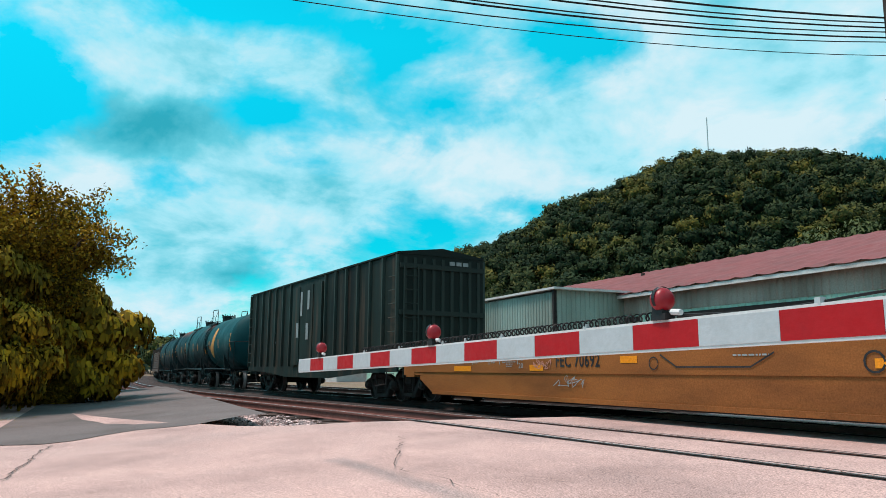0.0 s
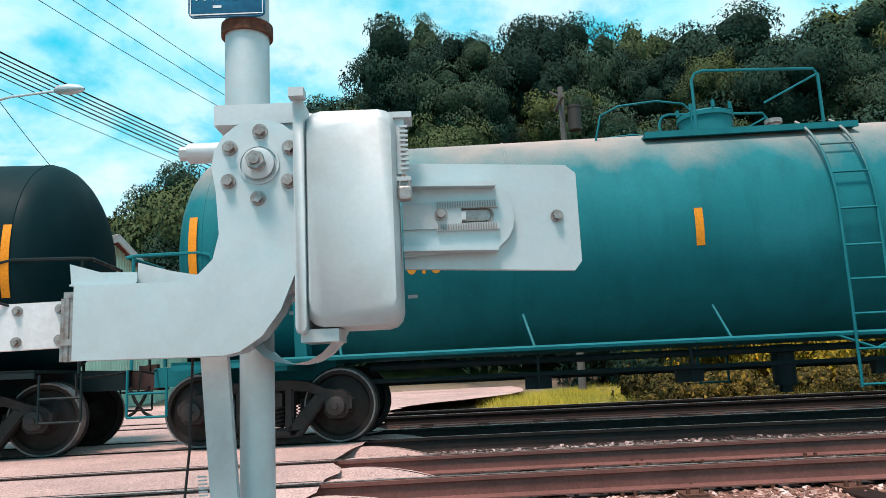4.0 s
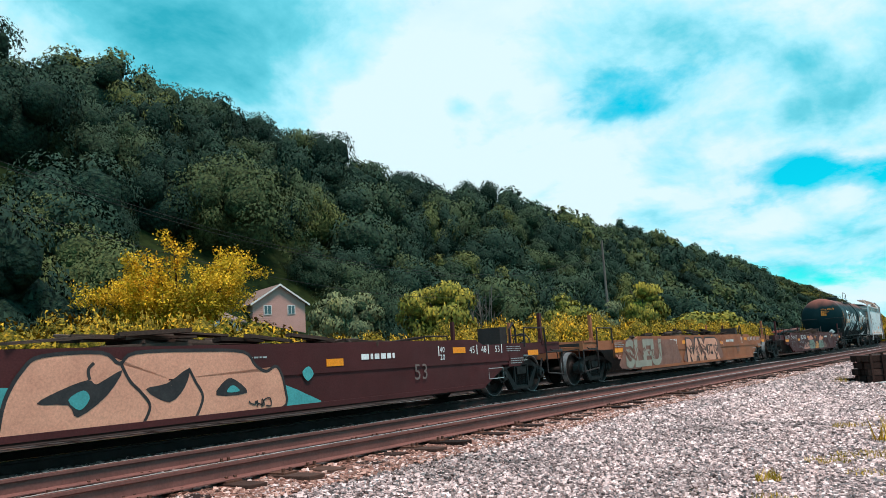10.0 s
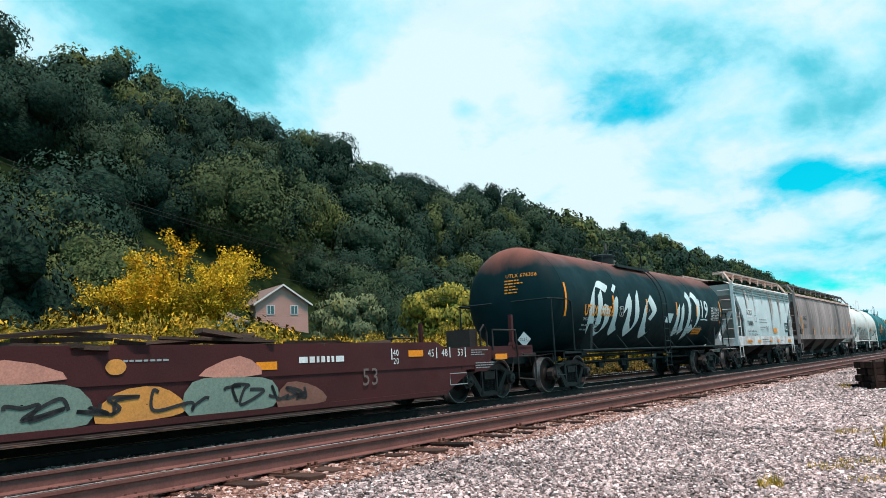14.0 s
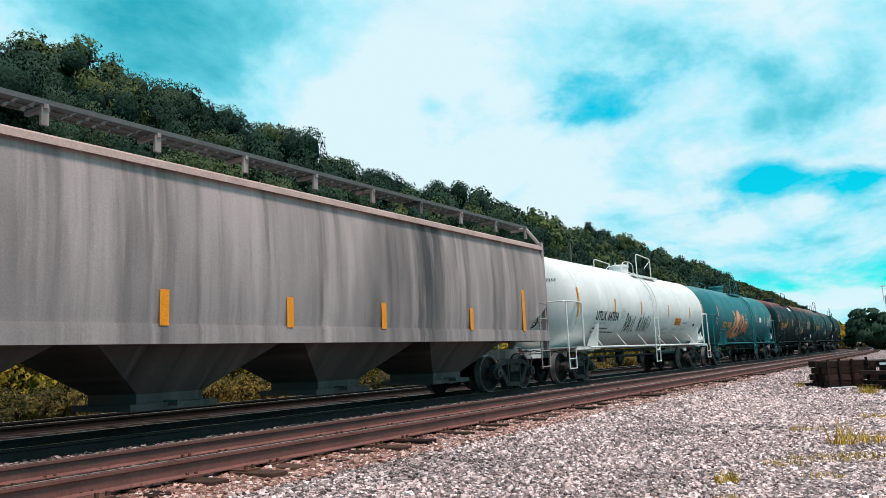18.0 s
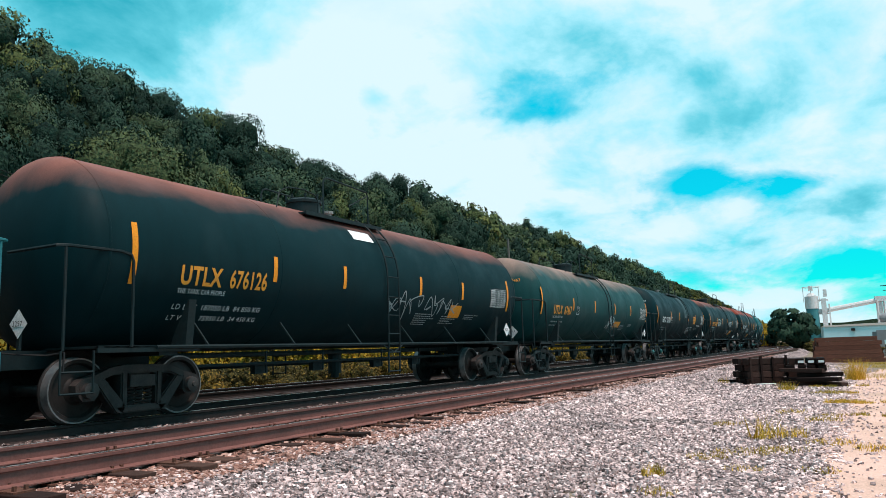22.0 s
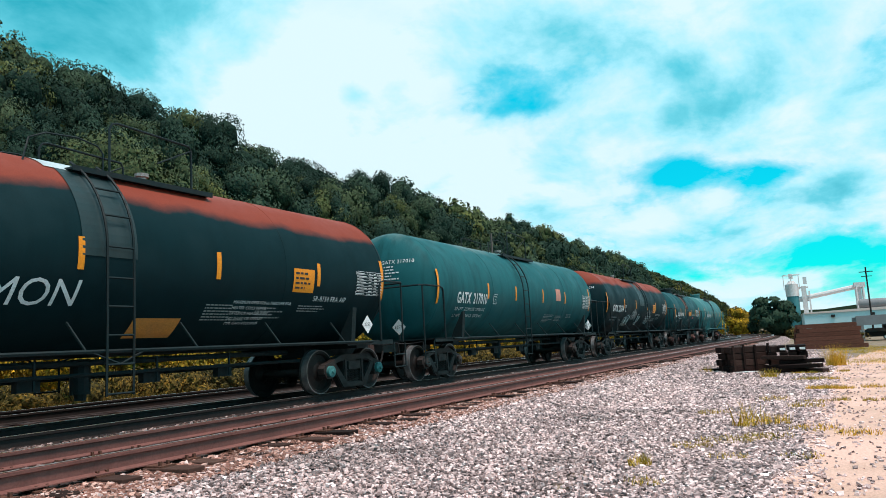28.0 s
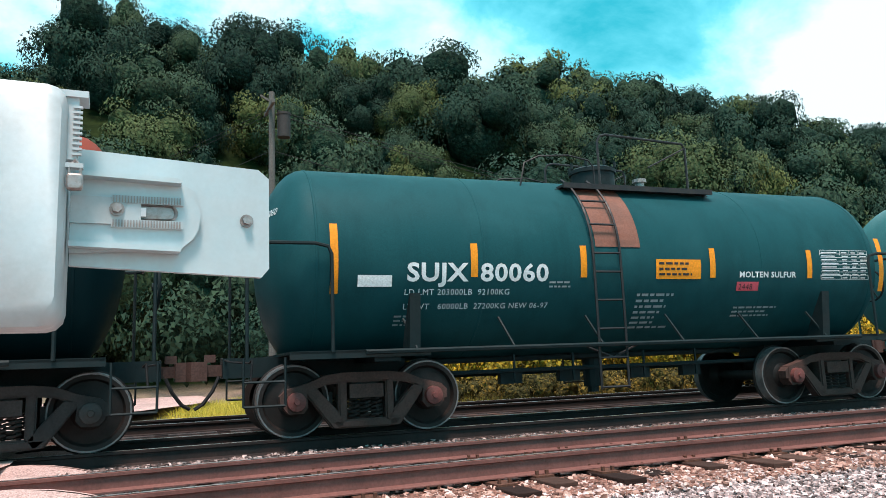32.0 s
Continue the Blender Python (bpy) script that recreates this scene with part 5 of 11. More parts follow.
    if placard:
        for x, f in ((half - placard_in, 0), (-half, 1))[placard_from:]:
            if f:
                diamond(lambda u, w, more=0.0: Vector((-half - 0.16 - more, -0.65 - u, w)), 0, 1.38, 0.20, placard[0], M[placard[1]], car, M["black_text"])
                part("placard_bracket", Geo().box(-half - 0.14, -0.65, 1.26, 0.03, 0.06, 0.46), fit, car)
            else:
                diamond(lambda u, w, more=0.0, x=x: Vector((u + x, -1.475 - more, w)), 0, 1.40, 0.20, placard[0], M[placard[1]], car, M["black_text"])
    for make in tags:
        make(put, tank)
    CARS.append((car, L, R))
    return car


def hash_of(text):
    return sum((i + 1) * ord(c) for i, c in enumerate(text)) % 9973


# ---- well cars ----
def well_side_geo(side, L, tall=1.17):
    """One side of the well: its sheet with sloped ends."""
    h = L / 2
    return Geo().prism([(-h + 1.55, 0.62), (-h + 2.3, 0.27), (h - 2.3, 0.27), (h - 1.55, 0.62), (h - 1.55, 0.95), (-h + 1.55, 0.95)], side * 1.40, side * 1.48)


def top_chord_geo(side, L, tall=1.17):
    h = L / 2
    return Geo().prism([(-h + 1.2, 0.80), (h - 1.2, 0.80), (h - 1.2, tall), (-h + 1.2, tall)], side * 1.395, side * 1.50)


def coaming_geo(side, L, tall=1.17):
    h = L / 2
    return Geo().prism([(-h + 2.2, tall), (h - 2.2, tall), (h - 2.5, tall + 0.12), (-h + 2.5, tall + 0.12)], side * 1.38, side * 1.45)


def bottom_chord_geo(side, L):
    return Geo().box(0, side * 1.46, 0.30, L - 4.7, 0.16, 0.08)


def well_end_geo(s, L):
    """Deck over one truck with its posts, sill and railing."""
    h = L / 2
    g = Geo()
    x = s * h
    g.box(x, 0, 0.92, 3.0, 0.75, 0.30)
    g.box(x - s * 0.3, 0, 1.0, 2.2, 2.85, 0.10)
    for side in (-1, 1):
        g.box(x + s * 0.1, side * 1.38, 1.06, 2.6, 0.10, 0.26)
        g.box(x - s * 1.0, side * 1.42, 0.92, 0.5, 0.16, 0.5)
        g.box(x + s * 0.9, side * 1.28, 1.18, 0.9, 0.34, 0.05)
    return g


def well_rail_geo(s, L, side):
    h = L / 2
    g = Geo()
    x = s * h
    g.tube([(x - s * 0.45, side * 1.48, 1.1), (x - s * 0.45, side * 1.48, 1.55), (x + s * 0.55, side * 1.48, 1.55), (x + s * 0.6, side * 1.48, 0.95), (x + s * 1.45, side * 1.46, 0.95), (x + s * 1.45, side * 1.46, 0.35)], 0.022, 6)
    g.tube([(x + s * 0.6, side * 1.48, 0.95), (x + s * 0.6, side * 1.48, 0.45), (x + s * 1.45, side * 1.46, 0.38)], 0.020, 6)
    return g


def guide_post_geo(s, L, side):
    g = Geo()
    x = s * (L / 2 + 0.62)
    g.box(x, side * 1.33, 1.42, 0.09, 0.08, 1.0)
    g.prism([(x - 0.2, 1.0), (x + 0.2, 1.0), (x + 0.07, 1.28), (x - 0.07, 1.28)], side * 1.29, side * 1.37)
    return g


def well_floor_geo(L):
    g = Geo()
    h = L / 2
    g.box(0, 0, 0.26, L - 4.6, 2.8, 0.06)
    for k in range(5):
        g.box(-h + 3 + (L - 6) * k / 4, 0, 0.33, 0.3, 2.8, 0.12)
    for s in (-1, 1):
        g.box(s * (h - 2.0), 0, 0.75, 0.08, 2.8, 0.9)
    return g


def add_boards(car, L, seed):
    """Broken boards heaped along the chords."""
    rnd = random.Random(seed)
    for k in range(46):
        x = rnd.uniform(-L * 0.30, L * 0.28)
        turn = Euler((rnd.uniform(-0.2, 0.2), rnd.uniform(-0.10, 0.10), rnd.uniform(-0.5, 0.5))).to_matrix()
        part("board", Geo().box(x, rnd.uniform(-1.3, -0.6), 1.24 + 0.30 * rnd.random() * (1 - abs(x) / (L * 0.36)), rnd.uniform(0.4, 1.7), rnd.uniform(0.08, 0.24), rnd.uniform(0.03, 0.07), turn), M["old_board"], car)


def well_car(L, R, paint, label, number, mark_mat="white_text", tags=(), boards=False, dark=None, posts=True, ox=0.0):
    car = thing("well_car", label, "well car", "well cars of the train")
    base = R - L
    k = round(base, 1)
    dark = dark or M["truck"]
    for s, q in ((-1, L), (1, R)):
        add_truck(car, s * base / 2, q, M["truck"], M["cap_dark"])
        d = part("end_deck", shared(("end_deck", s, k), lambda: well_end_geo(s, base)), paint, car)
        for side in (-1, 1):
            part("end_rail", shared(("well_rail", s, k, side), lambda: well_rail_geo(s, base, side), 40), dark, d)
        if posts:
            for side in (-1, 1):
                part("guide_post", shared(("guide_post", s, k, side), lambda: guide_post_geo(s, base, side)), paint, d)
        xe = s * (base / 2 + 2.06)
        c = part("coupler", shared(("coupler", s), lambda: coupler_geo(s)), M["truck_rust"], car)
        c.location = (xe, 0, 0)
        part("air_hose", shared(("air_hose", s), lambda: hose_geo(s)), M["rubber"], c)
        bw = part("brake_wheel", shared("brake_wheel", brake_wheel_geo, 40), dark, car)
        bw.location = (s * (base / 2 + 1.35), 0.5, 1.25)
        if s > 0:
            st = part("brake_stand", Geo().box(base / 2 + 1.05, 0.35, 1.38, 0.34, 0.7, 0.6).box(base / 2 + 1.05, 0.35, 1.10, 0.44, 0.8, 0.06), dark, car, "dark box of the hand brake")
            part("hose_loop", Geo().tube([(base / 2 + 1.2, -0.1, 1.1), (base / 2 + 1.2, -0.1, 1.62), (base / 2 + 1.35, -0.12, 1.78), (base / 2 + 1.5, -0.1, 1.62), (base / 2 + 1.5, -0.1, 1.1)], 0.03, 6), M["rubber"], st)
        for side in (-1, 1):
            part("grab_iron", shared(("well_grab", s, k, side), lambda: Geo().tube([(s * (base / 2 + 0.75), side * 1.50, 1.02), (s * (base / 2 + 0.75), side * 1.56, 0.98), (s * (base / 2 + 1.30), side * 1.56, 0.98), (s * (base / 2 + 1.30), side * 1.50, 1.02)], 0.016, 5)), dark, d)
            part("jack_pad", shared(("jack_pad", s, k, side), lambda: Geo().box(s * (base / 2 - 1.15), side * 1.45, 0.95, 1.15, 0.07, 0.46)), paint, d)
    for side in (-1, 1):
        sd = part("well_side", shared(("well_side", side, k), lambda: well_side_geo(side, base)), paint, car)
        part("top_chord", shared(("top_chord", side, k), lambda: top_chord_geo(side, base)), paint, sd)
        part("coaming", shared(("coaming", side, k), lambda: coaming_geo(side, base)), paint, sd)
        part("bottom_chord", shared(("bottom_chord", side, k), lambda: bottom_chord_geo(side, base)), paint, sd)
    part("well_floor", shared(("well_floor", k), lambda: well_floor_geo(base)), dark, car)
    if boards:
        add_boards(car, base, hash_of(number))
    put = on_side(-1.50)
    h = base / 2
    letters("FEC " + number, 0.345, lambda a, b: put(-4.45 + ox + a, 0.93 + b), M[mark_mat], car, wide=0.80, bold=0.006)
    for x, w, z in ((-8.47, 0.8, 0.83), (-5.32, 0.47, 0.85), (-2.6, 0.42, 0.99), (1.9, 0.4, 0.90), (5.5, 0.45, 1.02), (8.55, 0.5, 0.90)):
        if abs(x + w / 2 + ox) < h + 0.6:
            part("reflector", panel_geo(put, x + ox, z, w, 0.12), M["orange"], car, "orange reflective strip")
    ink = M["dim_text" if mark_mat == "black_text" else "white_text"]
    for x, txt, left in ((-7.61, "53", 1), (-6.9, "48", 1), (-6.46, "45", 1), (6.1, "45", 0), (6.55, "48", 0), (7.1, "53", 0)):
        part("tick", panel_geo(put, x + ox + (0 if left else 0.27), 0.98, 0.03, 0.20), ink, car)
        letters(txt, 0.20, lambda a, b, x=x: put(x + ox + (0.05 if left else 0.0) + a, 1.01 + b), ink, car)
    for x in (-5.72, 5.05):
        part("tick", panel_geo(put, x + ox - 0.05, 0.98, 0.03, 0.20), ink, car)
        letters("40", 0.16, lambda a, b: put(x + ox + a, 1.05 + b), ink, car)
        letters("20", 0.16, lambda a, b: put(x + ox + a, 0.90 + b), ink, car)
    for i, (x, w, z, hg, rows) in enumerate(((-8.45, 0.75, 0.98, 0.15, 3), (-6.2, 0.4, 0.92, 0.18, 4), (7.75, 0.8, 0.72, 0.15, 3), (-0.2, 0.9, 1.06, 0.06, 1), (7.6, 0.7, 1.0, 0.14, 3))):
        part("small_print", bars_geo(put, x + ox, z, w, hg, rows, hash_of(number) + i), M["dim_text"], car)
    part("emblem", bars_geo(put, 2.75 + ox, 0.97, 1.1, 0.12, 1, hash_of(number) + 4, 0.8), ink, car, "road name reduced to bars")
    letters("53", 0.42, lambda a, b: put(4.2 + ox + a, 0.56 + b), M["faint_text"] if mark_mat != "black_text" else M["black_text"], car)
    part("plate_outline", stroke_geo(put, [(6.8 + ox, 0.44), (7.4 + ox, 0.44), (7.4 + ox, 0.66), (6.8 + ox, 0.66), (6.8 + ox, 0.44)], 0.018), M["dim_text"], car)
    for make in tags:
        make(on_side(-1.503), car)
    CARS.append((car, L, R))
    return car


# ---- covered hoppers ----
END = 1.22         # the hopper's corner posts stand this far outside its truck centres


def hopper_side_geo(base, sill, top, cut):
    """Bulged side sheets and roof; the lower corners over the trucks are cut away."""
    h = base / 2
    g = Geo()
    prof = [(1.46, sill), (1.53, sill + 0.5), (1.55, (sill + top) / 2), (1.50, top - 0.5), (1.42, top - 0.16), (1.10, top + 0.02), (0.5, top + 0.10), (0.0, top + 0.12)]
    prof = prof + [(-y, z) for y, z in prof[-2::-1]]
    half = [h + END, h + 0.9, h + 0.45, h + 0.08, h + 0.02] + list(np.linspace(h - 0.25, 0.4, 6))
    rows = []
    for x in [-v for v in half] + half[::-1]:
        d = (abs(x) - h - 0.02) / (END - 0.02)
        low = sill if d <= 0 else sill + (top - sill) * (cut[0] + cut[1] * d)
        rows.append([(x, y, max(z, low + (z - sill) * 0.02)) for y, z in prof])
    return g.sheet(rows)


def slope_sheet_geo(s, base, sill, top):
    """Steep end sheet of the bin with the upright end wall above it, seen past the corner post."""
    h = base / 2
    rows = [[(s * x, y, z) for y in (-1.43, 0, 1.43)] for x, z in ((h - 1.5, sill - 0.1), (h - 0.5, sill + 0.35), (h + END - 0.35, sill + (top - sill) * 0.70), (h + END - 0.05, sill + (top - sill) * 0.78), (h + END - 0.02, top - 0.12))]
    return Geo().sheet(rows)


def hopper_bay_geo(x, w, sill):
    g = Geo()
    pts = []
    for z, a, b in ((sill + 0.1, w / 2, 1.42), (0.55, w * 0.16, 0.62), (0.38, w * 0.16, 0.62)):
        pts.append([(x - a, -b, z), (x + a, -b, z), (x + a, b, z), (x - a, b, z), (x - a, -b, z)])
    g.sheet(pts)
    g.box(x, 0, 0.36, w * 0.42, 1.5, 0.10)
    g.cyl((x - 0.1, -0.95, 0.40), (x - 0.1, 0.95, 0.40), 0.04, 8)
    return g


def hopper_sill_geo(base, z0, z1):
    g = Geo()
    L = base + 2 * END
    for side in (-1, 1):
        g.box(0, side * 1.5, (z0 + z1) / 2, L, 0.09, z1 - z0)
        g.box(0, side * 1.46, z1 + 0.02, L, 0.14, 0.05)
    for s in (-1, 1):
        g.box(s * (base / 2 + 0.5), 0, 0.92, 2.5, 0.6, 0.28)
        g.box(s * (base / 2 + END), 0, (z0 + z1) / 2, 0.12, 2.95, z1 - z0)
        for side in (-1, 1):
            g.prism([(side * 0.35, 1.05), (side * 0.55, 1.05), (side * 1.3, 2.5), (side * 1.15, 2.5)], s * (base / 2 + 1.0) - 0.05, s * (base / 2 + 1.0) + 0.05, "x")
    return g


def corner_post_geo(base, top, s, side):
    h = base / 2
    g = Geo().box(s * (h + END), side * 1.44, (1.0 + top) / 2, 0.14, 0.12, top - 1.0)
    return g.tube([(s * (h + END), side * 1.45, top - 0.1), (s * (h + END - 0.16), side * 1.12, top + 0.40), (s * (h + END - 0.2), side * 0.9, top + 0.42)], 0.05, 6)


def hopper_ladder_geo(s, base, top, side):
    g = Geo()
    x = s * (base / 2 + END - 0.24)
    for dx in (-0.24, 0.24):
        g.tube([(x + dx, side * 1.52, 0.5), (x + dx, side * 1.52, 2.45)], 0.022, 5)
    for k in range(5):
        g.tube([(x - 0.24, side * 1.53, 0.55 + 0.42 * k), (x + 0.24, side * 1.53, 0.55 + 0.42 * k)], 0.016, 5)
    return g


def end_rung_geo(s, base, z):
    x = s * (base / 2 + END + 0.06)
    return Geo().tube([(x, -1.35, z), (x, -0.85, z)], 0.016, 5)


def roof_walk_geo(base, z, side):
    """Meshed running board along one roof edge: two edge bars and close cross bars."""
    g = Geo()
    L, y = base + 2.2, side * 0.90
    for u in (-0.22, 0.0, 0.22):
        g.box(0, y + u, z + 0.01, L, 0.035, 0.07)
    n = int(L / 0.11)
    for k in range(n):
        g.box(-L / 2 + L * (k + 0.5) / n, y, z + 0.01, 0.035, 0.42, 0.03)
    for k in range(int(L / 0.25)):
        g.box(-L / 2 + 0.25 * k + 0.1, y, z - 0.005, 0.16, 0.42, 0.008)
    return g


def walk_post_geo(x, z, side):
    return Geo().box(x, side * 1.10, z - 0.13, 0.10, 0.05, 0.34).box(x, side * 0.9, z - 0.05, 0.06, 0.5, 0.06)


def hatches_geo(base, z):
    g = Geo()
    g.box(0, 0, z + 0.06, base + 1.4, 0.62, 0.10)
    for k in range(8):
        g.box(-base / 2 + base * k / 7, 0, z + 0.13, 0.05, 0.7, 0.06)
    return g


def hopper_car(L, R, paint, label, mark, number, sill=1.05, top=3.85, bays=2, bay_mat=None, sill_mat=None, text="black_text", tags=(), posts=9, stripes=(), slope=None, sill_tall=0.16, walk_mat=None, mark_x=0.4, print_lines=(), cut=(0.36, 0.42), eave=None):
    car = thing("hopper_car", label, "hopper car", "hopper cars of the train")
    base = R - L
    body = part("body", hopper_side_geo(base, sill, top, cut), paint, car, smooth=35)
    for side in (-1, 1):
        part("eave_rail", Geo().prism([(side * 1.40, top - 0.20), (side * 1.52, top - 0.22), (side * 1.50, top - 0.12), (side * 1.38, top - 0.06)], -base / 2 - END, base / 2 + END, "x"), eave or paint, body)
    for s in (-1, 1):
        part("slope_sheet", slope_sheet_geo(s, base, sill, top), slope or paint, car)
    part("side_sill", hopper_sill_geo(base, sill - 0.05, sill + sill_tall), sill_mat or paint, car)
    for i in range(bays):
        w = (base - 1.2) / bays
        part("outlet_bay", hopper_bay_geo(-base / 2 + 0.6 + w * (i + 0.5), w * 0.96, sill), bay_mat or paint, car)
    for s, q in ((-1, L), (1, R)):
        add_truck(car, s * base / 2, q, M["truck"], M["cap_dark"])
        xe = s * (base / 2 + 2.06)
        c = part("coupler", shared(("coupler", s), lambda: coupler_geo(s)), M["truck_rust"], car)
        c.location = (xe, 0, 0)
        part("air_hose", shared(("air_hose", s), lambda: hose_geo(s)), M["rubber"], c)
        for side in (-1, 1):
            part("corner_post", corner_post_geo(base, top, s, side), paint, car)
            part("ladder", hopper_ladder_geo(s, base, top, side), sill_mat or paint, car, smooth=40)
        for z in np.arange(0.9, top - 0.2, 0.42):
            part("end_rung", end_rung_geo(s, base, z), sill_mat or paint, car)
    for side in (-1, 1):
        rw = part("roof_walk", roof_walk_geo(base, top + 0.44, side), walk_mat or M["mesh_steel"], car, "dark meshed roof walk on posts")
        for k in range(posts):
            part("post", walk_post_geo(-base / 2 - 1.05 + (base + 2.1) * k / (posts - 1), top + 0.44, side), paint, rw)
    part("hatch_cover", hatches_geo(base, top + 0.06), paint, car)
    bw = part("brake_wheel", shared("brake_wheel", brake_wheel_geo, 40), M["truck"], car)
    bw.location = (base / 2 + 1.7, -0.7, 1.9)
    put = on_side(-1.545)
    x0 = -base / 2 + mark_x
    letters(mark, 0.33, lambda a, b: put(x0 + a, 2.34 + b), M[text], car, bold=0.004)
    letters(number, 0.31, lambda a, b: put(x0 + a, 1.88 + b), M[text], car, bold=0.004)
    for k, line in enumerate(print_lines):
        letters(line, 0.135, lambda a, b: put(x0 + a, 1.60 - 0.17 * k + b), M[text], car, wide=0.95)
    for x in stripes:
        part("reflector", panel_geo(put, x, sill + 0.20, 0.15, 1.05 if abs(x) > base / 2 - 0.6 else 0.50), M["orange"], car, "orange reflective strip")
    end = lambda a, b, more=0.0: Vector((-base / 2 - END - 0.01 - more, -a, b))
    letters(mark, 0.19, lambda a, b: end(-0.05 + a, top - 0.42 + b), M[text], car)
    letters(number, 0.19, lambda a, b: end(-0.05 + a, top - 0.64 + b), M[text], car)
    for make in tags:
        make(put, car)
    CARS.append((car, L, R))
    return car


# ---- boxcar, gondola ----
def box_car(L, R, paint, label):
    car = thing("box_car", label, "boxcar", "")
    base = R - L
    h, top = base / 2 + 1.85, 4.25
    body = part("body", Geo().box(0, 0, (1.0 + top) / 2, 2 * h, 2.86, top - 1.0), paint, car)
    part("roof", Geo().prism([(-1.48, top), (1.48, top), (1.48, top + 0.05), (0.0, top + 0.24), (-1.48, top + 0.05)], -h - 0.02, h + 0.02, "x"), paint, car)
    part("side_sill", Geo().prism([(-h, 1.0), (h, 1.0), (h, 0.86), (h - 2.6, 0.80), (2.2, 0.62), (-2.2, 0.62), (-h + 2.6, 0.80), (-h, 0.86)], -1.46, -1.40), paint, car)
    for side in (-1, 1):
        n = 17
        for k in range(n):
            x = -h + 0.05 + (2 * h - 0.1) * k / (n - 1)
            if abs(x) < 1.7:
                continue
            part("rib", shared("box_rib", lambda: Geo().box(0, 0, 0, 0.07, 0.09, top - 1.05)), PT["box_rib"], body).location = (x, side * 1.47, (1.0 + top) / 2)
        part("door", Geo().box(0.1, side * 1.50, 2.55, 3.1, 0.07, 2.95).box(-0.6, side * 1.545, 2.55, 0.08, 0.04, 2.9).box(0.8, side * 1.545, 2.55, 0.08, 0.04, 2.9), paint, car)
    for s in (-1, 1):
        for y in np.linspace(-1.25, 1.25, 9):
            part("end_post", Geo().box(s * (h + 0.02), y, 2.6, 0.05, 0.10, 3.1), PT["box_rib"], body)
        for z in (1.15, 2.55, 3.9):
            part("end_beam", Geo().box(s * (h + 0.03), 0, z, 0.08, 2.84, 0.14), PT["box_rib"], body)
        lg = Geo()
        for y in (-1.32, -0.86):
            lg.tube([(s * (h + 0.12), y, 0.7), (s * (h + 0.12), y, 3.9)], 0.02, 5)
        for z in np.arange(0.8, 3.9, 0.4):
            lg.tube([(s * (h + 0.12), -1.32, z), (s * (h + 0.12), -0.86, z)], 0.016, 5)
            lg.tube([(s * (h - 0.1), -1.50, z), (s * (h - 0.55), -1.50, z)], 0.016, 5)
        part("ladder", lg, PT["box_rib"], car)
        xe = s * (base / 2 + 2.06)
        part("draft_sill", Geo().box(s * (h - 0.3), 0, 0.9, 1.6, 0.5, 0.3), M["truck"], car)
        c = part("coupler", shared(("coupler", s), lambda: coupler_geo(s)), M["truck_rust"], car)
        c.location = (xe, 0, 0)
    add_truck(car, -base / 2, L, M["truck"], M["cap_dark"])
    add_truck(car, base / 2, R, M["truck"], M["cap_dark"])
    put = on_side(-1.545)
    for x, w, wd, hg in ((-0.9, 2.1, 0.28, 0.55), (-0.5, 2.9, 0.2, 0.9), (0.15, 2.0, 0.26, 0.6), (0.25, 3.1, 0.22, 0.7)):
        part("paint_patch", panel_geo(put, x, w, wd, hg), M["dim_text"], car, "pale patch of old primer")
    part("small_print", bars_geo(on_side(-1.45), -h + 3.6, 1.7, 0.3, 1.0, 5, 12), M["dim_text"], car)
    part("small_print", bars_geo(lambda a, b, more=0.0: Vector((h + 0.08, a, b)), 0.2, 3.98, 1.1, 0.14, 1, 14, 0.8), M["dim_text"], car)
    CARS.append((car, L, R))
    return car


def gondola(L, R, paint, label, tall, wood):
    """Bulkhead flat: floor, stakes, boarded bulkheads."""
    car = thing("bulkhead_flatcar", label, "flatcar", "")
    base = R - L
    h = base / 2 + 1.7
    part("deck", Geo().box(0, 0, 1.05, 2 * h, 2.9, 0.24).box(0, 0, 0.8, 2 * h - 1, 0.5, 0.3), paint, car)
    for s in (-1, 1):
        part("bulkhead", Geo().box(s * (h - 0.15), 0, 1.2 + tall / 2, 0.25, 2.9, tall), wood, car)
        c = part("coupler", shared(("coupler", s), lambda: coupler_geo(s)), M["truck_rust"], car)
        c.location = (s * (base / 2 + 2.06), 0, 0)
    n = 9
    for k in range(n):
        part("board_row", Geo().box(0, -1.30, 1.3 + tall * 0.8 * k / n, 2 * h - 0.8, 0.12, tall * 0.8 / n * 0.8).box(0, 1.30, 1.3 + tall * 0.8 * k / n, 2 * h - 0.8, 0.12, tall * 0.8 / n * 0.8), wood, car)
    add_truck(car, -base / 2, L, M["truck"], M["cap_dark"])
    add_truck(car, base / 2, R, M["truck"], M["cap_dark"])
    CARS.append((car, L, R))
    return car

# ---- the train's cars, from its head to its tail ----
PT = {}
M["taupe_spray"] = worn("taupe_spray", (0.20, 0.095, 0.07), (0.09, 0.045, 0.036), 0.5, 2, 0.6)
M["brown_spray"] = worn("brown_spray", (0.10, 0.055, 0.045), (0.05, 0.03, 0.03), 0.5, 2, 0.6)
M["pale_green"] = worn("pale_green_spray", (0.17, 0.24, 0.20), (0.09, 0.14, 0.12), 0.5, 2, 0.6)
M["salmon_fill"] = worn("salmon_fill_paint", (0.62, 0.31, 0.21), (0.42, 0.19, 0.13), 0.6, 1.5, 0.6)
M["grey_fill"] = worn("grey_green_fill_paint", (0.27, 0.27, 0.22), (0.16, 0.15, 0.125), 0.6, 1.5, 0.6)
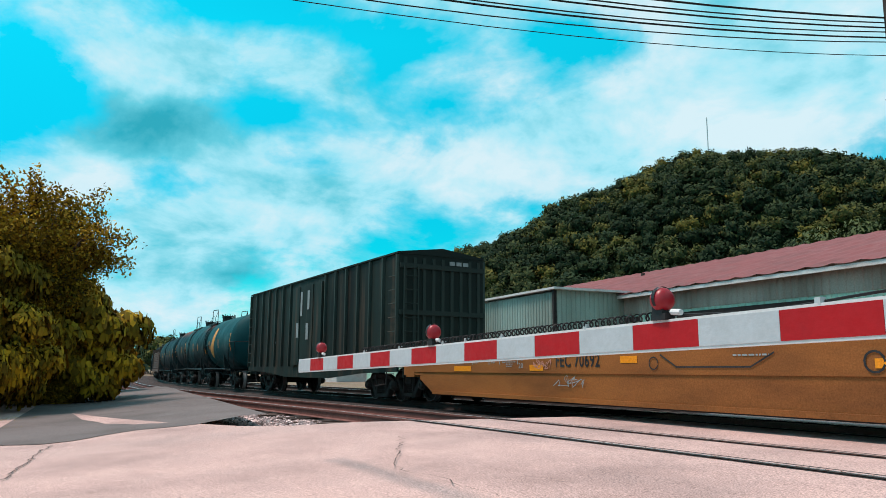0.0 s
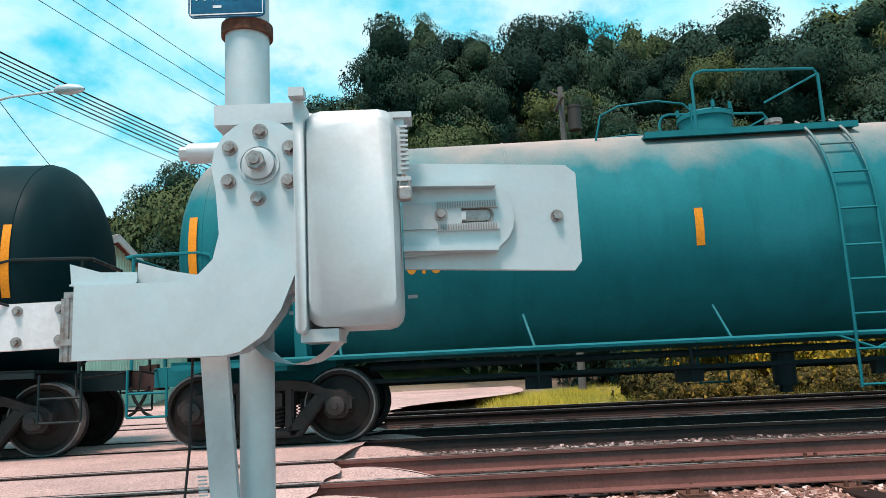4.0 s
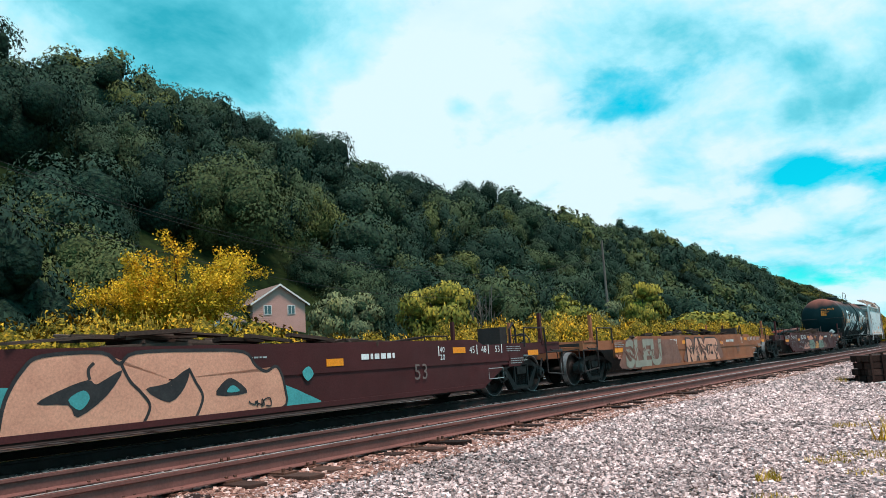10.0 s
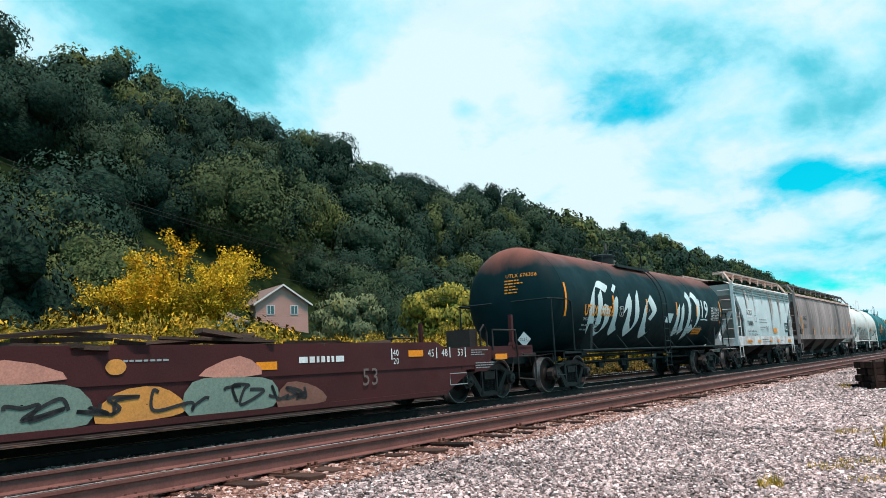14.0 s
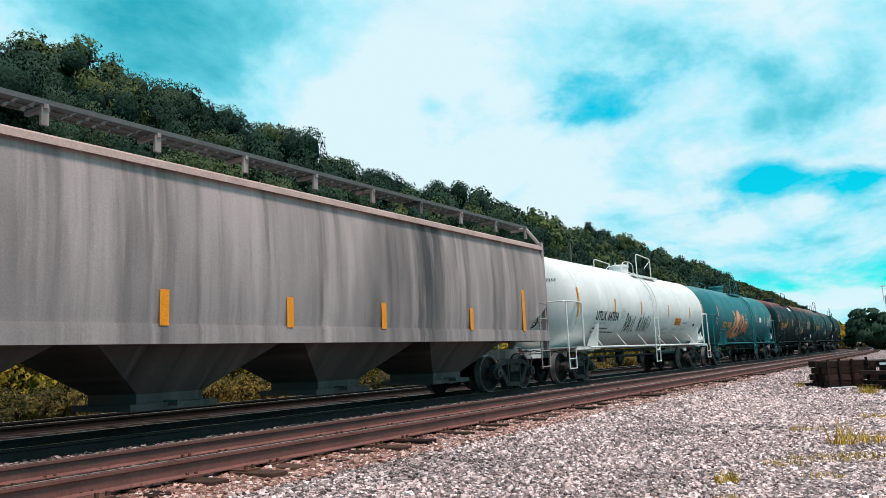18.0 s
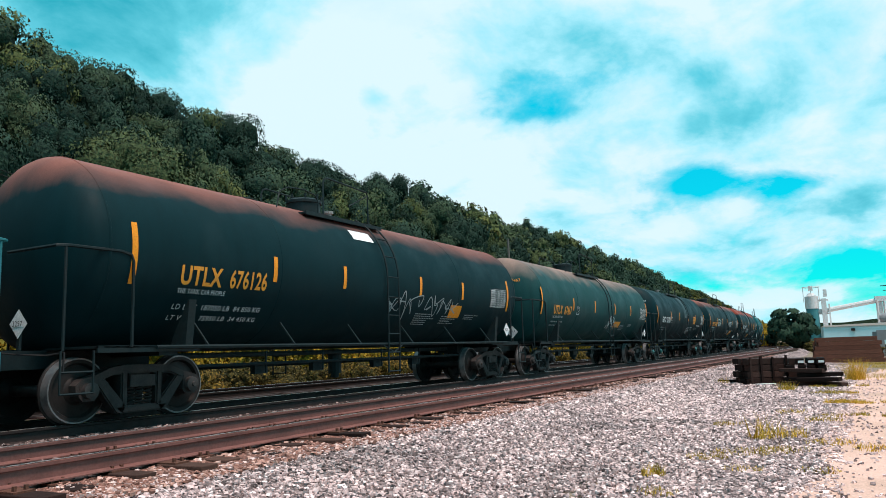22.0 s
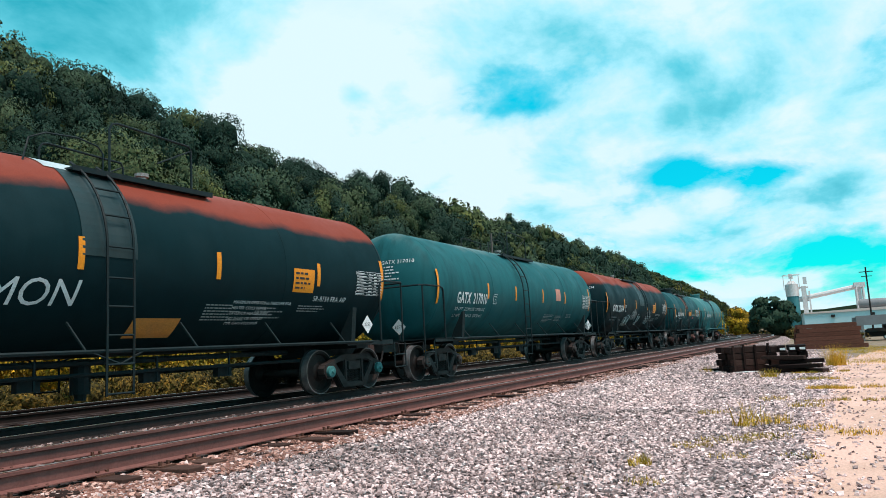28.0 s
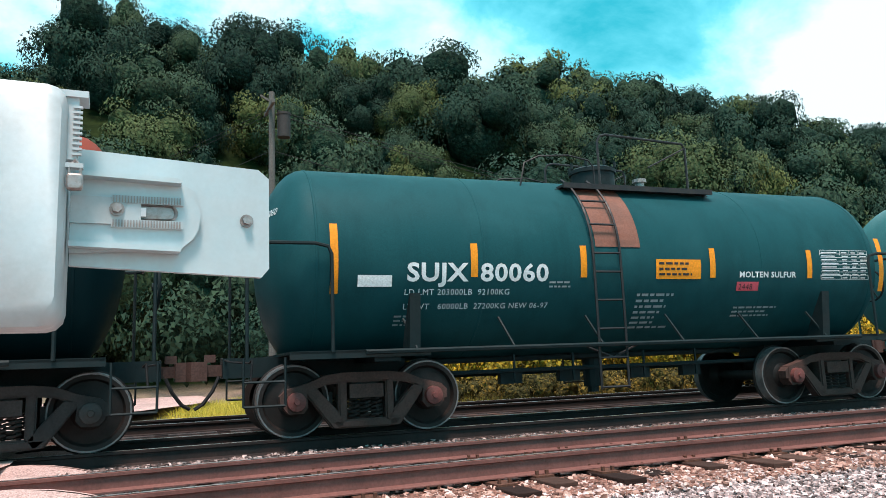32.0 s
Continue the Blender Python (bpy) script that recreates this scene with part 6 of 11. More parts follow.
M["dim_dark"] = worn("faded_black_lettering", (0.12, 0.14, 0.15), (0.25, 0.28, 0.3), 0.5, 5, 0.6)
M["rust_run"] = worn("rust_run", (0.26, 0.075, 0.035), (0.38, 0.15, 0.09), 0.7, 3, 0.75)
M["rust_wash"] = worn("pink_rust_wash", (0.56, 0.46, 0.41), (0.49, 0.58, 0.59), 1.0, 2.2, 0.6, stretch=(3, 1, 0.5))
M["emblem_dark"] = worn("dark_green_emblem", (0.012, 0.05, 0.045), (0.03, 0.09, 0.08), 0.5, 6, 0.6)
M["rib_teal"] = worn("shaded_teal_paint", (0.14, 0.24, 0.25), (0.06, 0.10, 0.10), 0.5, 3, 0.6)
M["rust_band"] = worn("rust_stain", (0.20, 0.085, 0.06), (0.06, 0.05, 0.045), 0.6, 2, 0.7)
PT["teal_pale"] = tank_paint("teal_paint_bleached", (0.012, 0.150, 0.172), (0.46, 0.33, 0.285), 3.15, 0.95)
PT["teal"] = tank_paint("teal_paint", (0.012, 0.150, 0.178), (0.42, 0.20, 0.155), 3.3, 0.8)
PT["teal_worn"] = tank_paint("worn_pale_teal_paint", (0.045, 0.155, 0.160), (0.16, 0.26, 0.26), 3.3, 0.7)
PT["teal_light"] = tank_paint("light_teal_paint", (0.026, 0.150, 0.168), (0.14, 0.30, 0.32), 3.4, 0.8)
PT["green"] = tank_paint("dark_green_paint", (0.009, 0.060, 0.068), (0.030, 0.120, 0.130), 3.5, 0.8)
PT["green_grey"] = tank_paint("grey_green_paint", (0.013, 0.095, 0.105), (0.16, 0.22, 0.21), 3.6, 0.6, 0.55, 0.5)
PT["green_pale_top"] = tank_paint("dark_green_paint_pale_crown", (0.010, 0.050, 0.051), (0.30, 0.19, 0.155), 3.2, 0.8)
PT["dark"] = tank_paint("black_green_paint", (0.0025, 0.019, 0.023), (0.02, 0.038, 0.038), 3.6, 0.8)
PT["dark_rust"] = tank_paint("black_paint_rusted_crown", (0.0025, 0.018, 0.022), (0.20, 0.042, 0.026), 3.20, 0.16, ragged=0.75, along=0.5)
PT["dark_rust_soft"] = tank_paint("black_paint_faded_crown", (0.0025, 0.019, 0.023), (0.21, 0.082, 0.064), 3.30, 0.55, ragged=1.1, along=0.5)
PT["white"] = tank_paint("white_paint", (0.65, 0.655, 0.635), (0.74, 0.72, 0.70), 3.5, 0.5, 0.42, 0.12)
PT["hopper_white"] = tank_paint("pale_blue_grey_paint", (0.50, 0.60, 0.62), (0.62, 0.46, 0.40), 3.55, 0.25, 0.5, 0.12)
PT["hopper_grey"] = soot_paint("sooty_grey_paint", (0.36, 0.30, 0.29), (0.050, 0.050, 0.051), (0.50, 0.41, 0.39))
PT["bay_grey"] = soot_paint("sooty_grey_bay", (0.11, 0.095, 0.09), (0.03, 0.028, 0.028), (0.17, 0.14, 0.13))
M["mesh_steel"] = worn("dark_mesh_steel", (0.10, 0.105, 0.105), (0.05, 0.045, 0.042), 0.5, 3, 0.6)
M["eave_pink"] = worn("pink_grey_eave", (0.42, 0.30, 0.27), (0.22, 0.15, 0.13), 0.6, 2, 0.7)
M["mesh_rust"] = worn("rusty_mesh_steel", (0.36, 0.29, 0.26), (0.16, 0.10, 0.08), 0.5, 3, 0.7)
PT["slope_white"] = soot_paint("sooty_white_slope_sheet", (0.36, 0.39, 0.38), (0.16, 0.17, 0.165), (0.45, 0.46, 0.45))
# bay steel with the shade under the car put into its base colour
PT["hopper_bay"] = worn("shaded_bay_steel", (0.022, 0.018, 0.017), (0.085, 0.07, 0.065), 0.5, 1.5, 0.8)
PT["sill_white"] = worn("white_sill_with_rust", (0.62, 0.66, 0.67), (0.32, 0.12, 0.07), 0.8, 2.2, 0.55)
PT["brown"] = worn("maroon_brown_paint", (0.066, 0.020, 0.021), (0.034, 0.013, 0.013), 0.6, 0.8, 0.6, 0, 0.1, spec=0.12)
PT["tan"] = worn("weathered_orange_brown_paint", (0.31, 0.115, 0.034), (0.12, 0.046, 0.020), 0.8, 0.6, 0.65, 0, 0.12, stretch=(0.5, 1, 1.6), spec=0.1)
PT["tan_dull"] = worn("faded_orange_brown_paint", (0.30, 0.115, 0.058), (0.13, 0.052, 0.034), 0.75, 0.7, 0.65, 0, 0.1, spec=0.12)
PT["taupe"] = worn("faded_brown_paint", (0.115, 0.062, 0.050), (0.05, 0.03, 0.026), 0.6, 0.8, 0.65, 0, 0.1, spec=0.12)
PT["box"] = soot_paint("dark_green_boxcar_paint", (0.018, 0.032, 0.028), (0.006, 0.008, 0.008), (0.10, 0.065, 0.046))
PT["box_rib"] = soot_paint("faded_rib_paint", (0.045, 0.070, 0.062), (0.014, 0.018, 0.017), (0.13, 0.085, 0.06))
PT["plank"] = worn("weathered_planks", (0.085, 0.055, 0.045), (0.035, 0.024, 0.02), 0.7, 1.2, 0.85)

# head of the train, round the bend already
q = -205.0
heads = (("dark", 12.2), ("green", 12.2), ("dark", 12.2), ("dark", 12.2), ("dark_rust", 12.2), ("green", 12.2), ("dark", 12.2))
for i, (p, base) in enumerate(heads):
    tank_car(q, q + base, PT[p], "tank car in dark grimy paint far up the train", data=False, placard=None, stripes=None, mark="")
    q += base + 4.1
gondola(q, q + 11.5, PT["taupe"], "brown bulkhead flatcar with boarded sides", 2.1, PT["plank"])
q += 15.6
tank_car(q, q + 12.2, PT["dark"], "black-green tank car in dull paint", data=False, placard=None, mark="")
q += 16.3
tank_car(q, q + 12.2, PT["dark_rust_soft"], "black tank car with a dull crown", data=False, placard=None, mark="")
tank_car(-40.1 - 13.4 - 0.0, -40.1, PT["green"], "teal tank car with an orange-red spray patch", data=False, placard=None, mark="",
         tags=(lambda put, t: part("spray", blob_geo(put, [(2.2, -0.9), (2.9, -0.2), (3.3, 0.6), (2.8, 0.9), (2.4, 0.1), (1.9, -0.3)]), M["orange_spray"], t, "orange spray patch"),))
box_car(-33.6, -22.2, PT["box"], "dark green ribbed boxcar with rusty streaks")


def tan_marks(put, car):
    part("emblem", stroke_geo(put, [(0.6 + 0.10 * math.cos(a * 0.5), 0.98 + 0.10 * math.sin(a * 0.5)) for a in range(13)], 0.02), M["black_text"], car)
    part("emblem", stroke_geo(put, [(4.3 + 0.13 * math.cos(a * 0.5), 0.98 + 0.13 * math.sin(a * 0.5)) for a in range(13)], 0.03), M["black_text"], car)
    part("panel_line", stroke_geo(put, [(0.75, 1.12), (1.1, 0.92), (2.5, 0.92), (2.9, 1.12)], 0.025), M["black_text"], car)
    part("tag", scrawl(put, -2.75, 0.86, 0.55, 0.22, 3, 0.018, 5), M["pink_spray"], car, "thin spray tag")
    part("tag", scrawl(put, -2.1, 0.52, 0.9, 0.28, 4, 0.012, 6), M["dim_text"], car, "faint spray tag")


well_car(-20.4, -1.4, PT["tan"], "weathered orange-brown empty well car", "70692", "black_text", (tan_marks,), ox=2.4)


def brown_marks(put, car):
    part("spray_cap", blob_geo(put, [(-3.5, 0.45), (-3.35, 0.66), (-2.9, 0.74), (-2.2, 0.74), (-1.8, 0.58), (-1.45, 0.38), (-2.2, 0.34), (-3.2, 0.36)]), M["green_spray"], car, "green sprayed shape")
    part("spray_wave", stroke_geo(lambda a, b: put(a, b, 0.006), [(-3.6 + 0.10 * k, 0.36 + 0.06 * math.sin(k * 1.1)) for k in range(24)], 0.13), M["teal_spray"], car, "curling teal waves")
    handwritten("ACHOO", -0.45, 0.76, 1.12, 0.26, "white_text", 0.026, 5)(put, car)
    part("tag", stroke_geo(put, [(-0.17 + 0.06 * k, 0.62 + 0.07 * math.sin(0.35 * k)) for k in range(10)], 0.024), M["white_text"], car, "white sprayed arc")
    letters("LD LMT  166400", 0.12, lambda a, b: put(1.49 + a, 0.86 + b), M["white_text"], car, span=0.74)
    part("tag", scrawl(put, 2.26, 0.69, 1.2, 0.27, 6, 0.02, 6), M["white_text"], car, "looping white spray tag")


well_car(2.7, 21.7, PT["brown"], "maroon-brown empty well car with spray paint", "72310", tags=(brown_marks,), ox=1.3)
tank_car(25.8, 39.05, PT["dark"], "black tank car with yellow lettering", mark="UTLX", number="212912", mark_mat="yellow_text", placard=("1987", "placard_red"))
tank_car(42.85, 56.35, PT["teal_pale"], "teal tank car with a bleached pink crown", placard=("1987", "placard_red"), mark="UTLX", number="205618", mark_mat="yellow_text")
tank_car(60.25, 73.2, PT["green"], "dark green tank car with white lettering", placard=("1987", "placard_red"), mark="TILX", number="199982")


def puck_tags(put, t):
    fan = lambda a, b, more=0.0: put(2.62 + 0.42 * (1 - b) + (a - 1.82) * (0.98 + 0.02 * b), -1.14 + 0.97 * b + 0.06 * math.sin(a * 1.7), more)
    letters("PUCK", 1.42, lambda a, b: fan(a, b), M["cyan_spray"], t, "spray_edge", 0, 1, 0.17, span=3.74)
    letters("PUCK", 1.42, lambda a, b: fan(a, b, 0.006), M["bright_spray"], t, "spray_letters", 0, 1, 0.125, span=3.64)
    part("overspray", speckle_geo(put, 0.2, -0.75, 4.6, 0.75, 15), M["teal_spray"], t, "specks of pale overspray")
    part("tag", scrawl(put, -3.5, -1.15, 3.1, 0.80, 8, 0.028, 8), M["pale_spray"], t, "looping pale spray tag")
    part("tag", scrawl(put, -3.5, -0.75, 3.0, 0.40, 18, 0.022, 6), M["pale_spray"], t, "looping pale spray tag")
    part("tag", scrawl(put, 5.5, -0.55, 0.3, 0.2, 9, 0.02, 4), M["white_text"], t, "small white spray tag")


tank_car(77.2, 90.3, PT["teal"], "teal tank car with rust-bleached crown and pale spray letters", mark="UTLX", number="211321", mark_mat="yellow_text", placard=("1170", "placard_red"), caps="cap_teal", ladder_x=-0.57, strip_x=(-7.14, -4.17, -1.35, 1.47, 4.23, 7.42), table_x=6.05, mark_x=-6.22, plate_x=-3.88, tags=(puck_tags,))


def ctcx_tags(put, t):
    part("tag", scrawl(put, -3.4, -0.88, 0.95, 0.45, 10, 0.03, 5), M["pale_spray"], t, "pale spray tag")
    part("tag", scrawl(put, -1.75, -0.82, 2.0, 0.45, 11, 0.022, 6), M["pale_spray"], t, "thin pale spray tag")
    part("panel", panel_geo(put, 2.8, -0.74, 0.85, 0.28), M["orange"], t, "orange notice panel")


tank_car(94.2, 107.5, PT["green"], "dark green tank car with white lettering and spray tags", mark="CTCX", number="732258", ladder_x=0.62, bottle=True, placard_in=2.34, placard=("1987", "placard_red"), strip_x=(-7.2, -4.37, -1.72, 1.48, 4.36, 7.40), table_x=5.7, mark_x=-6.35, plate_x=-3.76, tags=(ctcx_tags,))


def piece(text, size, u, w, wide, fill, edge, ground=None, shear=0.0, fat=0.10, shade=None, inner=True):
    """Fat sprayed letters with a dark edge, on a sprayed ground."""
    def make(put, car):
        if ground:
            mat, u0, u1, top = ground
            part("mural_ground", blob_geo(put, [(u0, 0.36), (u0 + 0.15, 0.75), (u0 + 0.5, top - 0.04), ((u0 + u1) / 2, top), (u1 - 0.5, top - 0.02), (u1 - 0.1, 0.8), (u1, 0.36), ((u0 + u1) / 2, 0.32)]), M[mat], car, "sprayed ground of a mural")
        letters(text, size, lambda a, b: put(u + a, w + b, 0.004), M[edge], car, "mural_edge", shear, wide, fat)
        if shade:
            letters(text, size, lambda a, b: put(u + 0.03 + a, w + 0.02 + b, 0.008), M[shade], car, "mural_shade", shear, wide, fat * 0.8)
        letters(text, size, lambda a, b: put(u + a, w + b, 0.012), M[fill], car, "mural_letter", shear, wide, fat * 0.55)
        step = 0.62 * size * wide
        for k in range(len(text) if inner else 0):
            part("mural_line", scrawl(lambda a, b: put(a, b, 0.016), u + step * k + 0.12, w + 0.08, step * 0.72, size * 0.55, 200 + 7 * k + len(text), 0.03, 2), M[edge], car)
            part("mural_line", scrawl(lambda a, b: put(a, b, 0.014), u + step * k + 0.05, w + 0.05, step * 0.8, size * 0.6, 300 + 5 * k + len(text), 0.07, 1), M["taupe_spray"], car)
    return make


def scribbles(put, car):
    part("tag", scrawl(put, -7.2, 0.45, 1.0, 0.65, 25, 0.012, 5), M["dim_text"], car, "thin white scrawl")
    part("tag", scrawl(put, -5.3, 0.35, 1.6, 0.28, 26, 0.012, 8), M["dim_text"], car, "thin white scrawl")
    part("tag", scrawl(put, -5.0, 0.68, 1.8, 0.2, 27, 0.012, 8), M["dim_text"], car, "thin white scrawl")
    for mat, pts in (("pale_green", [(-2.1, 0.36), (-2.1, 0.82), (-1.4, 0.86), (-0.75, 0.78), (-0.65, 0.36)]), ("pink_spray", [(-3.9, 0.38), (-3.4, 0.62), (-2.5, 0.72), (-2.15, 0.4)]), ("pink_spray", [(-2.5, 0.88), (-1.6, 1.14), (-0.9, 0.9)]),
                     ("pink_spray", [(0.9, 0.86), (1.6, 1.12), (2.0, 0.84)]), ("pale_green", [(0.75, 0.34), (0.8, 0.78), (1.5, 0.82), (2.2, 0.74), (2.2, 0.36)]), ("orange_spray", [(-0.55, 0.36), (-0.3, 0.7), (0.3, 0.75), (0.7, 0.5), (0.5, 0.36)]), ("taupe_spray", [(2.3, 0.34), (2.5, 0.7), (3.1, 0.6), (3.3, 0.36)])):
        part("mural_patch", blob_geo(put, pts), M[mat], car)
    part("mural_disc", blob_geo(lambda a, b: put(a, b, 0.004), [(-0.3 + 0.14 * math.cos(a), 1.02 + 0.1 * math.sin(a)) for a in (0, 1.05, 2.1, 3.15, 4.2, 5.25)]), M["orange_spray"], car)
    for k in range(7):
        part("mural_line", scrawl(lambda a, b: put(a, b, 0.008), -3.6 + 0.95 * k, 0.40, 0.8, 0.36, 70 + k, 0.045, 2), M["black_text"], car)


def salmon_mural(put, car):
    """Fat salmon letters run together, with black counters, on teal wedges."""
    one, two, three = (lambda a, b: put(a, b, 0.004)), (lambda a, b: put(a, b, 0.008)), (lambda a, b: put(a, b, 0.012))
    part("mural_ground", blob_geo(put, [(-4.28, 0.32), (-3.95, 0.55), (-3.75, 0.80), (-3.45, 0.74), (-3.25, 0.86), (-2.9, 0.8), (-2.95, 0.32)]), M["teal_spray"], car, "teal wedge of a mural")
    part("mural_ground", blob_geo(put, [(0.7, 0.31), (0.85, 0.66), (1.15, 0.60), (1.4, 0.50), (1.76, 0.31)]), M["teal_spray"], car, "teal wedge of a mural")
    part("mural_drop", blob_geo(put, [(1.42, 0.72), (1.36, 0.84), (1.5, 0.92), (1.6, 0.80), (1.5, 0.70)]), M["teal_spray"], car, "teal drop")
    body = [(-3.13, 0.30), (-3.06, 0.72), (-2.88, 1.05), (-2.66, 1.20), (-1.95, 1.22), (-1.72, 1.08), (-1.5, 1.21), (-0.6, 1.22), (0.2, 1.18), (0.42, 0.98), (0.62, 0.88), (0.84, 0.94), (0.98, 0.62), (0.88, 0.30), (-0.4, 0.29), (-1.8, 0.30)]
    part("mural_letters", blob_geo(one, body), M["salmon_fill"], car, "salmon sprayed letters")
    part("mural_edge", stroke_geo(two, smooth_line(body + body[:1], 4), 0.045), M["black_text"], car)
    for line in (((-1.70, 1.08), (-1.58, 0.86), (-1.42, 0.70), (-1.30, 0.52), (-1.40, 0.30)), ((-0.72, 0.98), (-0.62, 0.80), (-0.50, 0.58), (-0.62, 0.30)), ((-2.1, 0.90), (-2.12, 1.02), (-2.05, 1.10))):
        part("mural_edge", stroke_geo(two, smooth_line(list(line), 5), 0.04), M["black_text"], car)
    for shape in ([(-2.72, 0.66), (-2.45, 0.80), (-2.12, 0.90), (-2.0, 0.84), (-1.68, 1.0), (-1.88, 0.70), (-2.24, 0.47), (-2.36, 0.62)], [(-1.36, 0.74), (-1.05, 0.80), (-0.72, 0.98), (-0.78, 0.74), (-1.02, 0.55)], [(-0.28, 0.59), (-0.12, 0.79), (0.04, 0.79), (0.26, 0.59)]):
        part("mural_counter", blob_geo(two, shape), M["black_text"], car)
    for shape in ([(-2.36, 0.68), (-2.18, 0.78), (-2.1, 0.68), (-2.22, 0.55)], [(-0.10, 0.62), (-0.04, 0.70), (0.04, 0.70), (0.12, 0.62)]):
        part("mural_pupil", blob_geo(three, shape), M["teal_spray"], car)
    for k, (u, w) in enumerate(((-3.68, 0.68), (-3.62, 0.54), (-3.66, 0.40))):
        part("tag", scrawl(three, u, w, 0.42 + 0.06 * k, 0.10, 81 + k, 0.022, 4), M["black_text"], car, "black spray tag")
    part("tag", scrawl(three, 0.28, 0.36, 0.42, 0.13, 85, 0.02, 4), M["black_text"], car, "black spray tag")
    part("tag", scrawl(put, -8.6, 1.10, 1.9, 0.10, 82, 0.02, 9), M["pink_spray"], car, "row of small sprayed letters")


well_car(111.5, 129.35, PT["brown"], "maroon-brown empty well car with a salmon and teal mural", "71619", tags=(salmon_mural,), boards=True)
well_car(133.5, 151.45, PT["tan_dull"], "orange-brown empty well car with long grey and tan murals", "70332", tags=(
    piece("SLEU", 1.08, -7.75, 0.40, 1.28, "grey_fill", "taupe_spray", ("taupe_spray", -8.1, -3.0, 1.16), 0.06, 0.09),
    piece("RAXER", 1.02, -2.25, 0.40, 1.20, "salmon_fill", "black_text", ("taupe_spray", -2.5, 2.0, 1.16), 0.0, 0.12),
    lambda put, car: part("tag", scrawl(put, 1.9, 0.85, 0.5, 0.22, 83, 0.02, 5), M["pink_spray"], car, "pale spray tag"),
    lambda put, car: part("tag", scrawl(put, -8.5, 0.58, 0.45, 0.22, 84, 0.02, 4), M["pink_spray"], car, "pale spray tag")), boards=True)
well_car(155.6, 173.5, PT["brown"], "maroon-brown empty well car with scribbled spray tags", "71628", tags=(scribbles,), boards=True)


def give_up(put, t):
    nib = (0.15, 0.11)
    for name, lines in (("G", (((-4.20, 0.32), (-4.80, 0.45), (-5.25, 0.0), (-5.20, -0.70), (-4.75, -1.08), (-4.28, -0.85), (-4.25, -0.35), (-4.60, -0.22)), ((-4.75, 0.2), (-4.72, -0.8)))),
                        ("i", (((-3.78, 0.02), (-3.66, -0.06), (-3.68, -0.75), (-3.45, -0.98)), ((-3.74, 0.42), (-3.60, 0.34)))),
                        ("v", (((-2.95, -0.28), (-2.74, 0.16), (-2.64, -0.1), (-2.66, -0.70), (-2.32, -1.02)), ((-2.32, -1.02), (-2.02, -0.60), (-2.06, -0.05), (-1.98, 0.32)))),
                        ("e", (((-0.96, 0.20), (-1.32, -0.08), (-1.36, -0.70), (-0.98, -1.08), (-0.62, -0.90)), ((-0.98, 0.20), (-0.58, -0.20), (-0.66, -0.42), (-0.92, -0.36)))),
                        ("u", (((1.74, 0.0), (1.70, -0.75), (1.92, -1.0), (2.22, -0.80)), ((2.18, 0.05), (2.20, -0.70), (2.42, -0.95)))),
                        ("p", (((2.74, 0.50), (2.94, 0.25), (2.90, -0.80), (3.06, -1.18)), ((3.04, 0.30), (3.45, 0.52), (3.86, 0.15), (3.86, -0.50), (3.50, -0.88), (3.10, -0.70))))):
        for line in lines:
            rows = [[put(a + nib[0] * f, b + nib[1] * f) for f in (-1, 0, 1)] for a, b in smooth_line(line, 6)]
            part("spray_stroke", Geo().sheet(rows), M["pale_spray"], t, "broad pen stroke of the letter " + name)
        part("hairline", stroke_geo(put, [(lines[0][1][0] + 0.28, lines[0][1][1] - 0.1), (lines[0][1][0] + 0.26, lines[0][1][1] - 0.75)], 0.035), M["pale_spray"], t)
    part("spray_stroke", Geo().add([put(0.49, -0.58), put(1.10, -0.58), put(1.23, -0.26), put(0.66, -0.26)], [(0, 1, 2, 3)]), M["pale_spray"], t)
    letters("'19", 0.92, lambda a, b: put(3.95 + a, -0.32 + b), M["pale_spray"], t, "spray_letters", 0.05, 1, 0.015)
    part("spray_line", stroke_geo(put, [(4.2, -0.42), (4.6, -0.40), (5.05, -0.43)], 0.05), M["pale_spray"], t)
    part("panel", panel_geo(put, 3.65, -1.02, 0.95, 0.28), M["orange"], t, "orange notice panel")
    part("panel_print", bars_geo(lambda a, b: put(a, b, 0.004), 3.7, -0.98, 0.8, 0.2, 2, 62), M["black_text"], t)


tank_car(177.55, 189.7, PT["dark_rust_soft"], "black tank car with large pale sprayed letters", mark="UTLX", number="676356", mark_mat="yellow_text", strip_x=(-6.9, -3.9, -1.30, 1.50, 3.66, 6.63), ladder_x=0.1, over=1.5, mark_x=-5.72, table_x=5.45, tags=(give_up,))


def hopper_skin(sill, top):
    """On a hopper's bulged side and over its eave on to the roof."""
    zs = [sill, sill + 0.5, (sill + top) / 2, top - 0.5, top - 0.16, top + 0.02, top + 0.10]
    ys = [1.46, 1.53, 1.55, 1.50, 1.42, 1.10, 0.5]

    def put(u, w, more=0.0):
        return Vector((u, -float(np.interp(w, zs, ys)) - 0.045 - more, w + (0.03 if w > top - 0.1 else 0)))
    return put


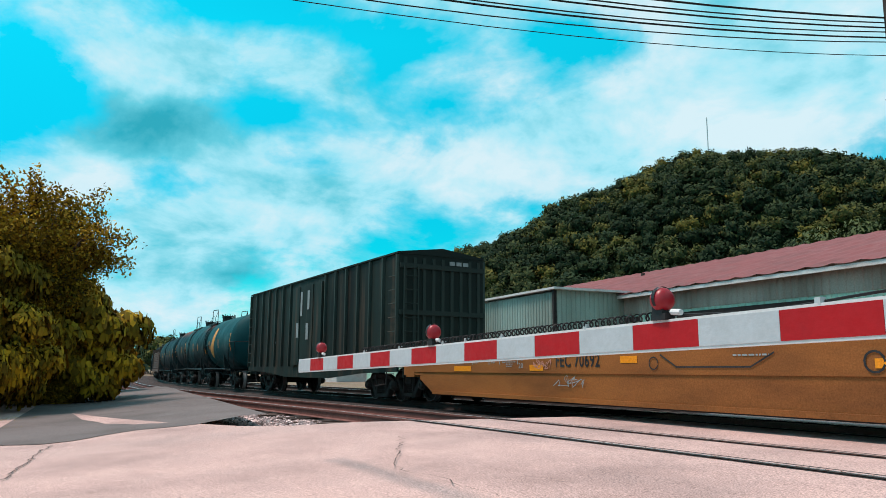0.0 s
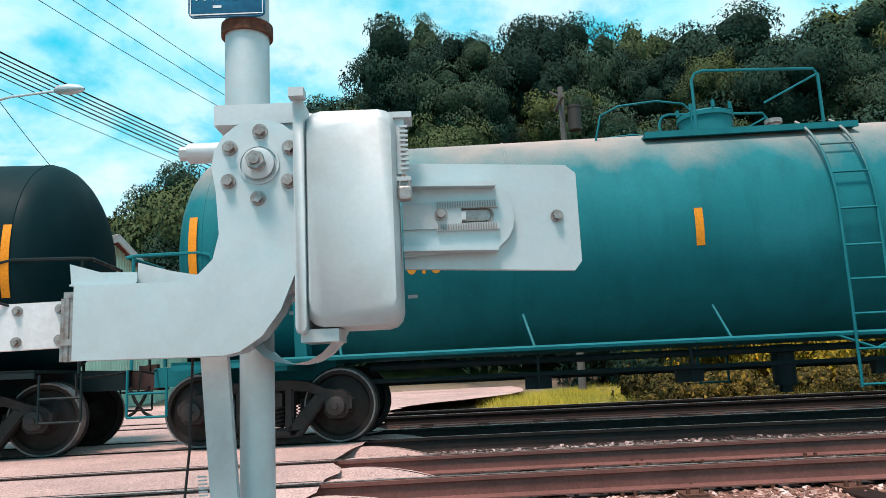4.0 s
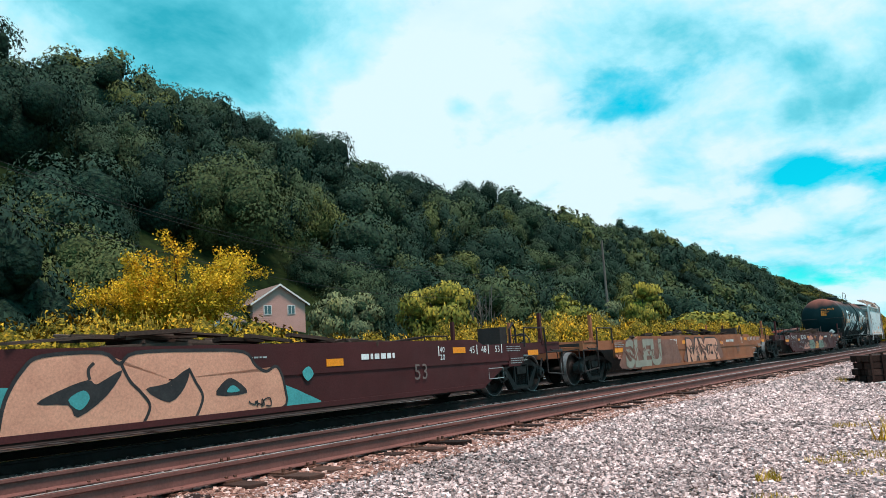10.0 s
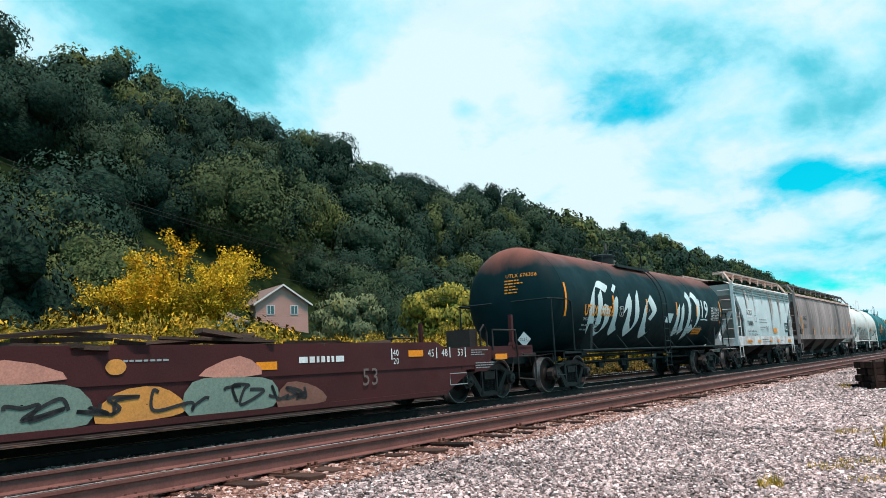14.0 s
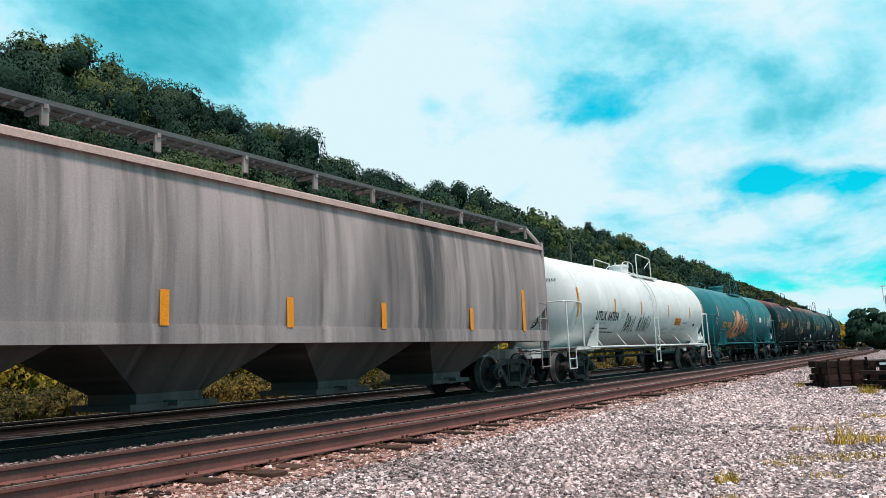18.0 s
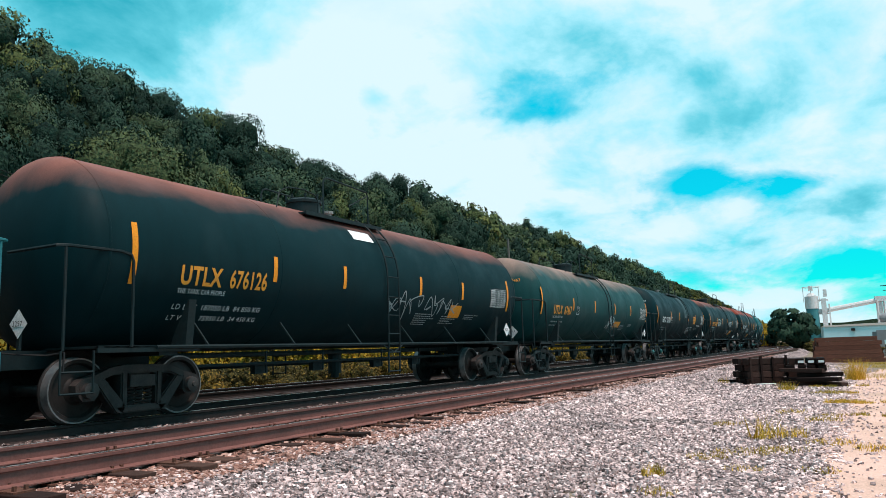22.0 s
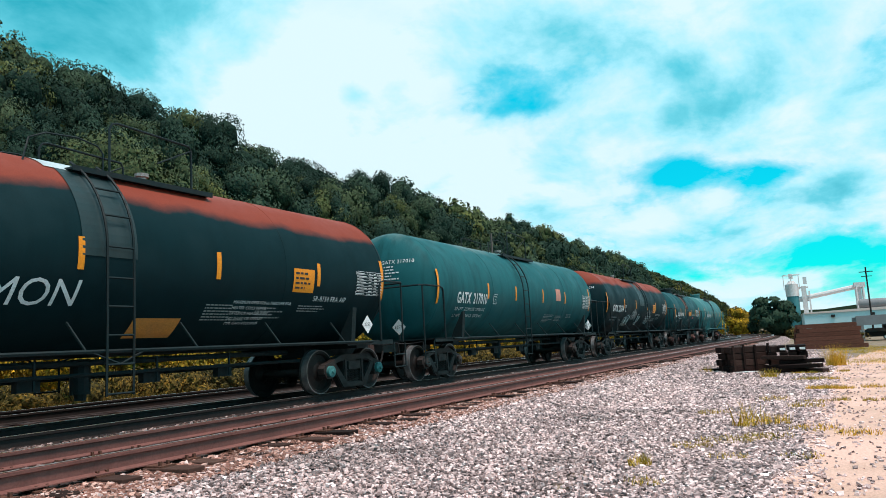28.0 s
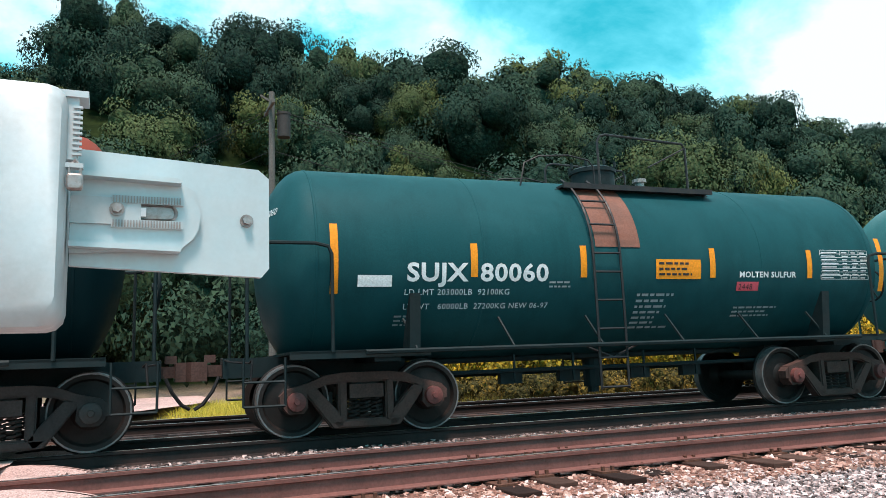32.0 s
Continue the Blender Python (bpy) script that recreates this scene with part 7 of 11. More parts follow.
def acrx(put, car):
    skin = hopper_skin(1.05, 3.80)
    rnd = random.Random(77)
    for x, n, low in ((-3.58, 3, 3.0), (-2.22, 1, 2.9), (-0.68, 1, 3.3), (0.83, 2, 2.1), (1.25, 1, 2.9), (2.63, 2, 2.3), (-3.0, 1, 3.4), (4.2, 1, 3.0)):
        for k in range(n):
            u, end = x + 0.10 * (k - (n - 1) / 2) + rnd.uniform(-0.02, 0.02), low + rnd.uniform(0, 0.7)
            line = [(u + rnd.uniform(-0.015, 0.015), z) for z in np.linspace(3.84, end, 12)]
            wide = rnd.uniform(0.018, 0.04)
            part("rust_streak", Geo().sheet([[skin(a - wide * f, b, 0.004), skin(a + wide * f, b, 0.004)] for (a, b), f in zip(line, np.linspace(1.0, 0.25, 12))]), M["rust_run"], car, "rust streak running down")
        half = 0.05 + 0.05 * n
        rows = [[skin(x - half * f + 0.02 * math.sin(7 * z), z), skin(x + half * f + 0.02 * math.sin(5 * z), z)] for z, f in zip(np.linspace(3.84, low - 0.35, 14), np.linspace(1.0, 0.35, 14))]
        part("rust_wash", Geo().sheet(rows), M["rust_wash"], car, "pale pink rust wash")
    for z in (3.28, 3.40, 3.52, 3.62):
        part("rib", Geo().box(0, -1.53 + (z - 3.28) * 0.1, z, 2 * 5.3, 0.05, 0.035), M["rib_teal"], car, "pressed rib along the side")
    part("patch", panel_geo(lambda a, b: put(a, b, -0.005), -3.7, 2.28, 0.9, 0.36), M["placard_white"], car, "fresh white patch under the marks")
    letters("2 INCH HF COMP SHOES", 0.095, lambda a, b: put(-4.08 + a, 1.14 + b, 0.026), M["black_text"], car, span=0.70)
    for x, z, w in ((-1.6, 1.20, 1.9), (-1.6, 1.10, 2.2), (2.1, 1.16, 0.5)):
        part("small_print", bars_geo(lambda a, b: put(a, b, 0.024), x, z, w, 0.07, 1, int(300 + 9 * x + 7 * z), 0.5), M["black_text"], car)
    part("plate_mark", stroke_geo(put, [(-2.42, 2.08), (-2.14, 2.08), (-2.14, 2.36), (-2.42, 2.36), (-2.42, 2.08)], 0.02), M["black_text"], car)
    for z in (2.14, 2.02, 1.78, 1.66):
        part("small_print", bars_geo(put, -1.6, z, 1.6 if z > 2 else 1.0, 0.08, 1, int(z * 100), 0.4), M["dim_dark"], car)
    part("tag", scrawl(put, -0.42, 1.52, 0.42, 0.42, 29, 0.016, 3), M["black_text"], car, "thin black scrawl")
    for x, w in ((-4.14, 0.80), (-2.32, 0.48), (0.0, 0.36), (1.43, 0.38), (3.75, 0.70)):
        part("reflector", panel_geo(lambda a, b: put(a, b, 0.02), x, 1.11, w, 0.13), M["orange"], car, "orange reflective strip")
    part("panel", panel_geo(put, 0.9, 1.57, 0.8, 0.22), M["orange"], car, "yellow notice panel")
    part("emblem", panel_geo(put, 3.45, 1.62, 0.58, 0.48), M["emblem_dark"], car, "dark square emblem")
    part("emblem", stroke_geo(lambda a, b: put(a, b, 0.004), [(3.58, 1.74), (3.92, 1.74), (3.92, 1.98), (3.58, 1.98), (3.58, 1.74)], 0.04), M["placard_white"], car)


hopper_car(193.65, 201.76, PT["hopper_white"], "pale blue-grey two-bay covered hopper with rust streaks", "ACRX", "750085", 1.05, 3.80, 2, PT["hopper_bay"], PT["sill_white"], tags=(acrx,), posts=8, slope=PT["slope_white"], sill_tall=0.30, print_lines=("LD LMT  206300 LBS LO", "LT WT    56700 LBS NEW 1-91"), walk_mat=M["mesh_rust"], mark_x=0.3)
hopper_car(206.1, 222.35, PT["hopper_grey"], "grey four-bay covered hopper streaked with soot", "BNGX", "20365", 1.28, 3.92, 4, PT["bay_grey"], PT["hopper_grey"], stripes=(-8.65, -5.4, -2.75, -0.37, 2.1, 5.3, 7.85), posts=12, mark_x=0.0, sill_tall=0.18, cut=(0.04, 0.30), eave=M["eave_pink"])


def rail_king(put, t):
    handwritten("RAIL KING!", -2.72, -0.98, 2.65, 0.62, "black_text", 0.045, 12)(put, t)
    part("tag", scrawl(put, 3.8, -0.62, 0.95, 0.18, 28, 0.012, 9), M["dim_text"], t, "faint grey scrawl")
    part("plate", panel_geo(put, 5.45, -0.66, 0.28, 0.12), M["black_text"], t, "dark plate")
    part("panel_print", bars_geo(lambda a, b: put(a, b, 0.004), 2.9, -0.62, 0.66, 0.24, 4, 63), M["black_text"], t)
    part("panel", panel_geo(put, 2.82, -0.65, 0.82, 0.30), M["orange"], t, "orange notice panel")


tank_car(226.55, 238.87, PT["white"], "white tank car with black lettering and a black spray tag", mark="UTLX", number="647354", mark_mat="black_text", small="dim_text", strip_x=(-6.9, -3.92, -1.34, 1.83, 4.78, 6.86), table_x=5.55, mark_x=-5.41, mark_w=-0.58, plate_x=-3.18, ladder_x=-0.05, bottle=True, tags=(rail_king,), placard=("2218", "placard_white"))


M["tentacle"] = worn("orange_brown_mural_paint", (0.60, 0.19, 0.085), (0.36, 0.10, 0.05), 0.8, 2.2, 0.55)
M["tentacle_pale"] = worn("salmon_mural_paint", (0.85, 0.42, 0.21), (0.58, 0.22, 0.11), 0.7, 2.5, 0.55)
M["mural_dark"] = worn("dark_teal_mural_paint", (0.010, 0.045, 0.048), (0.03, 0.10, 0.10), 0.8, 9.0, 0.6)


def tapered_geo(put, points, w0, w1, more, extra):
    """A painted arm that narrows from one end to the other."""
    pts, rows = smooth_line(points), []
    m = len(pts)
    for i, (u, w) in enumerate(pts):
        a, b = pts[max(i - 1, 0)], pts[min(i + 1, m - 1)]
        d = math.hypot(b[0] - a[0], b[1] - a[1]) or 1
        half = ((w0 + (w1 - w0) * i / (m - 1)) * 0.86 + extra) / 2
        nx, ny = -(b[1] - a[1]) / d, (b[0] - a[0]) / d
        rows.append([put(u + nx * half * k, w + ny * half * k, more) for k in (-1, 0, 1)])
    return Geo().sheet(rows)


def octopus_mural(put, t):
    """A sprayed octopus whose arms wind along the tank, each with a dark and a white edge."""
    on = put
    put = lambda a, b, more=0.0: on(a * 0.98 + 0.08, b, more)
    arms = ([(-3.77, 0.24), (-3.42, 0.02), (-3.36, -0.35), (-3.50, -0.60)], 0.06, 0.34), ([(-3.02, -0.50), (-3.45, -0.62), (-3.82, -0.82), (-3.72, -1.10), (-3.30, -1.05), (-2.98, -0.60), (-2.80, -0.35)], 0.24, 0.40), \
           ([(-4.35, -0.86), (-4.05, -0.90), (-3.80, -1.0)], 0.16, 0.2), \
           ([(-2.55, -0.35), (-2.92, -0.60), (-2.90, -1.00), (-2.62, -1.14), (-2.26, -1.0), (-2.18, -0.68), (-2.36, -0.5)], 0.44, 0.20), ([(-2.34, -0.45), (-1.97, -0.34), (-2.14, -0.02), (-1.95, -0.12), (-1.76, -0.62)], 0.2, 0.16), \
           ([(-2.2, -0.98), (-1.80, -1.08), (-1.48, -0.90), (-1.66, -0.70)], 0.26, 0.14), ([(-1.80, -0.05), (-1.46, -0.06), (-1.34, -0.36), (-1.54, -0.72)], 0.18, 0.18), ([(-1.38, -0.92), (-1.28, -0.60), (-1.12, -0.34), (-1.08, -0.70), (-1.0, -0.98)], 0.16, 0.20), \
           ([(-1.0, -0.98), (-0.92, -0.60), (-0.84, -0.28), (-0.64, -0.36), (-0.78, -0.62)], 0.16, 0.18), ([(-0.72, -0.30), (-0.48, -0.34), (-0.28, -0.18)], 0.18, 0.03), ([(-0.80, -0.62), (-0.40, -0.60), (0.08, -0.46)], 0.20, 0.03), ([(-0.78, -0.74), (-0.30, -0.72), (-0.02, -0.90), (0.26, -0.98)], 0.26, 0.03)
    for u, w, r in ((-3.5, -0.82, 0.22), (-2.42, -0.75, 0.26), (-2.05, -0.25, 0.22), (-1.62, -0.35, 0.26), (-1.9, -0.72, 0.26), (-1.3, -1.0, 0.2), (-0.85, -0.95, 0.24), (-0.35, -0.95, 0.2), (-0.45, -0.5, 0.18), (-4.1, -1.05, 0.14)):
        part("mural_patch", blob_geo(lambda a, b: put(a, b, 0.002), [(u + r * 1.2 * math.cos(a), w + r * math.sin(a) * (0.9 + 0.2 * math.sin(3 * a))) for a in (0, 0.8, 1.6, 2.4, 3.2, 4.0, 4.8, 5.6)]), M["mural_dark"], t, "dark suckers of the mural")
    head = [(-3.0, -0.30), (-3.02, -0.02), (-2.86, 0.20), (-2.62, 0.27), (-2.36, 0.18), (-2.26, -0.08), (-2.36, -0.30), (-2.56, -0.42), (-2.8, -0.46)]
    cx, cy = -2.62, -0.08
    for mat, grow, more in (("white_text", 1.16, 0.003), ("black_text", 1.11, 0.005), ("tentacle_pale", 1.0, 0.012)):
        part("mural_head", blob_geo(lambda a, b: put(a, b, more), [(cx + (u - cx) * grow, cy + (w - cy) * grow) for u, w in head]), M[mat], t)
        for k, (pts, w0, w1) in enumerate(arms):
            part("mural_arm", tapered_geo(put, pts, w0, w1, more + 0.0004 * k, {"white_text": 0.10, "black_text": 0.07}.get(mat, 0.0)), M["tentacle" if k % 3 else "tentacle_pale"] if mat == "tentacle_pale" else M[mat], t)
    part("mural_eye", blob_geo(lambda a, b: put(a, b, 0.020), [(-2.72, -0.20), (-2.66, -0.12), (-2.54, -0.14), (-2.58, -0.22)]), M["white_text"], t)
    part("mural_eye", blob_geo(lambda a, b: put(a, b, 0.024), [(-2.68, -0.19), (-2.64, -0.15), (-2.58, -0.16), (-2.60, -0.20)]), M["black_text"], t)


tank_car(242.92, 255.1, PT["teal_light"], "light teal tank car with faded orange lettering and an octopus mural", mark="UTLX", number="70888", mark_mat="yellow_text", strip_x=(-6.69, -3.29, -0.6, 2.03, 4.51, 6.6), table_x=5.42, mark_x=-5.63, mark_w=-0.64, plate_x=-7.0, ladder_x=0.68, bottle=True, tags=(octopus_mural, lambda put, t: part("panel", panel_geo(put, 3.0, -0.25, 0.55, 0.28), M["placard_white"], t, "white notice panel")))
tank_car(259.03, 271.14, PT["dark_rust_soft"], "black tank car with a faded rusty crown", mark="UTLX", number="676126", mark_mat="yellow_text", strip_x=(-6.61, -3.65, -1.59, 1.40, 3.54, 6.39), table_x=5.3, ladder_x=0.1, plate=False, over=1.5, mark_x=-5.7, lines=("", "LD LMT  187050 LB  84 850 KG", "LT WT     75950 LB  34 450 KG"), tags=(lambda put, t: part("tag", scrawl(put, 0.05, -0.95, 1.5, 0.72, 51, 0.026, 6), M["dim_text"], t, "faint spray tag"), lambda put, t: part("tag", scrawl(put, 1.75, -0.82, 1.6, 0.6, 54, 0.026, 6), M["dim_text"], t, "faint spray tag"), lambda put, t: part("panel", panel_geo(put, 3.03, -0.8, 0.60, 0.34), M["orange"], t, "orange notice panel"), lambda put, t: part("panel", panel_geo(put, -0.9, 0.85, 0.75, 0.28, 1, 4), M["placard_white"], t, "pale patch near the crown")))
tank_car(275.06, 287.4, PT["green_pale_top"], "dark green tank car with a pale crown and yellow lettering", mark="UTLX", number="67467", mark_mat="yellow_text", tags=(lambda put, t: part("tag", scrawl(put, 0.65, -1.0, 1.0, 0.65, 52, 0.022, 5), M["white_text"], t, "white spray tag"), lambda put, t: part("tag", scrawl(put, 0.75, -0.75, 0.9, 0.4, 53, 0.03, 5), M["pale_spray"], t, "pale spray tag"), lambda put, t: part("panel", panel_geo(put, 1.65, -0.88, 0.9, 0.27), M["orange"], t, "orange notice panel")))


def gatx_notes(nx, sx):
    """Orange notice, loading rules and lining note, and the bare jacket by the ladder."""
    def make(put, t):
        part("panel", panel_geo(put, nx, -0.44, 0.62, 0.45), M["orange"], t, "orange emergency notice")
        part("panel_print", bars_geo(lambda a, b: put(a, b, 0.004), nx + 0.05, -0.40, 0.52, 0.37, 4, 60), M["black_text"], t)
        letters("SR-8754 FRA AIP", 0.15, lambda a, b: put(sx + a, -0.60 + b), M["white_text"], t, span=1.08)
        for k, line in enumerate(("MAXIMUM OPERATING PRESSURE FOR", "HEATER COILS 150 PSI", "EXTERIOR HEATER PIPES", "NO INLET OR OUTLET", "PIPE CAPS REQUIRED")):
            letters(line, 0.082, lambda a, b: put(nx - 1.45 + a, -0.70 - 0.105 * k + b), M["white_text"], t)
    return make


def bare_jacket(x0, x1):
    def make(put, t):
        part("jacket_patch", panel_geo(put, x0, 1.42, x1 - x0, 0.75), M["galv"], t, "bare pale jacket metal by the walkway")
        part("jacket_band", panel_geo(put, (x0 + x1) / 2 - 0.45, -0.1, 0.9, 1.52), M["band_sheen"], t, "smooth band behind the ladder")
    return make


M["band_sheen"] = worn("worn_black_jacket", (0.012, 0.030, 0.033), (0.05, 0.065, 0.066), 0.5, 2.0, 0.45, 0.0, 0.05, 60, (1, 1, 0.3), 0.001, 0.3)
tank_car(291.25, 302.9, PT["dark"], "black tank car with white lettering and an orange notice", mark="GATX", number="221081", caps="cap_teal", dome=False, strip_x=(-6.6, -3.48, -1.25, 1.37, 3.58, 6.57), table_x=5.52, ladder_x=0.80, mark_x=-5.44, plate_x=-3.3, tags=(gatx_notes(2.95, 4.22), bare_jacket(0.1, 1.3)))
tank_car(306.91, 319.13, PT["dark_rust_soft"], "black-green tank car with orange lettering and pale spray tags", mark="UTLX", number="679365", mark_mat="yellow_text", strip_x=(-6.71, -3.82, -1.4, 0.89, 3.45, 6.5), table_x=5.5, tags=(lambda put, t: letters("STA", 0.7, lambda a, b: put(-3.28 + a, -0.40 + b), M["pale_spray"], t, "spray_letters", 0.1), lambda put, t: letters("AMDE", 0.55, lambda a, b: put(1.52 + a, -0.40 + b), M["pale_spray"], t, "spray_letters", 0.1), lambda put, t: part("panel", panel_geo(put, 2.58, -1.13, 1.1, 0.38), M["orange"], t, "orange notice panel")))
tank_car(323.14, 334.77, PT["dark_rust"], "black tank car with a rust-red crown", mark="GATX", number="221083", caps="cap_teal", dome=False, strip_x=(-6.6, -3.5, -1.11, 1.43, 4.11, 6.41), table_x=5.46, ladder_x=-0.5, tags=(gatx_notes(3.4, 4.07), bare_jacket(-1.2, 0.0), lambda put, t: letters("EMON", 0.55, lambda a, b: put(-2.6 + a, -0.82 + b), M["white_text"], t, "spray_letters", 0.15), lambda put, t: part("panel", panel_geo(put, 0.05, -1.42, 0.9, 0.42), M["orange_spray"], t, "torn orange notice")))
tank_car(338.84, 350.79, PT["green_grey"], "grey-green tank car with white lettering", mark="GATX", number="217010", lines=("LD LMT  212000 LB  96150 KG", "LT WT    74000 LB  33550 KG"), dome=False, ladder_x=-0.85, strip_x=(-6.78, -3.67, -1.55, 0.9, 3.25, 6.3), span=(0.86, 0.15, 0.92), tags=(lambda put, t: part("panel", panel_geo(put, 2.3, -0.2, 0.5, 0.42), M["pink_spray"], t, "salmon notice panel"),))
tank_car(354.8, 366.46, PT["dark_rust"], "black tank car with a rust-red crown and white tags", mark="GATX", number="221074", dome=False, placard_from=1, strip_x=(-6.72, -3.72, -1.39, 1.13, 3.18, 6.13), table_x=5.12, ladder_x=0.6, mark_x=-5.72, plate_x=-3.52, tags=(gatx_notes(2.54, 3.43), bare_jacket(-0.9, 0.9), handwritten("COMZOR", -3.3, -1.2, 1.1, 0.5, "pale_spray", 0.032, 3), handwritten("CHOKO", -2.0, -0.85, 0.95, 0.48, "dim_text", 0.05, 4), handwritten("OLLY", -0.72, -0.95, 0.5, 0.36, "pale_spray", 0.03, 5), handwritten("ETHEL", -0.80, -1.16, 0.45, 0.15, "pale_spray", 0.022, 6), handwritten("CHOKO", 1.2, -0.80, 1.05, 0.5, "dim_text", 0.035, 7)))


def sulfur(on, t):
    put = lambda a, b, more=0.0: on(a + 0.13, b + 0.04, more)
    letters("LD LMT 203000LB  92100KG", 0.115, lambda a, b: put(-3.6 + a, -0.58 + b), M["white_text"], t)
    letters("LT WT   60000LB  27200KG NEW 06-97", 0.115, lambda a, b: put(-3.6 + a, -0.78 + b), M["white_text"], t)
    letters("MOLTEN SULFUR", 0.125, lambda a, b: put(1.77 + a, -0.33 + b), M["white_text"], t, bold=0.003, span=1.12)
    part("panel", panel_geo(put, 1.73, -0.54, 0.42, 0.14), M["placard_red"], t, "red commodity panel")
    letters("2448", 0.13, lambda a, b: put(1.76 + a, -0.52 + b, 0.004), M["black_text"], t)
    part("panel", panel_geo(put, 0.25, -0.36, 0.8, 0.29), M["orange"], t, "orange emergency notice")
    part("panel_print", bars_geo(lambda a, b: put(a, b, 0.004), 0.30, -0.33, 0.68, 0.24, 3, 61), M["black_text"], t)
    part("panel", panel_geo(put, -4.22, -0.47, 0.45, 0.15), M["placard_white"], t, "blank white panel")
    part("rust_band", panel_geo(put, -0.75, 0.1, 0.75, 1.45, 1, 8), M["rust_band"], t, "rusty band beside the ladder")
    part("test_panel", table_geo(put, 3.41, -0.36, 1.02, 0.47, 91), M["white_text"], t, "ruled panel of test dates")
    for x, w, wd, hg, rw in ((-0.05, -1.2, 0.7, 0.65, 7), (1.75, -1.0, 0.9, 0.22, 3), (-3.7, -1.05, 0.4, 0.2, 3), (-1.5, -0.5, 0.45, 0.12, 2)):
        part("small_print", bars_geo(put, x, w, wd, hg, rw, int(900 + 10 * x)), M["dim_text"], t)


tank_car(370.66, 378.55, PT["green"], "short dark green tank car with white lettering", rad=1.36, zc=2.28, mark="SUJX", number="80060", ladder_x=-0.5, data=False, placard=None, casting="truck_rust", caps="cap_red", rest=M["black"], size=0.33, mark_w=-0.35, mark_x=-3.44, span=(0.86, 0.17, 1.02), strip_x=(-4.44, -2.55, -0.88, 1.35, 3.25, 4.80), tags=(sulfur,))
tank_car(382.6, 390.5, PT["teal_worn"], "short worn teal tank car at the tail of the train", rad=1.36, zc=2.28, mark="SUJX", number="79939", ladder_x=-0.5, data=False, placard=None, casting="truck_rust", caps="cap_red", rest=M["black"], size=0.33, mark_w=-0.35, mark_x=-3.44, span=(0.86, 0.17, 1.02), strip_x=(-4.44, -2.55, -0.88, 1.35, 3.25, 4.80))

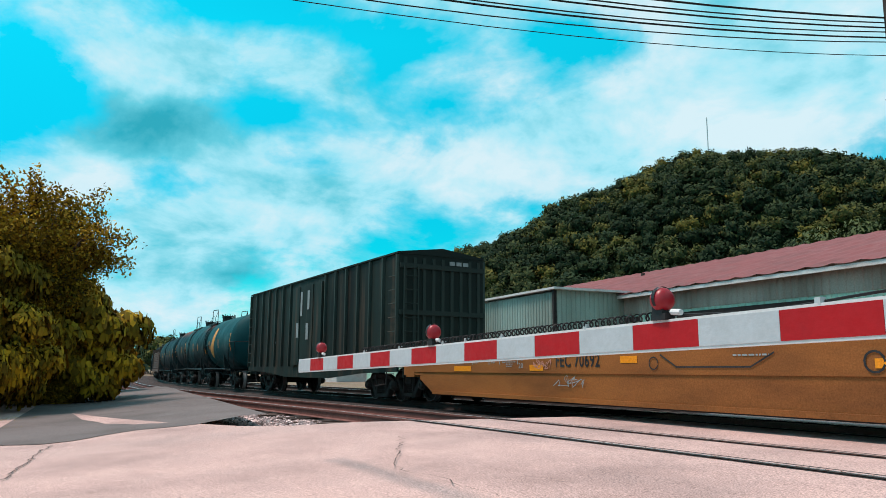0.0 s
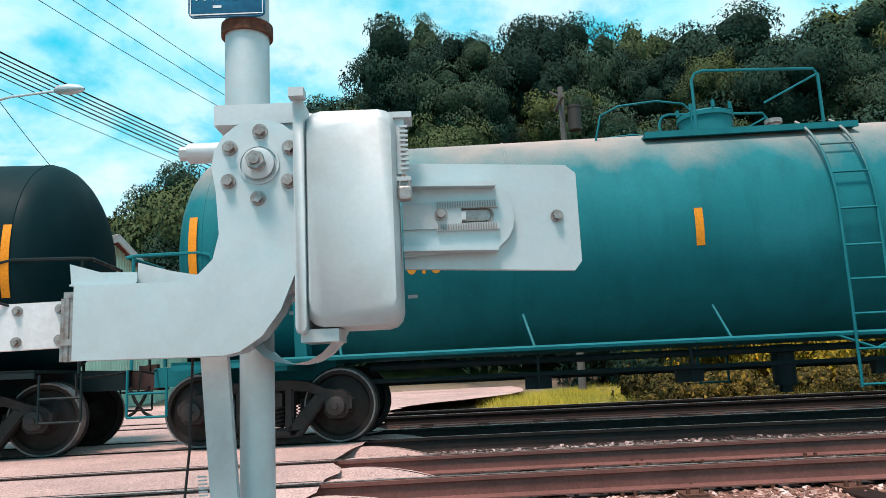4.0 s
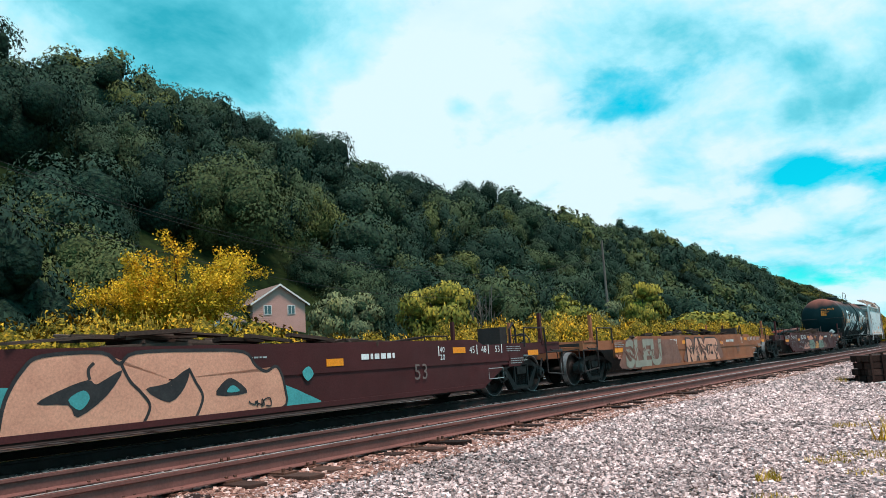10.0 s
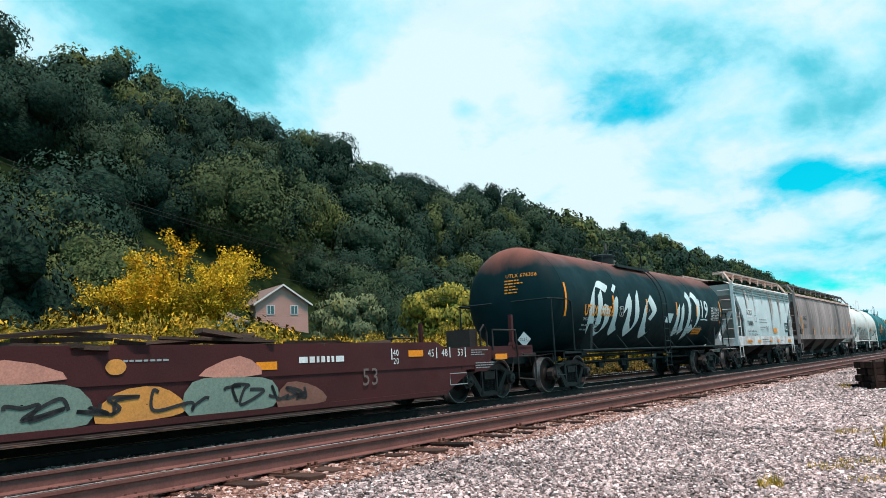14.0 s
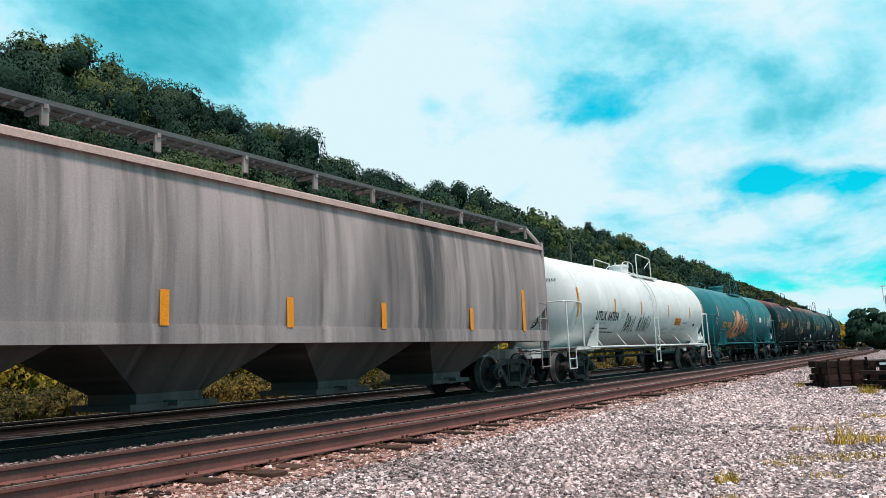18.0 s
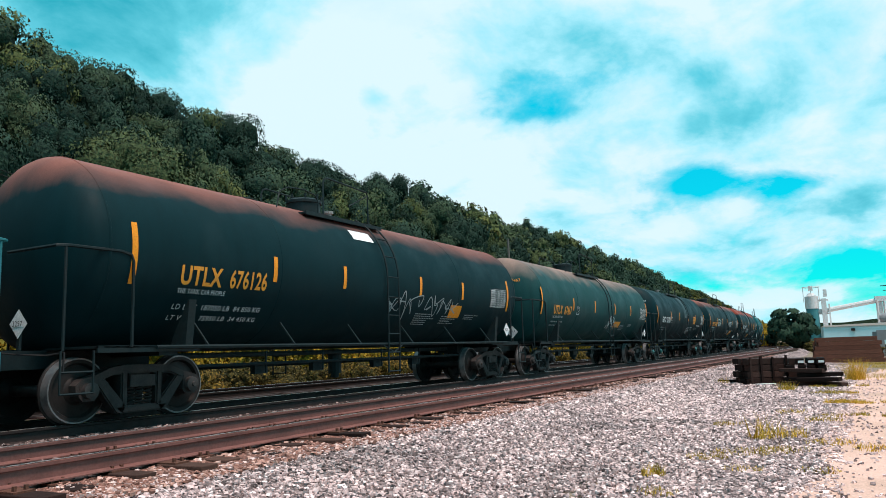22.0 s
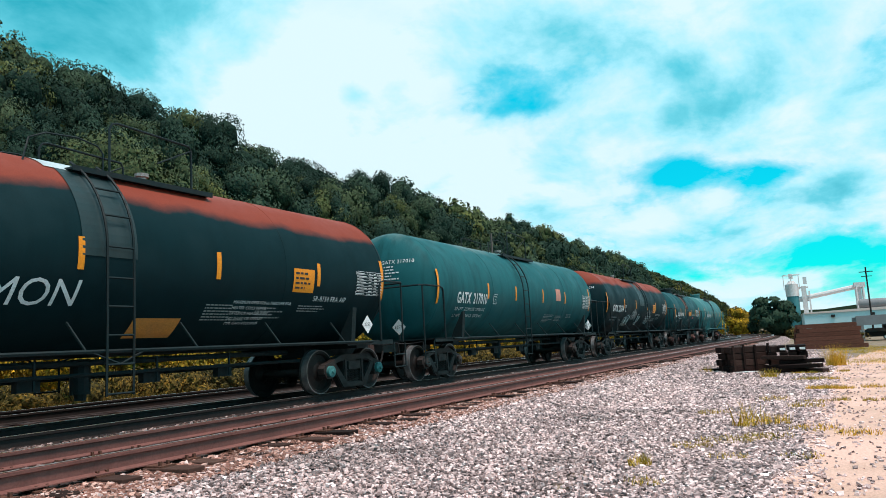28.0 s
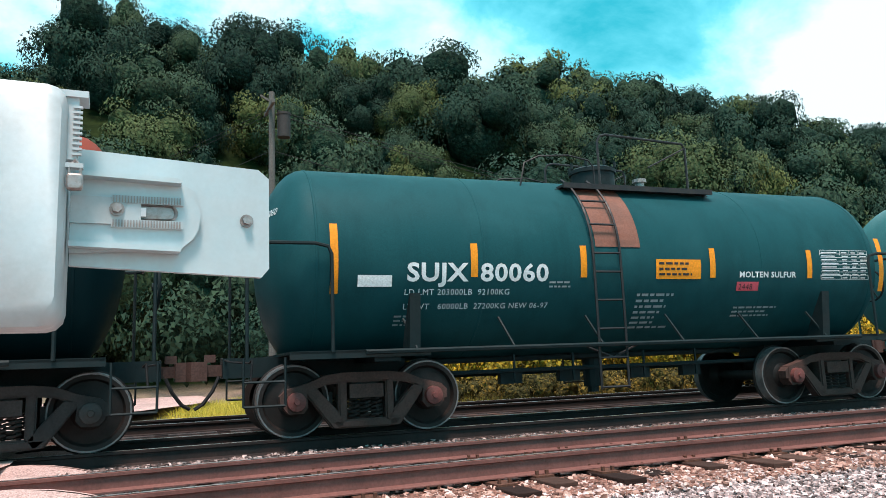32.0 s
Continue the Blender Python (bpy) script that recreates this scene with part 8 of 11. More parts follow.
# ---- the crossing gate beside the camera ----
def build_gate():
    gate = thing("crossing_gate", "grey galvanised level-crossing gate with its lowered striped arm", "crossing gate")
    base_z0 = 0.20
    mx, my = -0.70, 2.66
    mast = part("mast", Geo().cyl((mx + 0.03, my, base_z0), (mx + 0.03, my, 1.62), 0.060, 24).cyl((mx, my, 2.15), (mx, my, 4.2), 0.082, 28).cyl((mx + 0.02, my, 1.55), (mx, my, 2.2), 0.07, 20), M["galv"], gate, smooth=40)
    part("base_casting", Geo().lathe([(base_z0 - 0.1, 0.2), (base_z0 + 0.04, 0.2), (base_z0 + 0.07, 0.12), (base_z0 + 0.2, 0.085)], 20, "z", (mx + 0.03, my, 0)), M["galv_worn"], gate, smooth=40)
    # the channel leans across the mast's foot
    conduit = Geo().prism([(mx - 0.145, 1.6), (mx - 0.055, 1.6), (mx + 0.05, base_z0), (mx - 0.04, base_z0)], 2.555, 2.59)
    for k in range(60):
        conduit.box(mx - 0.045 - 0.075 * (0.4 + k * 0.012), 2.552, 0.4 + k * 0.012, 0.03, 0.006, 0.005)
    part("cable_channel", conduit, M["galv_worn"], gate, "dull steel cable channel")
    # swan-neck side arm of the gate with its hub
    hx, hz = -0.585, 2.105
    outline = [(-1.17, 1.50), (-1.17, 1.735), (-0.86, 1.735), (-0.78, 1.755), (-0.735, 1.80), (-0.715, 1.88), (-0.725, 2.02)]
    outline += [(hx - 0.155 * math.cos(a), hz + 0.155 * math.sin(a)) for a in [radians(v) for v in (0, 20, 40, 60, 80, 100, 120, 140, 160, 180)]]
    outline += [(-0.425, 2.0), (-0.445, 1.86), (-0.475, 1.74), (-0.52, 1.63), (-0.58, 1.55), (-0.65, 1.505), (-0.70, 1.495)]
    neck = part("side_arm", Geo().prism(outline, 2.34, 2.365), M["galv"], gate, "flat swan-neck plate", smooth=30)
    part("side_arm", Geo().prism(outline[:7] + outline[-5:], 2.44, 2.455), M["galv"], gate, smooth=30)
    part("stiffener", Geo().prism([(-1.20, 1.81), (-1.193, 1.737), (-0.985, 1.737), (-0.985, 1.775), (-1.10, 1.779)], 2.372, 2.379), M["galv"], neck, "thin bent plate")
    part("stiffener", Geo().prism([(-0.988, 1.808), (-0.988, 1.737), (-0.83, 1.737), (-0.79, 1.758), (-0.88, 1.776)], 2.386, 2.393), M["galv_worn"], neck, "thin bent plate")
    part("stiffener", Geo().box(-1.09, 2.40, 1.740, 0.21, 0.075, 0.006), M["galv"], neck)
    hub = part("hub", Geo().lathe([(2.335, 0.052), (2.32, 0.052), (2.318, 0.044), (2.318, 0.026), (2.30, 0.026), (2.30, 0.0)], 24, "y", (hx, 0, hz)), M["galv_worn"], neck, smooth=40)
    part("ring", Geo().lathe([(2.339, 0.066), (2.334, 0.066), (2.334, 0.060), (2.339, 0.060)], 32, "y", (hx, 0, hz)), M["galv_worn"], neck)
    part("nut", Geo().cyl((hx, 2.302, hz), (hx, 2.272, hz), 0.031, 6).cyl((hx, 2.272, hz), (hx, 2.262, hz), 0.017, 10), M["bolt"], hub)
    for k in range(6):
        a = radians(60 * k + 28)
        p = (hx + 0.112 * math.cos(a), hz + 0.112 * math.sin(a))
        part("bolt", Geo().cyl((p[0], 2.34, p[1]), (p[0], 2.334, p[1]), 0.025, 14).cyl((p[0], 2.334, p[1]), (p[0], 2.314, p[1]), 0.018, 6), M["bolt"], neck)
    part("rod_end", Geo().cyl((-0.70, 2.40, 2.17), (-0.83, 2.40, 2.17), 0.035, 14).cyl((-0.83, 2.40, 2.17), (-0.86, 2.40, 2.17), 0.024, 6), M["galv_worn"], gate, smooth=40)
    # mechanism box: rounded cover with a flange and a lid clasp
    box = part("mechanism_box", Geo().soft_box(-0.29, 2.50, 1.925, 0.30, 0.36, 0.71, 0.055), M["galv_worn"], gate, "cast aluminium mechanism cover", smooth=50)
    part("cover_flange", Geo().soft_box(-0.452, 2.52, 1.935, 0.035, 0.42, 0.77, 0.015).box(-0.452, 2.30, 2.325, 0.05, 0.05, 0.03), M["galv_worn"], box, smooth=40)
    part("mechanism_back", Geo().soft_box(-0.52, 2.58, 2.00, 0.26, 0.34, 0.62, 0.05).box(-0.60, 2.52, 2.30, 0.30, 0.24, 0.07), M["galv_worn"], gate, smooth=40)
    part("box_foot", Geo().lathe([(2.42, 0.16), (2.7, 0.16)], 20, "y", (-0.50, 0, 1.62)).box(-0.40, 2.45, 1.545, 0.12, 0.2, 0.04), M["galv_worn"], gate, smooth=40)
    clasp = part("lid_clasp", Geo().box(-0.135, 2.40, 2.16, 0.05, 0.08, 0.20).box(-0.125, 2.40, 2.26, 0.08, 0.10, 0.02).box(-0.118, 2.36, 2.04, 0.05, 0.03, 0.014), M["galv_worn"], box)
    for k in range(10):
        part("clasp_rib", Geo().box(-0.112, 2.355, 2.075 + k * 0.016, 0.025, 0.012, 0.007), M["galv_worn"], clasp)
    part("padlock", Geo().soft_box(-0.115, 2.35, 1.99, 0.045, 0.022, 0.05, 0.01).tube([(-0.13, 2.35, 2.01), (-0.13, 2.35, 2.04), (-0.115, 2.35, 2.055), (-0.10, 2.35, 2.04), (-0.10, 2.35, 2.01)], 0.005, 6), M["bolt"], box)
    # counterweight arm: plate with two flanges and a toothed adjuster
    plate = part("counterweight_plate", Geo().prism([(-0.13, 1.765), (-0.13, 2.135), (0.44, 2.105), (0.475, 2.075), (0.475, 1.765), (0.45, 1.735)], 2.50, 2.53), M["galv"], gate, "flat counterweight plate", smooth=30)
    part("flange_plate", Geo().prism([(-0.13, 1.80), (-0.13, 2.06), (0.20, 2.03), (0.235, 2.01)] + [(0.20 + 0.05 * math.cos(a), 1.925 + 0.085 * math.sin(a)) for a in (0.9, 0.4, 0, -0.5, -1.0)] + [(0.19, 1.82)], 2.478, 2.49), M["galv"], plate)
    for z in (2.035, 1.815):
        part("flange", Geo().prism([(-0.13, z), (0.185, z - 0.01), (0.19, z - 0.002), (0.175, z + 0.006), (-0.13, z + 0.016)], 2.43, 2.49), M["galv"], plate)
    part("adjuster", Geo().box(-0.03, 2.472, 1.935, 0.20, 0.014, 0.085).box(0.09, 2.470, 1.972, 0.21, 0.012, 0.025).box(0.09, 2.470, 1.895, 0.21, 0.012, 0.025), M["galv_worn"], plate)
    for k in range(24):
        part("tooth", shared("tooth", lambda: Geo().box(0, 0, 0, 0.004, 0.006, 0.022)), M["bolt"], plate).location = (-0.01 + k * 0.0085, 2.462, 1.972)
        part("tooth", shared("tooth", lambda: Geo().box(0, 0, 0, 0.004, 0.006, 0.022)), M["bolt"], plate).location = (-0.01 + k * 0.0085, 2.462, 1.895)
    part("slot", Geo().soft_box(0.10, 2.476, 1.934, 0.16, 0.006, 0.045, 0.02), M["bolt"], plate)
    part("slide", Geo().box(0.05, 2.470, 1.934, 0.07, 0.008, 0.028), M["white_sheet"], plate)
    for x, z in ((0.40, 1.925), (0.0, 1.94)):
        y = 2.50 if x > 0.2 else 2.465
        part("bolt", Geo().cyl((x, y, z), (x, y - 0.006, z), 0.022, 14).cyl((x, y - 0.006, z), (x, y - 0.024, z), 0.015, 6), M["bolt"], plate)
    # arm: adapter, seventeen alternate bands, coiled cable, three red lamps
    root, step = Vector((-1.64, 2.43, 1.615)), Vector((-0.4052, -0.0256, -0.0092))
    side = Vector((0, -0.022, 0))

    def arm_box(a, b, tall, thick, z=0.0):
        p, q = root + step * a, root + step * b
        g = Geo()
        v = []
        for r in (p, q):
            for dy in (-thick / 2, thick / 2):
                for dz in (-tall / 2, tall / 2):
                    v.append(r + Vector((0, dy, dz + z)))
        return g.add(v, [(0, 1, 3, 2), (4, 6, 7, 5), (0, 4, 5, 1), (2, 3, 7, 6), (0, 2, 6, 4), (1, 5, 7, 3)])

    arm = part("arm", arm_box(0, 17, 0.142, 0.030), M["white_sheet"], gate, "long striped gate arm")
    for k in range(17):
        part("band", arm_box(k + 0.002, k + 0.998, 0.118, 0.036), M["grey_sheet"] if k % 2 == 0 else M["red_sheet"], arm, "grey reflective band" if k % 2 == 0 else "red reflective band")
    adapter = part("arm_adapter", arm_box(-1.06, -0.02, 0.150, 0.045), M["white_sheet"], gate, "white bolted arm adapter")
    for a in (-0.95, -0.62):
        for z in (-0.05, 0.05):
            p = root + step * a
            part("bolt", Geo().cyl((p.x, p.y - 0.022, p.z + z), (p.x, p.y - 0.027, p.z + z), 0.017, 12).cyl((p.x, p.y - 0.027, p.z + z), (p.x, p.y - 0.04, p.z + z), 0.011, 6), M["bolt"], adapter)
    for z in (-0.045, 0.045):
        p = root + step * 0.25
        part("bolt", Geo().cyl((p.x, p.y - 0.018, p.z + z), (p.x, p.y - 0.04, p.z + z), 0.012, 6), M["bolt"], arm)
    part("hinge", Geo().box(-1.20, 2.40, 1.60, 0.05, 0.05, 0.20).box(-1.17, 2.40, 1.71, 0.09, 0.06, 0.02).cyl((-1.205, 2.385, 1.50), (-1.205, 2.385, 1.72), 0.015, 10).box(-1.19, 2.40, 1.56, 0.08, 0.07, 0.02), M["bolt"], gate)
    for k in (1.6, 4.9, 6.9, 8.0, 8.8, 10.6, 12.4):
        p = root + step * k
        part("clip", Geo().box(p.x, p.y, p.z + 0.078, 0.025, 0.03, 0.03), M["galv_worn"], arm)
    coil = []
    for i in range(700):
        k = 3.6 + 9.0 * i / 700
        p = root + step * k + Vector((0, 0.0, 0.094))
        coil.append(p + Vector((0, 0.018 * math.cos(i * 0.72), 0.018 * math.sin(i * 0.72))))
    part("coiled_cable", Geo().tube(coil, 0.005, 4), M["rubber"], arm, "coiled black lamp cable")
    part("cable", Geo().tube([root + step * k + Vector((0, 0.01, 0.080 + 0.012 * math.sin(k * 2.1))) for k in np.linspace(-0.2, 3.6, 40)], 0.006, 5), M["rubber"], arm)
    for k in (3.55, 9.2, 15.3):
        p = root + step * k
        lamp = part("arm_lamp", Geo().box(p.x, p.y, p.z + 0.085, 0.10, 0.06, 0.03).box(p.x - 0.01, p.y, p.z + 0.115, 0.07, 0.05, 0.04), M["black"], arm, "black lamp foot")
        part("lens", Geo().lathe([(-0.045, 0.0), (-0.042, 0.026), (-0.034, 0.045), (-0.018, 0.054), (0.018, 0.054), (0.034, 0.045), (0.042, 0.026), (0.045, 0.0)], 20, "x", (p.x, p.y, p.z + 0.165)), M["red_lamp"], lamp, "red domed lens", smooth=60)
        part("lens_rim", Geo().lathe([(-0.010, 0.057), (0.010, 0.057)], 20, "x", (p.x, p.y, p.z + 0.170)), M["black"], lamp)
        part("plug", Geo().cyl((p.x + 0.06, p.y, p.z + 0.105), (p.x + 0.12, p.y, p.z + 0.10), 0.014, 8), M["white_sheet"], lamp)
    part("ground_cable", Geo().tube([root + step * -0.55 + Vector((0, -0.02, 0.07)), root + step * -0.42 + Vector((0, -0.05, 0.09)), root + step * -0.30 + Vector((0, -0.04, -0.02)), root + step * -0.30 + Vector((0.01, -0.03, -0.3)), root + step * -0.45 + Vector((0.02, -0.03, -0.8)), root + step * -0.6 + Vector((0.05, 0, -1.36))], 0.0048, 6), M["rubber"], gate, "hanging black cable", smooth=60)
    part("ground_cable", Geo().tube([(-0.83, 2.45, 1.5), (-0.835, 2.44, 1.2), (-0.86, 2.43, 0.9), (-0.93, 2.42, 0.45), (-0.98, 2.42, 0.22)], 0.0048, 6), M["rubber"], gate, "hanging black cable", smooth=60)
    # blue notice and one flasher on the mast
    sign = part("notice", Geo().soft_box(-0.75, my - 0.10, 2.855, 0.28, 0.008, 0.24, 0.02), M["blue_sign"], gate, "blue emergency notice", smooth=40)
    put = lambda u, w, more=0.0: Vector((u, my - 0.106 - more, w))
    letters("X-ING", 0.055, lambda a, b: put(-0.865 + a, 2.80 + b), M["white_text"], sign)
    part("notice_bars", bars_geo(put, -0.72, 2.795, 0.08, 0.12, 3, 70), M["white_text"], sign)
    part("notice_bars", bars_geo(put, -0.80, 2.762, 0.06, 0.025, 1, 71), M["white_text"], sign)
    part("notice_border", stroke_geo(put, [(-0.882, 2.745), (-0.618, 2.745), (-0.618, 2.965), (-0.882, 2.965), (-0.882, 2.745)], 0.005), M["white_text"], sign, "thin white border")
    part("collar", Geo().lathe([(2.695, 0.084), (2.695, 0.096), (2.74, 0.096), (2.74, 0.084)], 24, "z", (mx, my, 0)), M["iron"], mast, "rusty band clamp")
    f = part("flasher", Geo().lathe([(my - 0.16, 0.0), (my - 0.16, 0.25), (my - 0.13, 0.25), (my - 0.12, 0.12), (my - 0.02, 0.10), (my, 0.04)], 28, "y", (-1.12, 0, 3.10)), M["black"], gate, "black round flasher", smooth=40)
    part("cross_arm", Geo().cyl((-1.12, my, 3.10), (mx, my, 3.10), 0.03, 12), M["galv"], gate)
    return gate


M["blue_sign"] = worn("blue_sign_sheet", (0.015, 0.13, 0.24), (0.01, 0.08, 0.15), 0.3, 8, 0.4)
build_gate()

# ---- buildings ----
def corrugated(x0, x1, z0, z1, pitch=0.28, depth=0.04):
    """A ribbed sheet in the x-z plane at y = 0, ribs proud towards -y."""
    rows = [[], []]
    n = int(abs(x1 - x0) / pitch)
    d = (x1 - x0) / n
    for k in range(n):
        for f, y in ((0.0, 0.0), (0.35, 0.0), (0.45, -depth), (0.9, -depth)):
            rows[0].append((x0 + d * (k + f), y, z0))
            rows[1].append((x0 + d * (k + f), y, z1))
    return Geo().sheet(rows)


M["green_sheet"] = worn("pale_green_sheet_metal", (0.46, 0.68, 0.56), (0.34, 0.44, 0.35), 0.7, 0.5, 0.6, 0.1, 0.06, 20, (1.0, 1.0, 0.15))
M["grey_green_sheet"] = worn("weathered_grey_sheet", (0.30, 0.38, 0.34), (0.16, 0.15, 0.12), 0.8, 0.4, 0.65, 0.1, 0.06, 20, (1.0, 1.0, 0.15))
M["bare_sheet"] = worn("stained_bare_sheet", (0.42, 0.36, 0.31), (0.18, 0.13, 0.10), 0.9, 0.5, 0.7, 0.1, 0.08, 20, (1.5, 1.0, 0.12))
M["red_roof"] = worn("rusty_red_roof", (0.22, 0.066, 0.066), (0.13, 0.05, 0.048), 0.7, 0.5, 0.7, 0.05, 0.08)
M["white_trim"] = worn("white_trim", (0.62, 0.62, 0.62), (0.40, 0.24, 0.20), 0.5, 1.5, 0.6)
M["pale_wall"] = worn("pale_blue_white_wall", (0.50, 0.66, 0.70), (0.4, 0.5, 0.52), 0.4, 0.1, 0.6)
M["pink_roof"] = worn("pale_pink_roof", (0.66, 0.52, 0.48), (0.5, 0.42, 0.4), 0.4, 0.1, 0.6)
M["brown_siding"] = worn("faded_brown_siding", (0.52, 0.29, 0.25), (0.38, 0.21, 0.18), 0.5, 0.8, 0.7)
M["brown_roof"] = worn("faded_shingles", (0.24, 0.17, 0.15), (0.15, 0.11, 0.10), 0.5, 1.5, 0.9)
M["glass"], _t, _b = shader("window_glass", 0.08, 0.0, 0.8)
_b.inputs["Base Color"].default_value = (0.05, 0.07, 0.08, 1)
M["pole_wood"] = worn("dark_pole_wood", (0.042, 0.032, 0.028), (0.09, 0.075, 0.065), 0.6, 3, 0.9, 0, 0.2, 30, (3, 3, 0.3))
M["grey_wood"] = worn("grey_pole_wood", (0.13, 0.12, 0.11), (0.07, 0.065, 0.06), 0.6, 3, 0.9, 0, 0.2, 30, (3, 3, 0.3))


def wall_sheet(name, geo, material, parent, at):
    ob = part(name, geo, material, parent)
    ob.matrix_basis = at
    return ob


def build_warehouse():
    w = thing("warehouse", "long pale green sheet-metal warehouse with a rusty red roof", "warehouse")
    xg, xl, y0, yr, y1, ze, zr = -14.1, -64.0, 21.6, 32.2, 42.8, 4.95, 7.8
    wall_sheet("front_wall", corrugated(xl, xg, 0.2, 3.95, 0.3), M["green_sheet"], w, pose(0, y0, 0))
    wall_sheet("upper_wall", corrugated(xl, xg, 3.95, ze, 0.3), M["bare_sheet"], w, pose(0, y0 - 0.03, 0))
    for a in np.arange(xl + 4, xg - 3, 9.0):
        part("window_band", Geo().box(a + 3, y0 - 0.06, 3.72, 6.6, 0.06, 0.22), M["tar"], w, "dark slot of window")
    rows = [[], []]
    n = 72
    for k in range(n):
        for f, x in ((0.0, 0.0), (0.35, 0.0), (0.45, 0.04), (0.9, 0.04)):
            y = y0 + (y1 - y0) * (k + f) / n
            top = ze + (zr - ze) * (1 - abs(y - yr) / (yr - y0))
            rows[0].append((xg + x, y, 0.2))
            rows[1].append((xg + x, y, top))
    part("gable_wall", Geo().sheet(rows), M["green_sheet"], w)
    for s, ya, yb in ((0, y0 - 0.5, yr), (1, y1 + 0.5, yr)):
        za = ze - 0.12
        rr = [[], []]
        m = 150
        for k in range(m + 1):
            x = xl + (xg + 0.5 - xl) * k / m
            lift = 0.05 if k % 3 == 0 else 0.0
            rr[0].append((x, ya, za + lift))
            rr[1].append((x, yb, zr + 0.05 + lift))
        part("roof", Geo().sheet(rr), M["red_roof"], w, "rust-red ribbed roof")
        part("barge_board", Geo().add([(xg + 0.5, ya, za - 0.25), (xg + 0.5, ya, za + 0.10), (xg + 0.5, yb, zr + 0.16), (xg + 0.5, yb, zr - 0.19), (xg + 0.42, ya, za - 0.25), (xg + 0.42, ya, za + 0.10), (xg + 0.42, yb, zr + 0.16), (xg + 0.42, yb, zr - 0.19)], [(0, 1, 2, 3), (4, 7, 6, 5), (1, 5, 6, 2), (0, 3, 7, 4)]), M["white_trim"], w, "peeling white barge board")
    part("eave_beam", Geo().box((xl + xg) / 2, y0 - 0.4, ze - 0.22, xg - xl + 0.8, 0.12, 0.14), M["white_trim"], w)
    part("wall_pipe", Geo().tube([(xg + 0.12, y0 + 0.8, 4.1), (xg + 0.12, y1 - 4, 4.0)], 0.09, 6), M["tar"], w)
    part("back_wall", Geo().box((xl + xg) / 2, y1, 2.5, xg - xl, 0.1, 4.8), M["green_sheet"], w)
    s = thing("shed", "low weathered grey-green corrugated shed beside the warehouse", "shed")
    wall_sheet("front_wall", corrugated(-40.8, -27.7, 0.2, 4.85, 0.24), M["grey_green_sheet"], s, pose(0, 17.8, 0))
    wall_sheet("side_wall", corrugated(17.8, 24.0, 0.2, 4.95, 0.24), M["grey_green_sheet"], s, pose(-27.7, 0, 0, 0, 0, 90))
    part("roof", Geo().box(-34.2, 21, 4.98, 13.6, 6.8, 0.10), M["white_trim"], s, "flat pale roof")
    part("corner_post", Geo().box(-27.66, 17.76, 2.5, 0.14, 0.14, 4.8), M["tar"], s)
    s2 = thing("shed", "small lean-to of dark green sheet beyond the shed", "shed")
    wall_sheet("front_wall", corrugated(-46, -38, 0.2, 4.0, 0.24), M["grey_green_sheet"], s2, pose(0, 21.5, 0))
    part("roof", Geo().box(-42, 24, 4.05, 8.2, 5.4, 0.1), M["white_trim"], s2)


def small_house(x, y, z, turn, wide, deep, eave, ridge, wall, roof, label, windows=2):
    h = thing("house", label, "house", at=pose(x, y, z, 0, 0, turn))
    w, d = wide / 2, deep
    poly = [(-w, -1.6), (w, -1.6), (w, eave), (0, ridge), (-w, eave)]
    part("wall", Geo().prism(poly, 0, d), wall, h)
    n = int(eave / 0.2)
    for k in range(n + 6):
        zz = 0.1 + 0.2 * k
        half = w if zz < eave else w * max(0, (ridge - zz) / (ridge - eave))
        if half > 0.1:
            part("siding_board", Geo().box(0, -0.012, zz, 2 * half - 0.02, 0.03, 0.17), wall, h)
    for s in (-1, 1):
        part("roof", Geo().add([(0, -0.4, ridge + 0.12), (s * (w + 0.35), -0.4, eave - 0.12), (s * (w + 0.35), d + 0.3, eave - 0.12), (0, d + 0.3, ridge + 0.12), (0, -0.4, ridge), (s * (w + 0.35), -0.4, eave - 0.24), (s * (w + 0.35), d + 0.3, eave - 0.24), (0, d + 0.3, ridge)], [(0, 1, 2, 3), (7, 6, 5, 4), (0, 4, 5, 1), (1, 5, 6, 2), (2, 6, 7, 3)]), roof, h)
        part("barge_board", Geo().add([(0, -0.42, ridge + 0.14), (s * (w + 0.37), -0.42, eave - 0.10), (s * (w + 0.37), -0.42, eave - 0.30), (0, -0.42, ridge - 0.06), (0, -0.38, ridge + 0.14), (s * (w + 0.37), -0.38, eave - 0.10), (s * (w + 0.37), -0.38, eave - 0.30), (0, -0.38, ridge - 0.06)], [(0, 1, 2, 3), (7, 6, 5, 4), (0, 4, 5, 1), (3, 2, 6, 7)]), M["white_trim"], h)
    for k in range(windows):
        xx = -w * 0.45 + k * w * 0.9
        win = part("window", Geo().box(xx, -0.05, eave - 0.65, 0.85, 0.08, 0.95), M["white_trim"], h)
        for i in (-1, 1):
            part("pane", Geo().box(xx + i * 0.18, -0.10, eave - 0.65, 0.30, 0.02, 0.78), M["glass"], win)
    return h


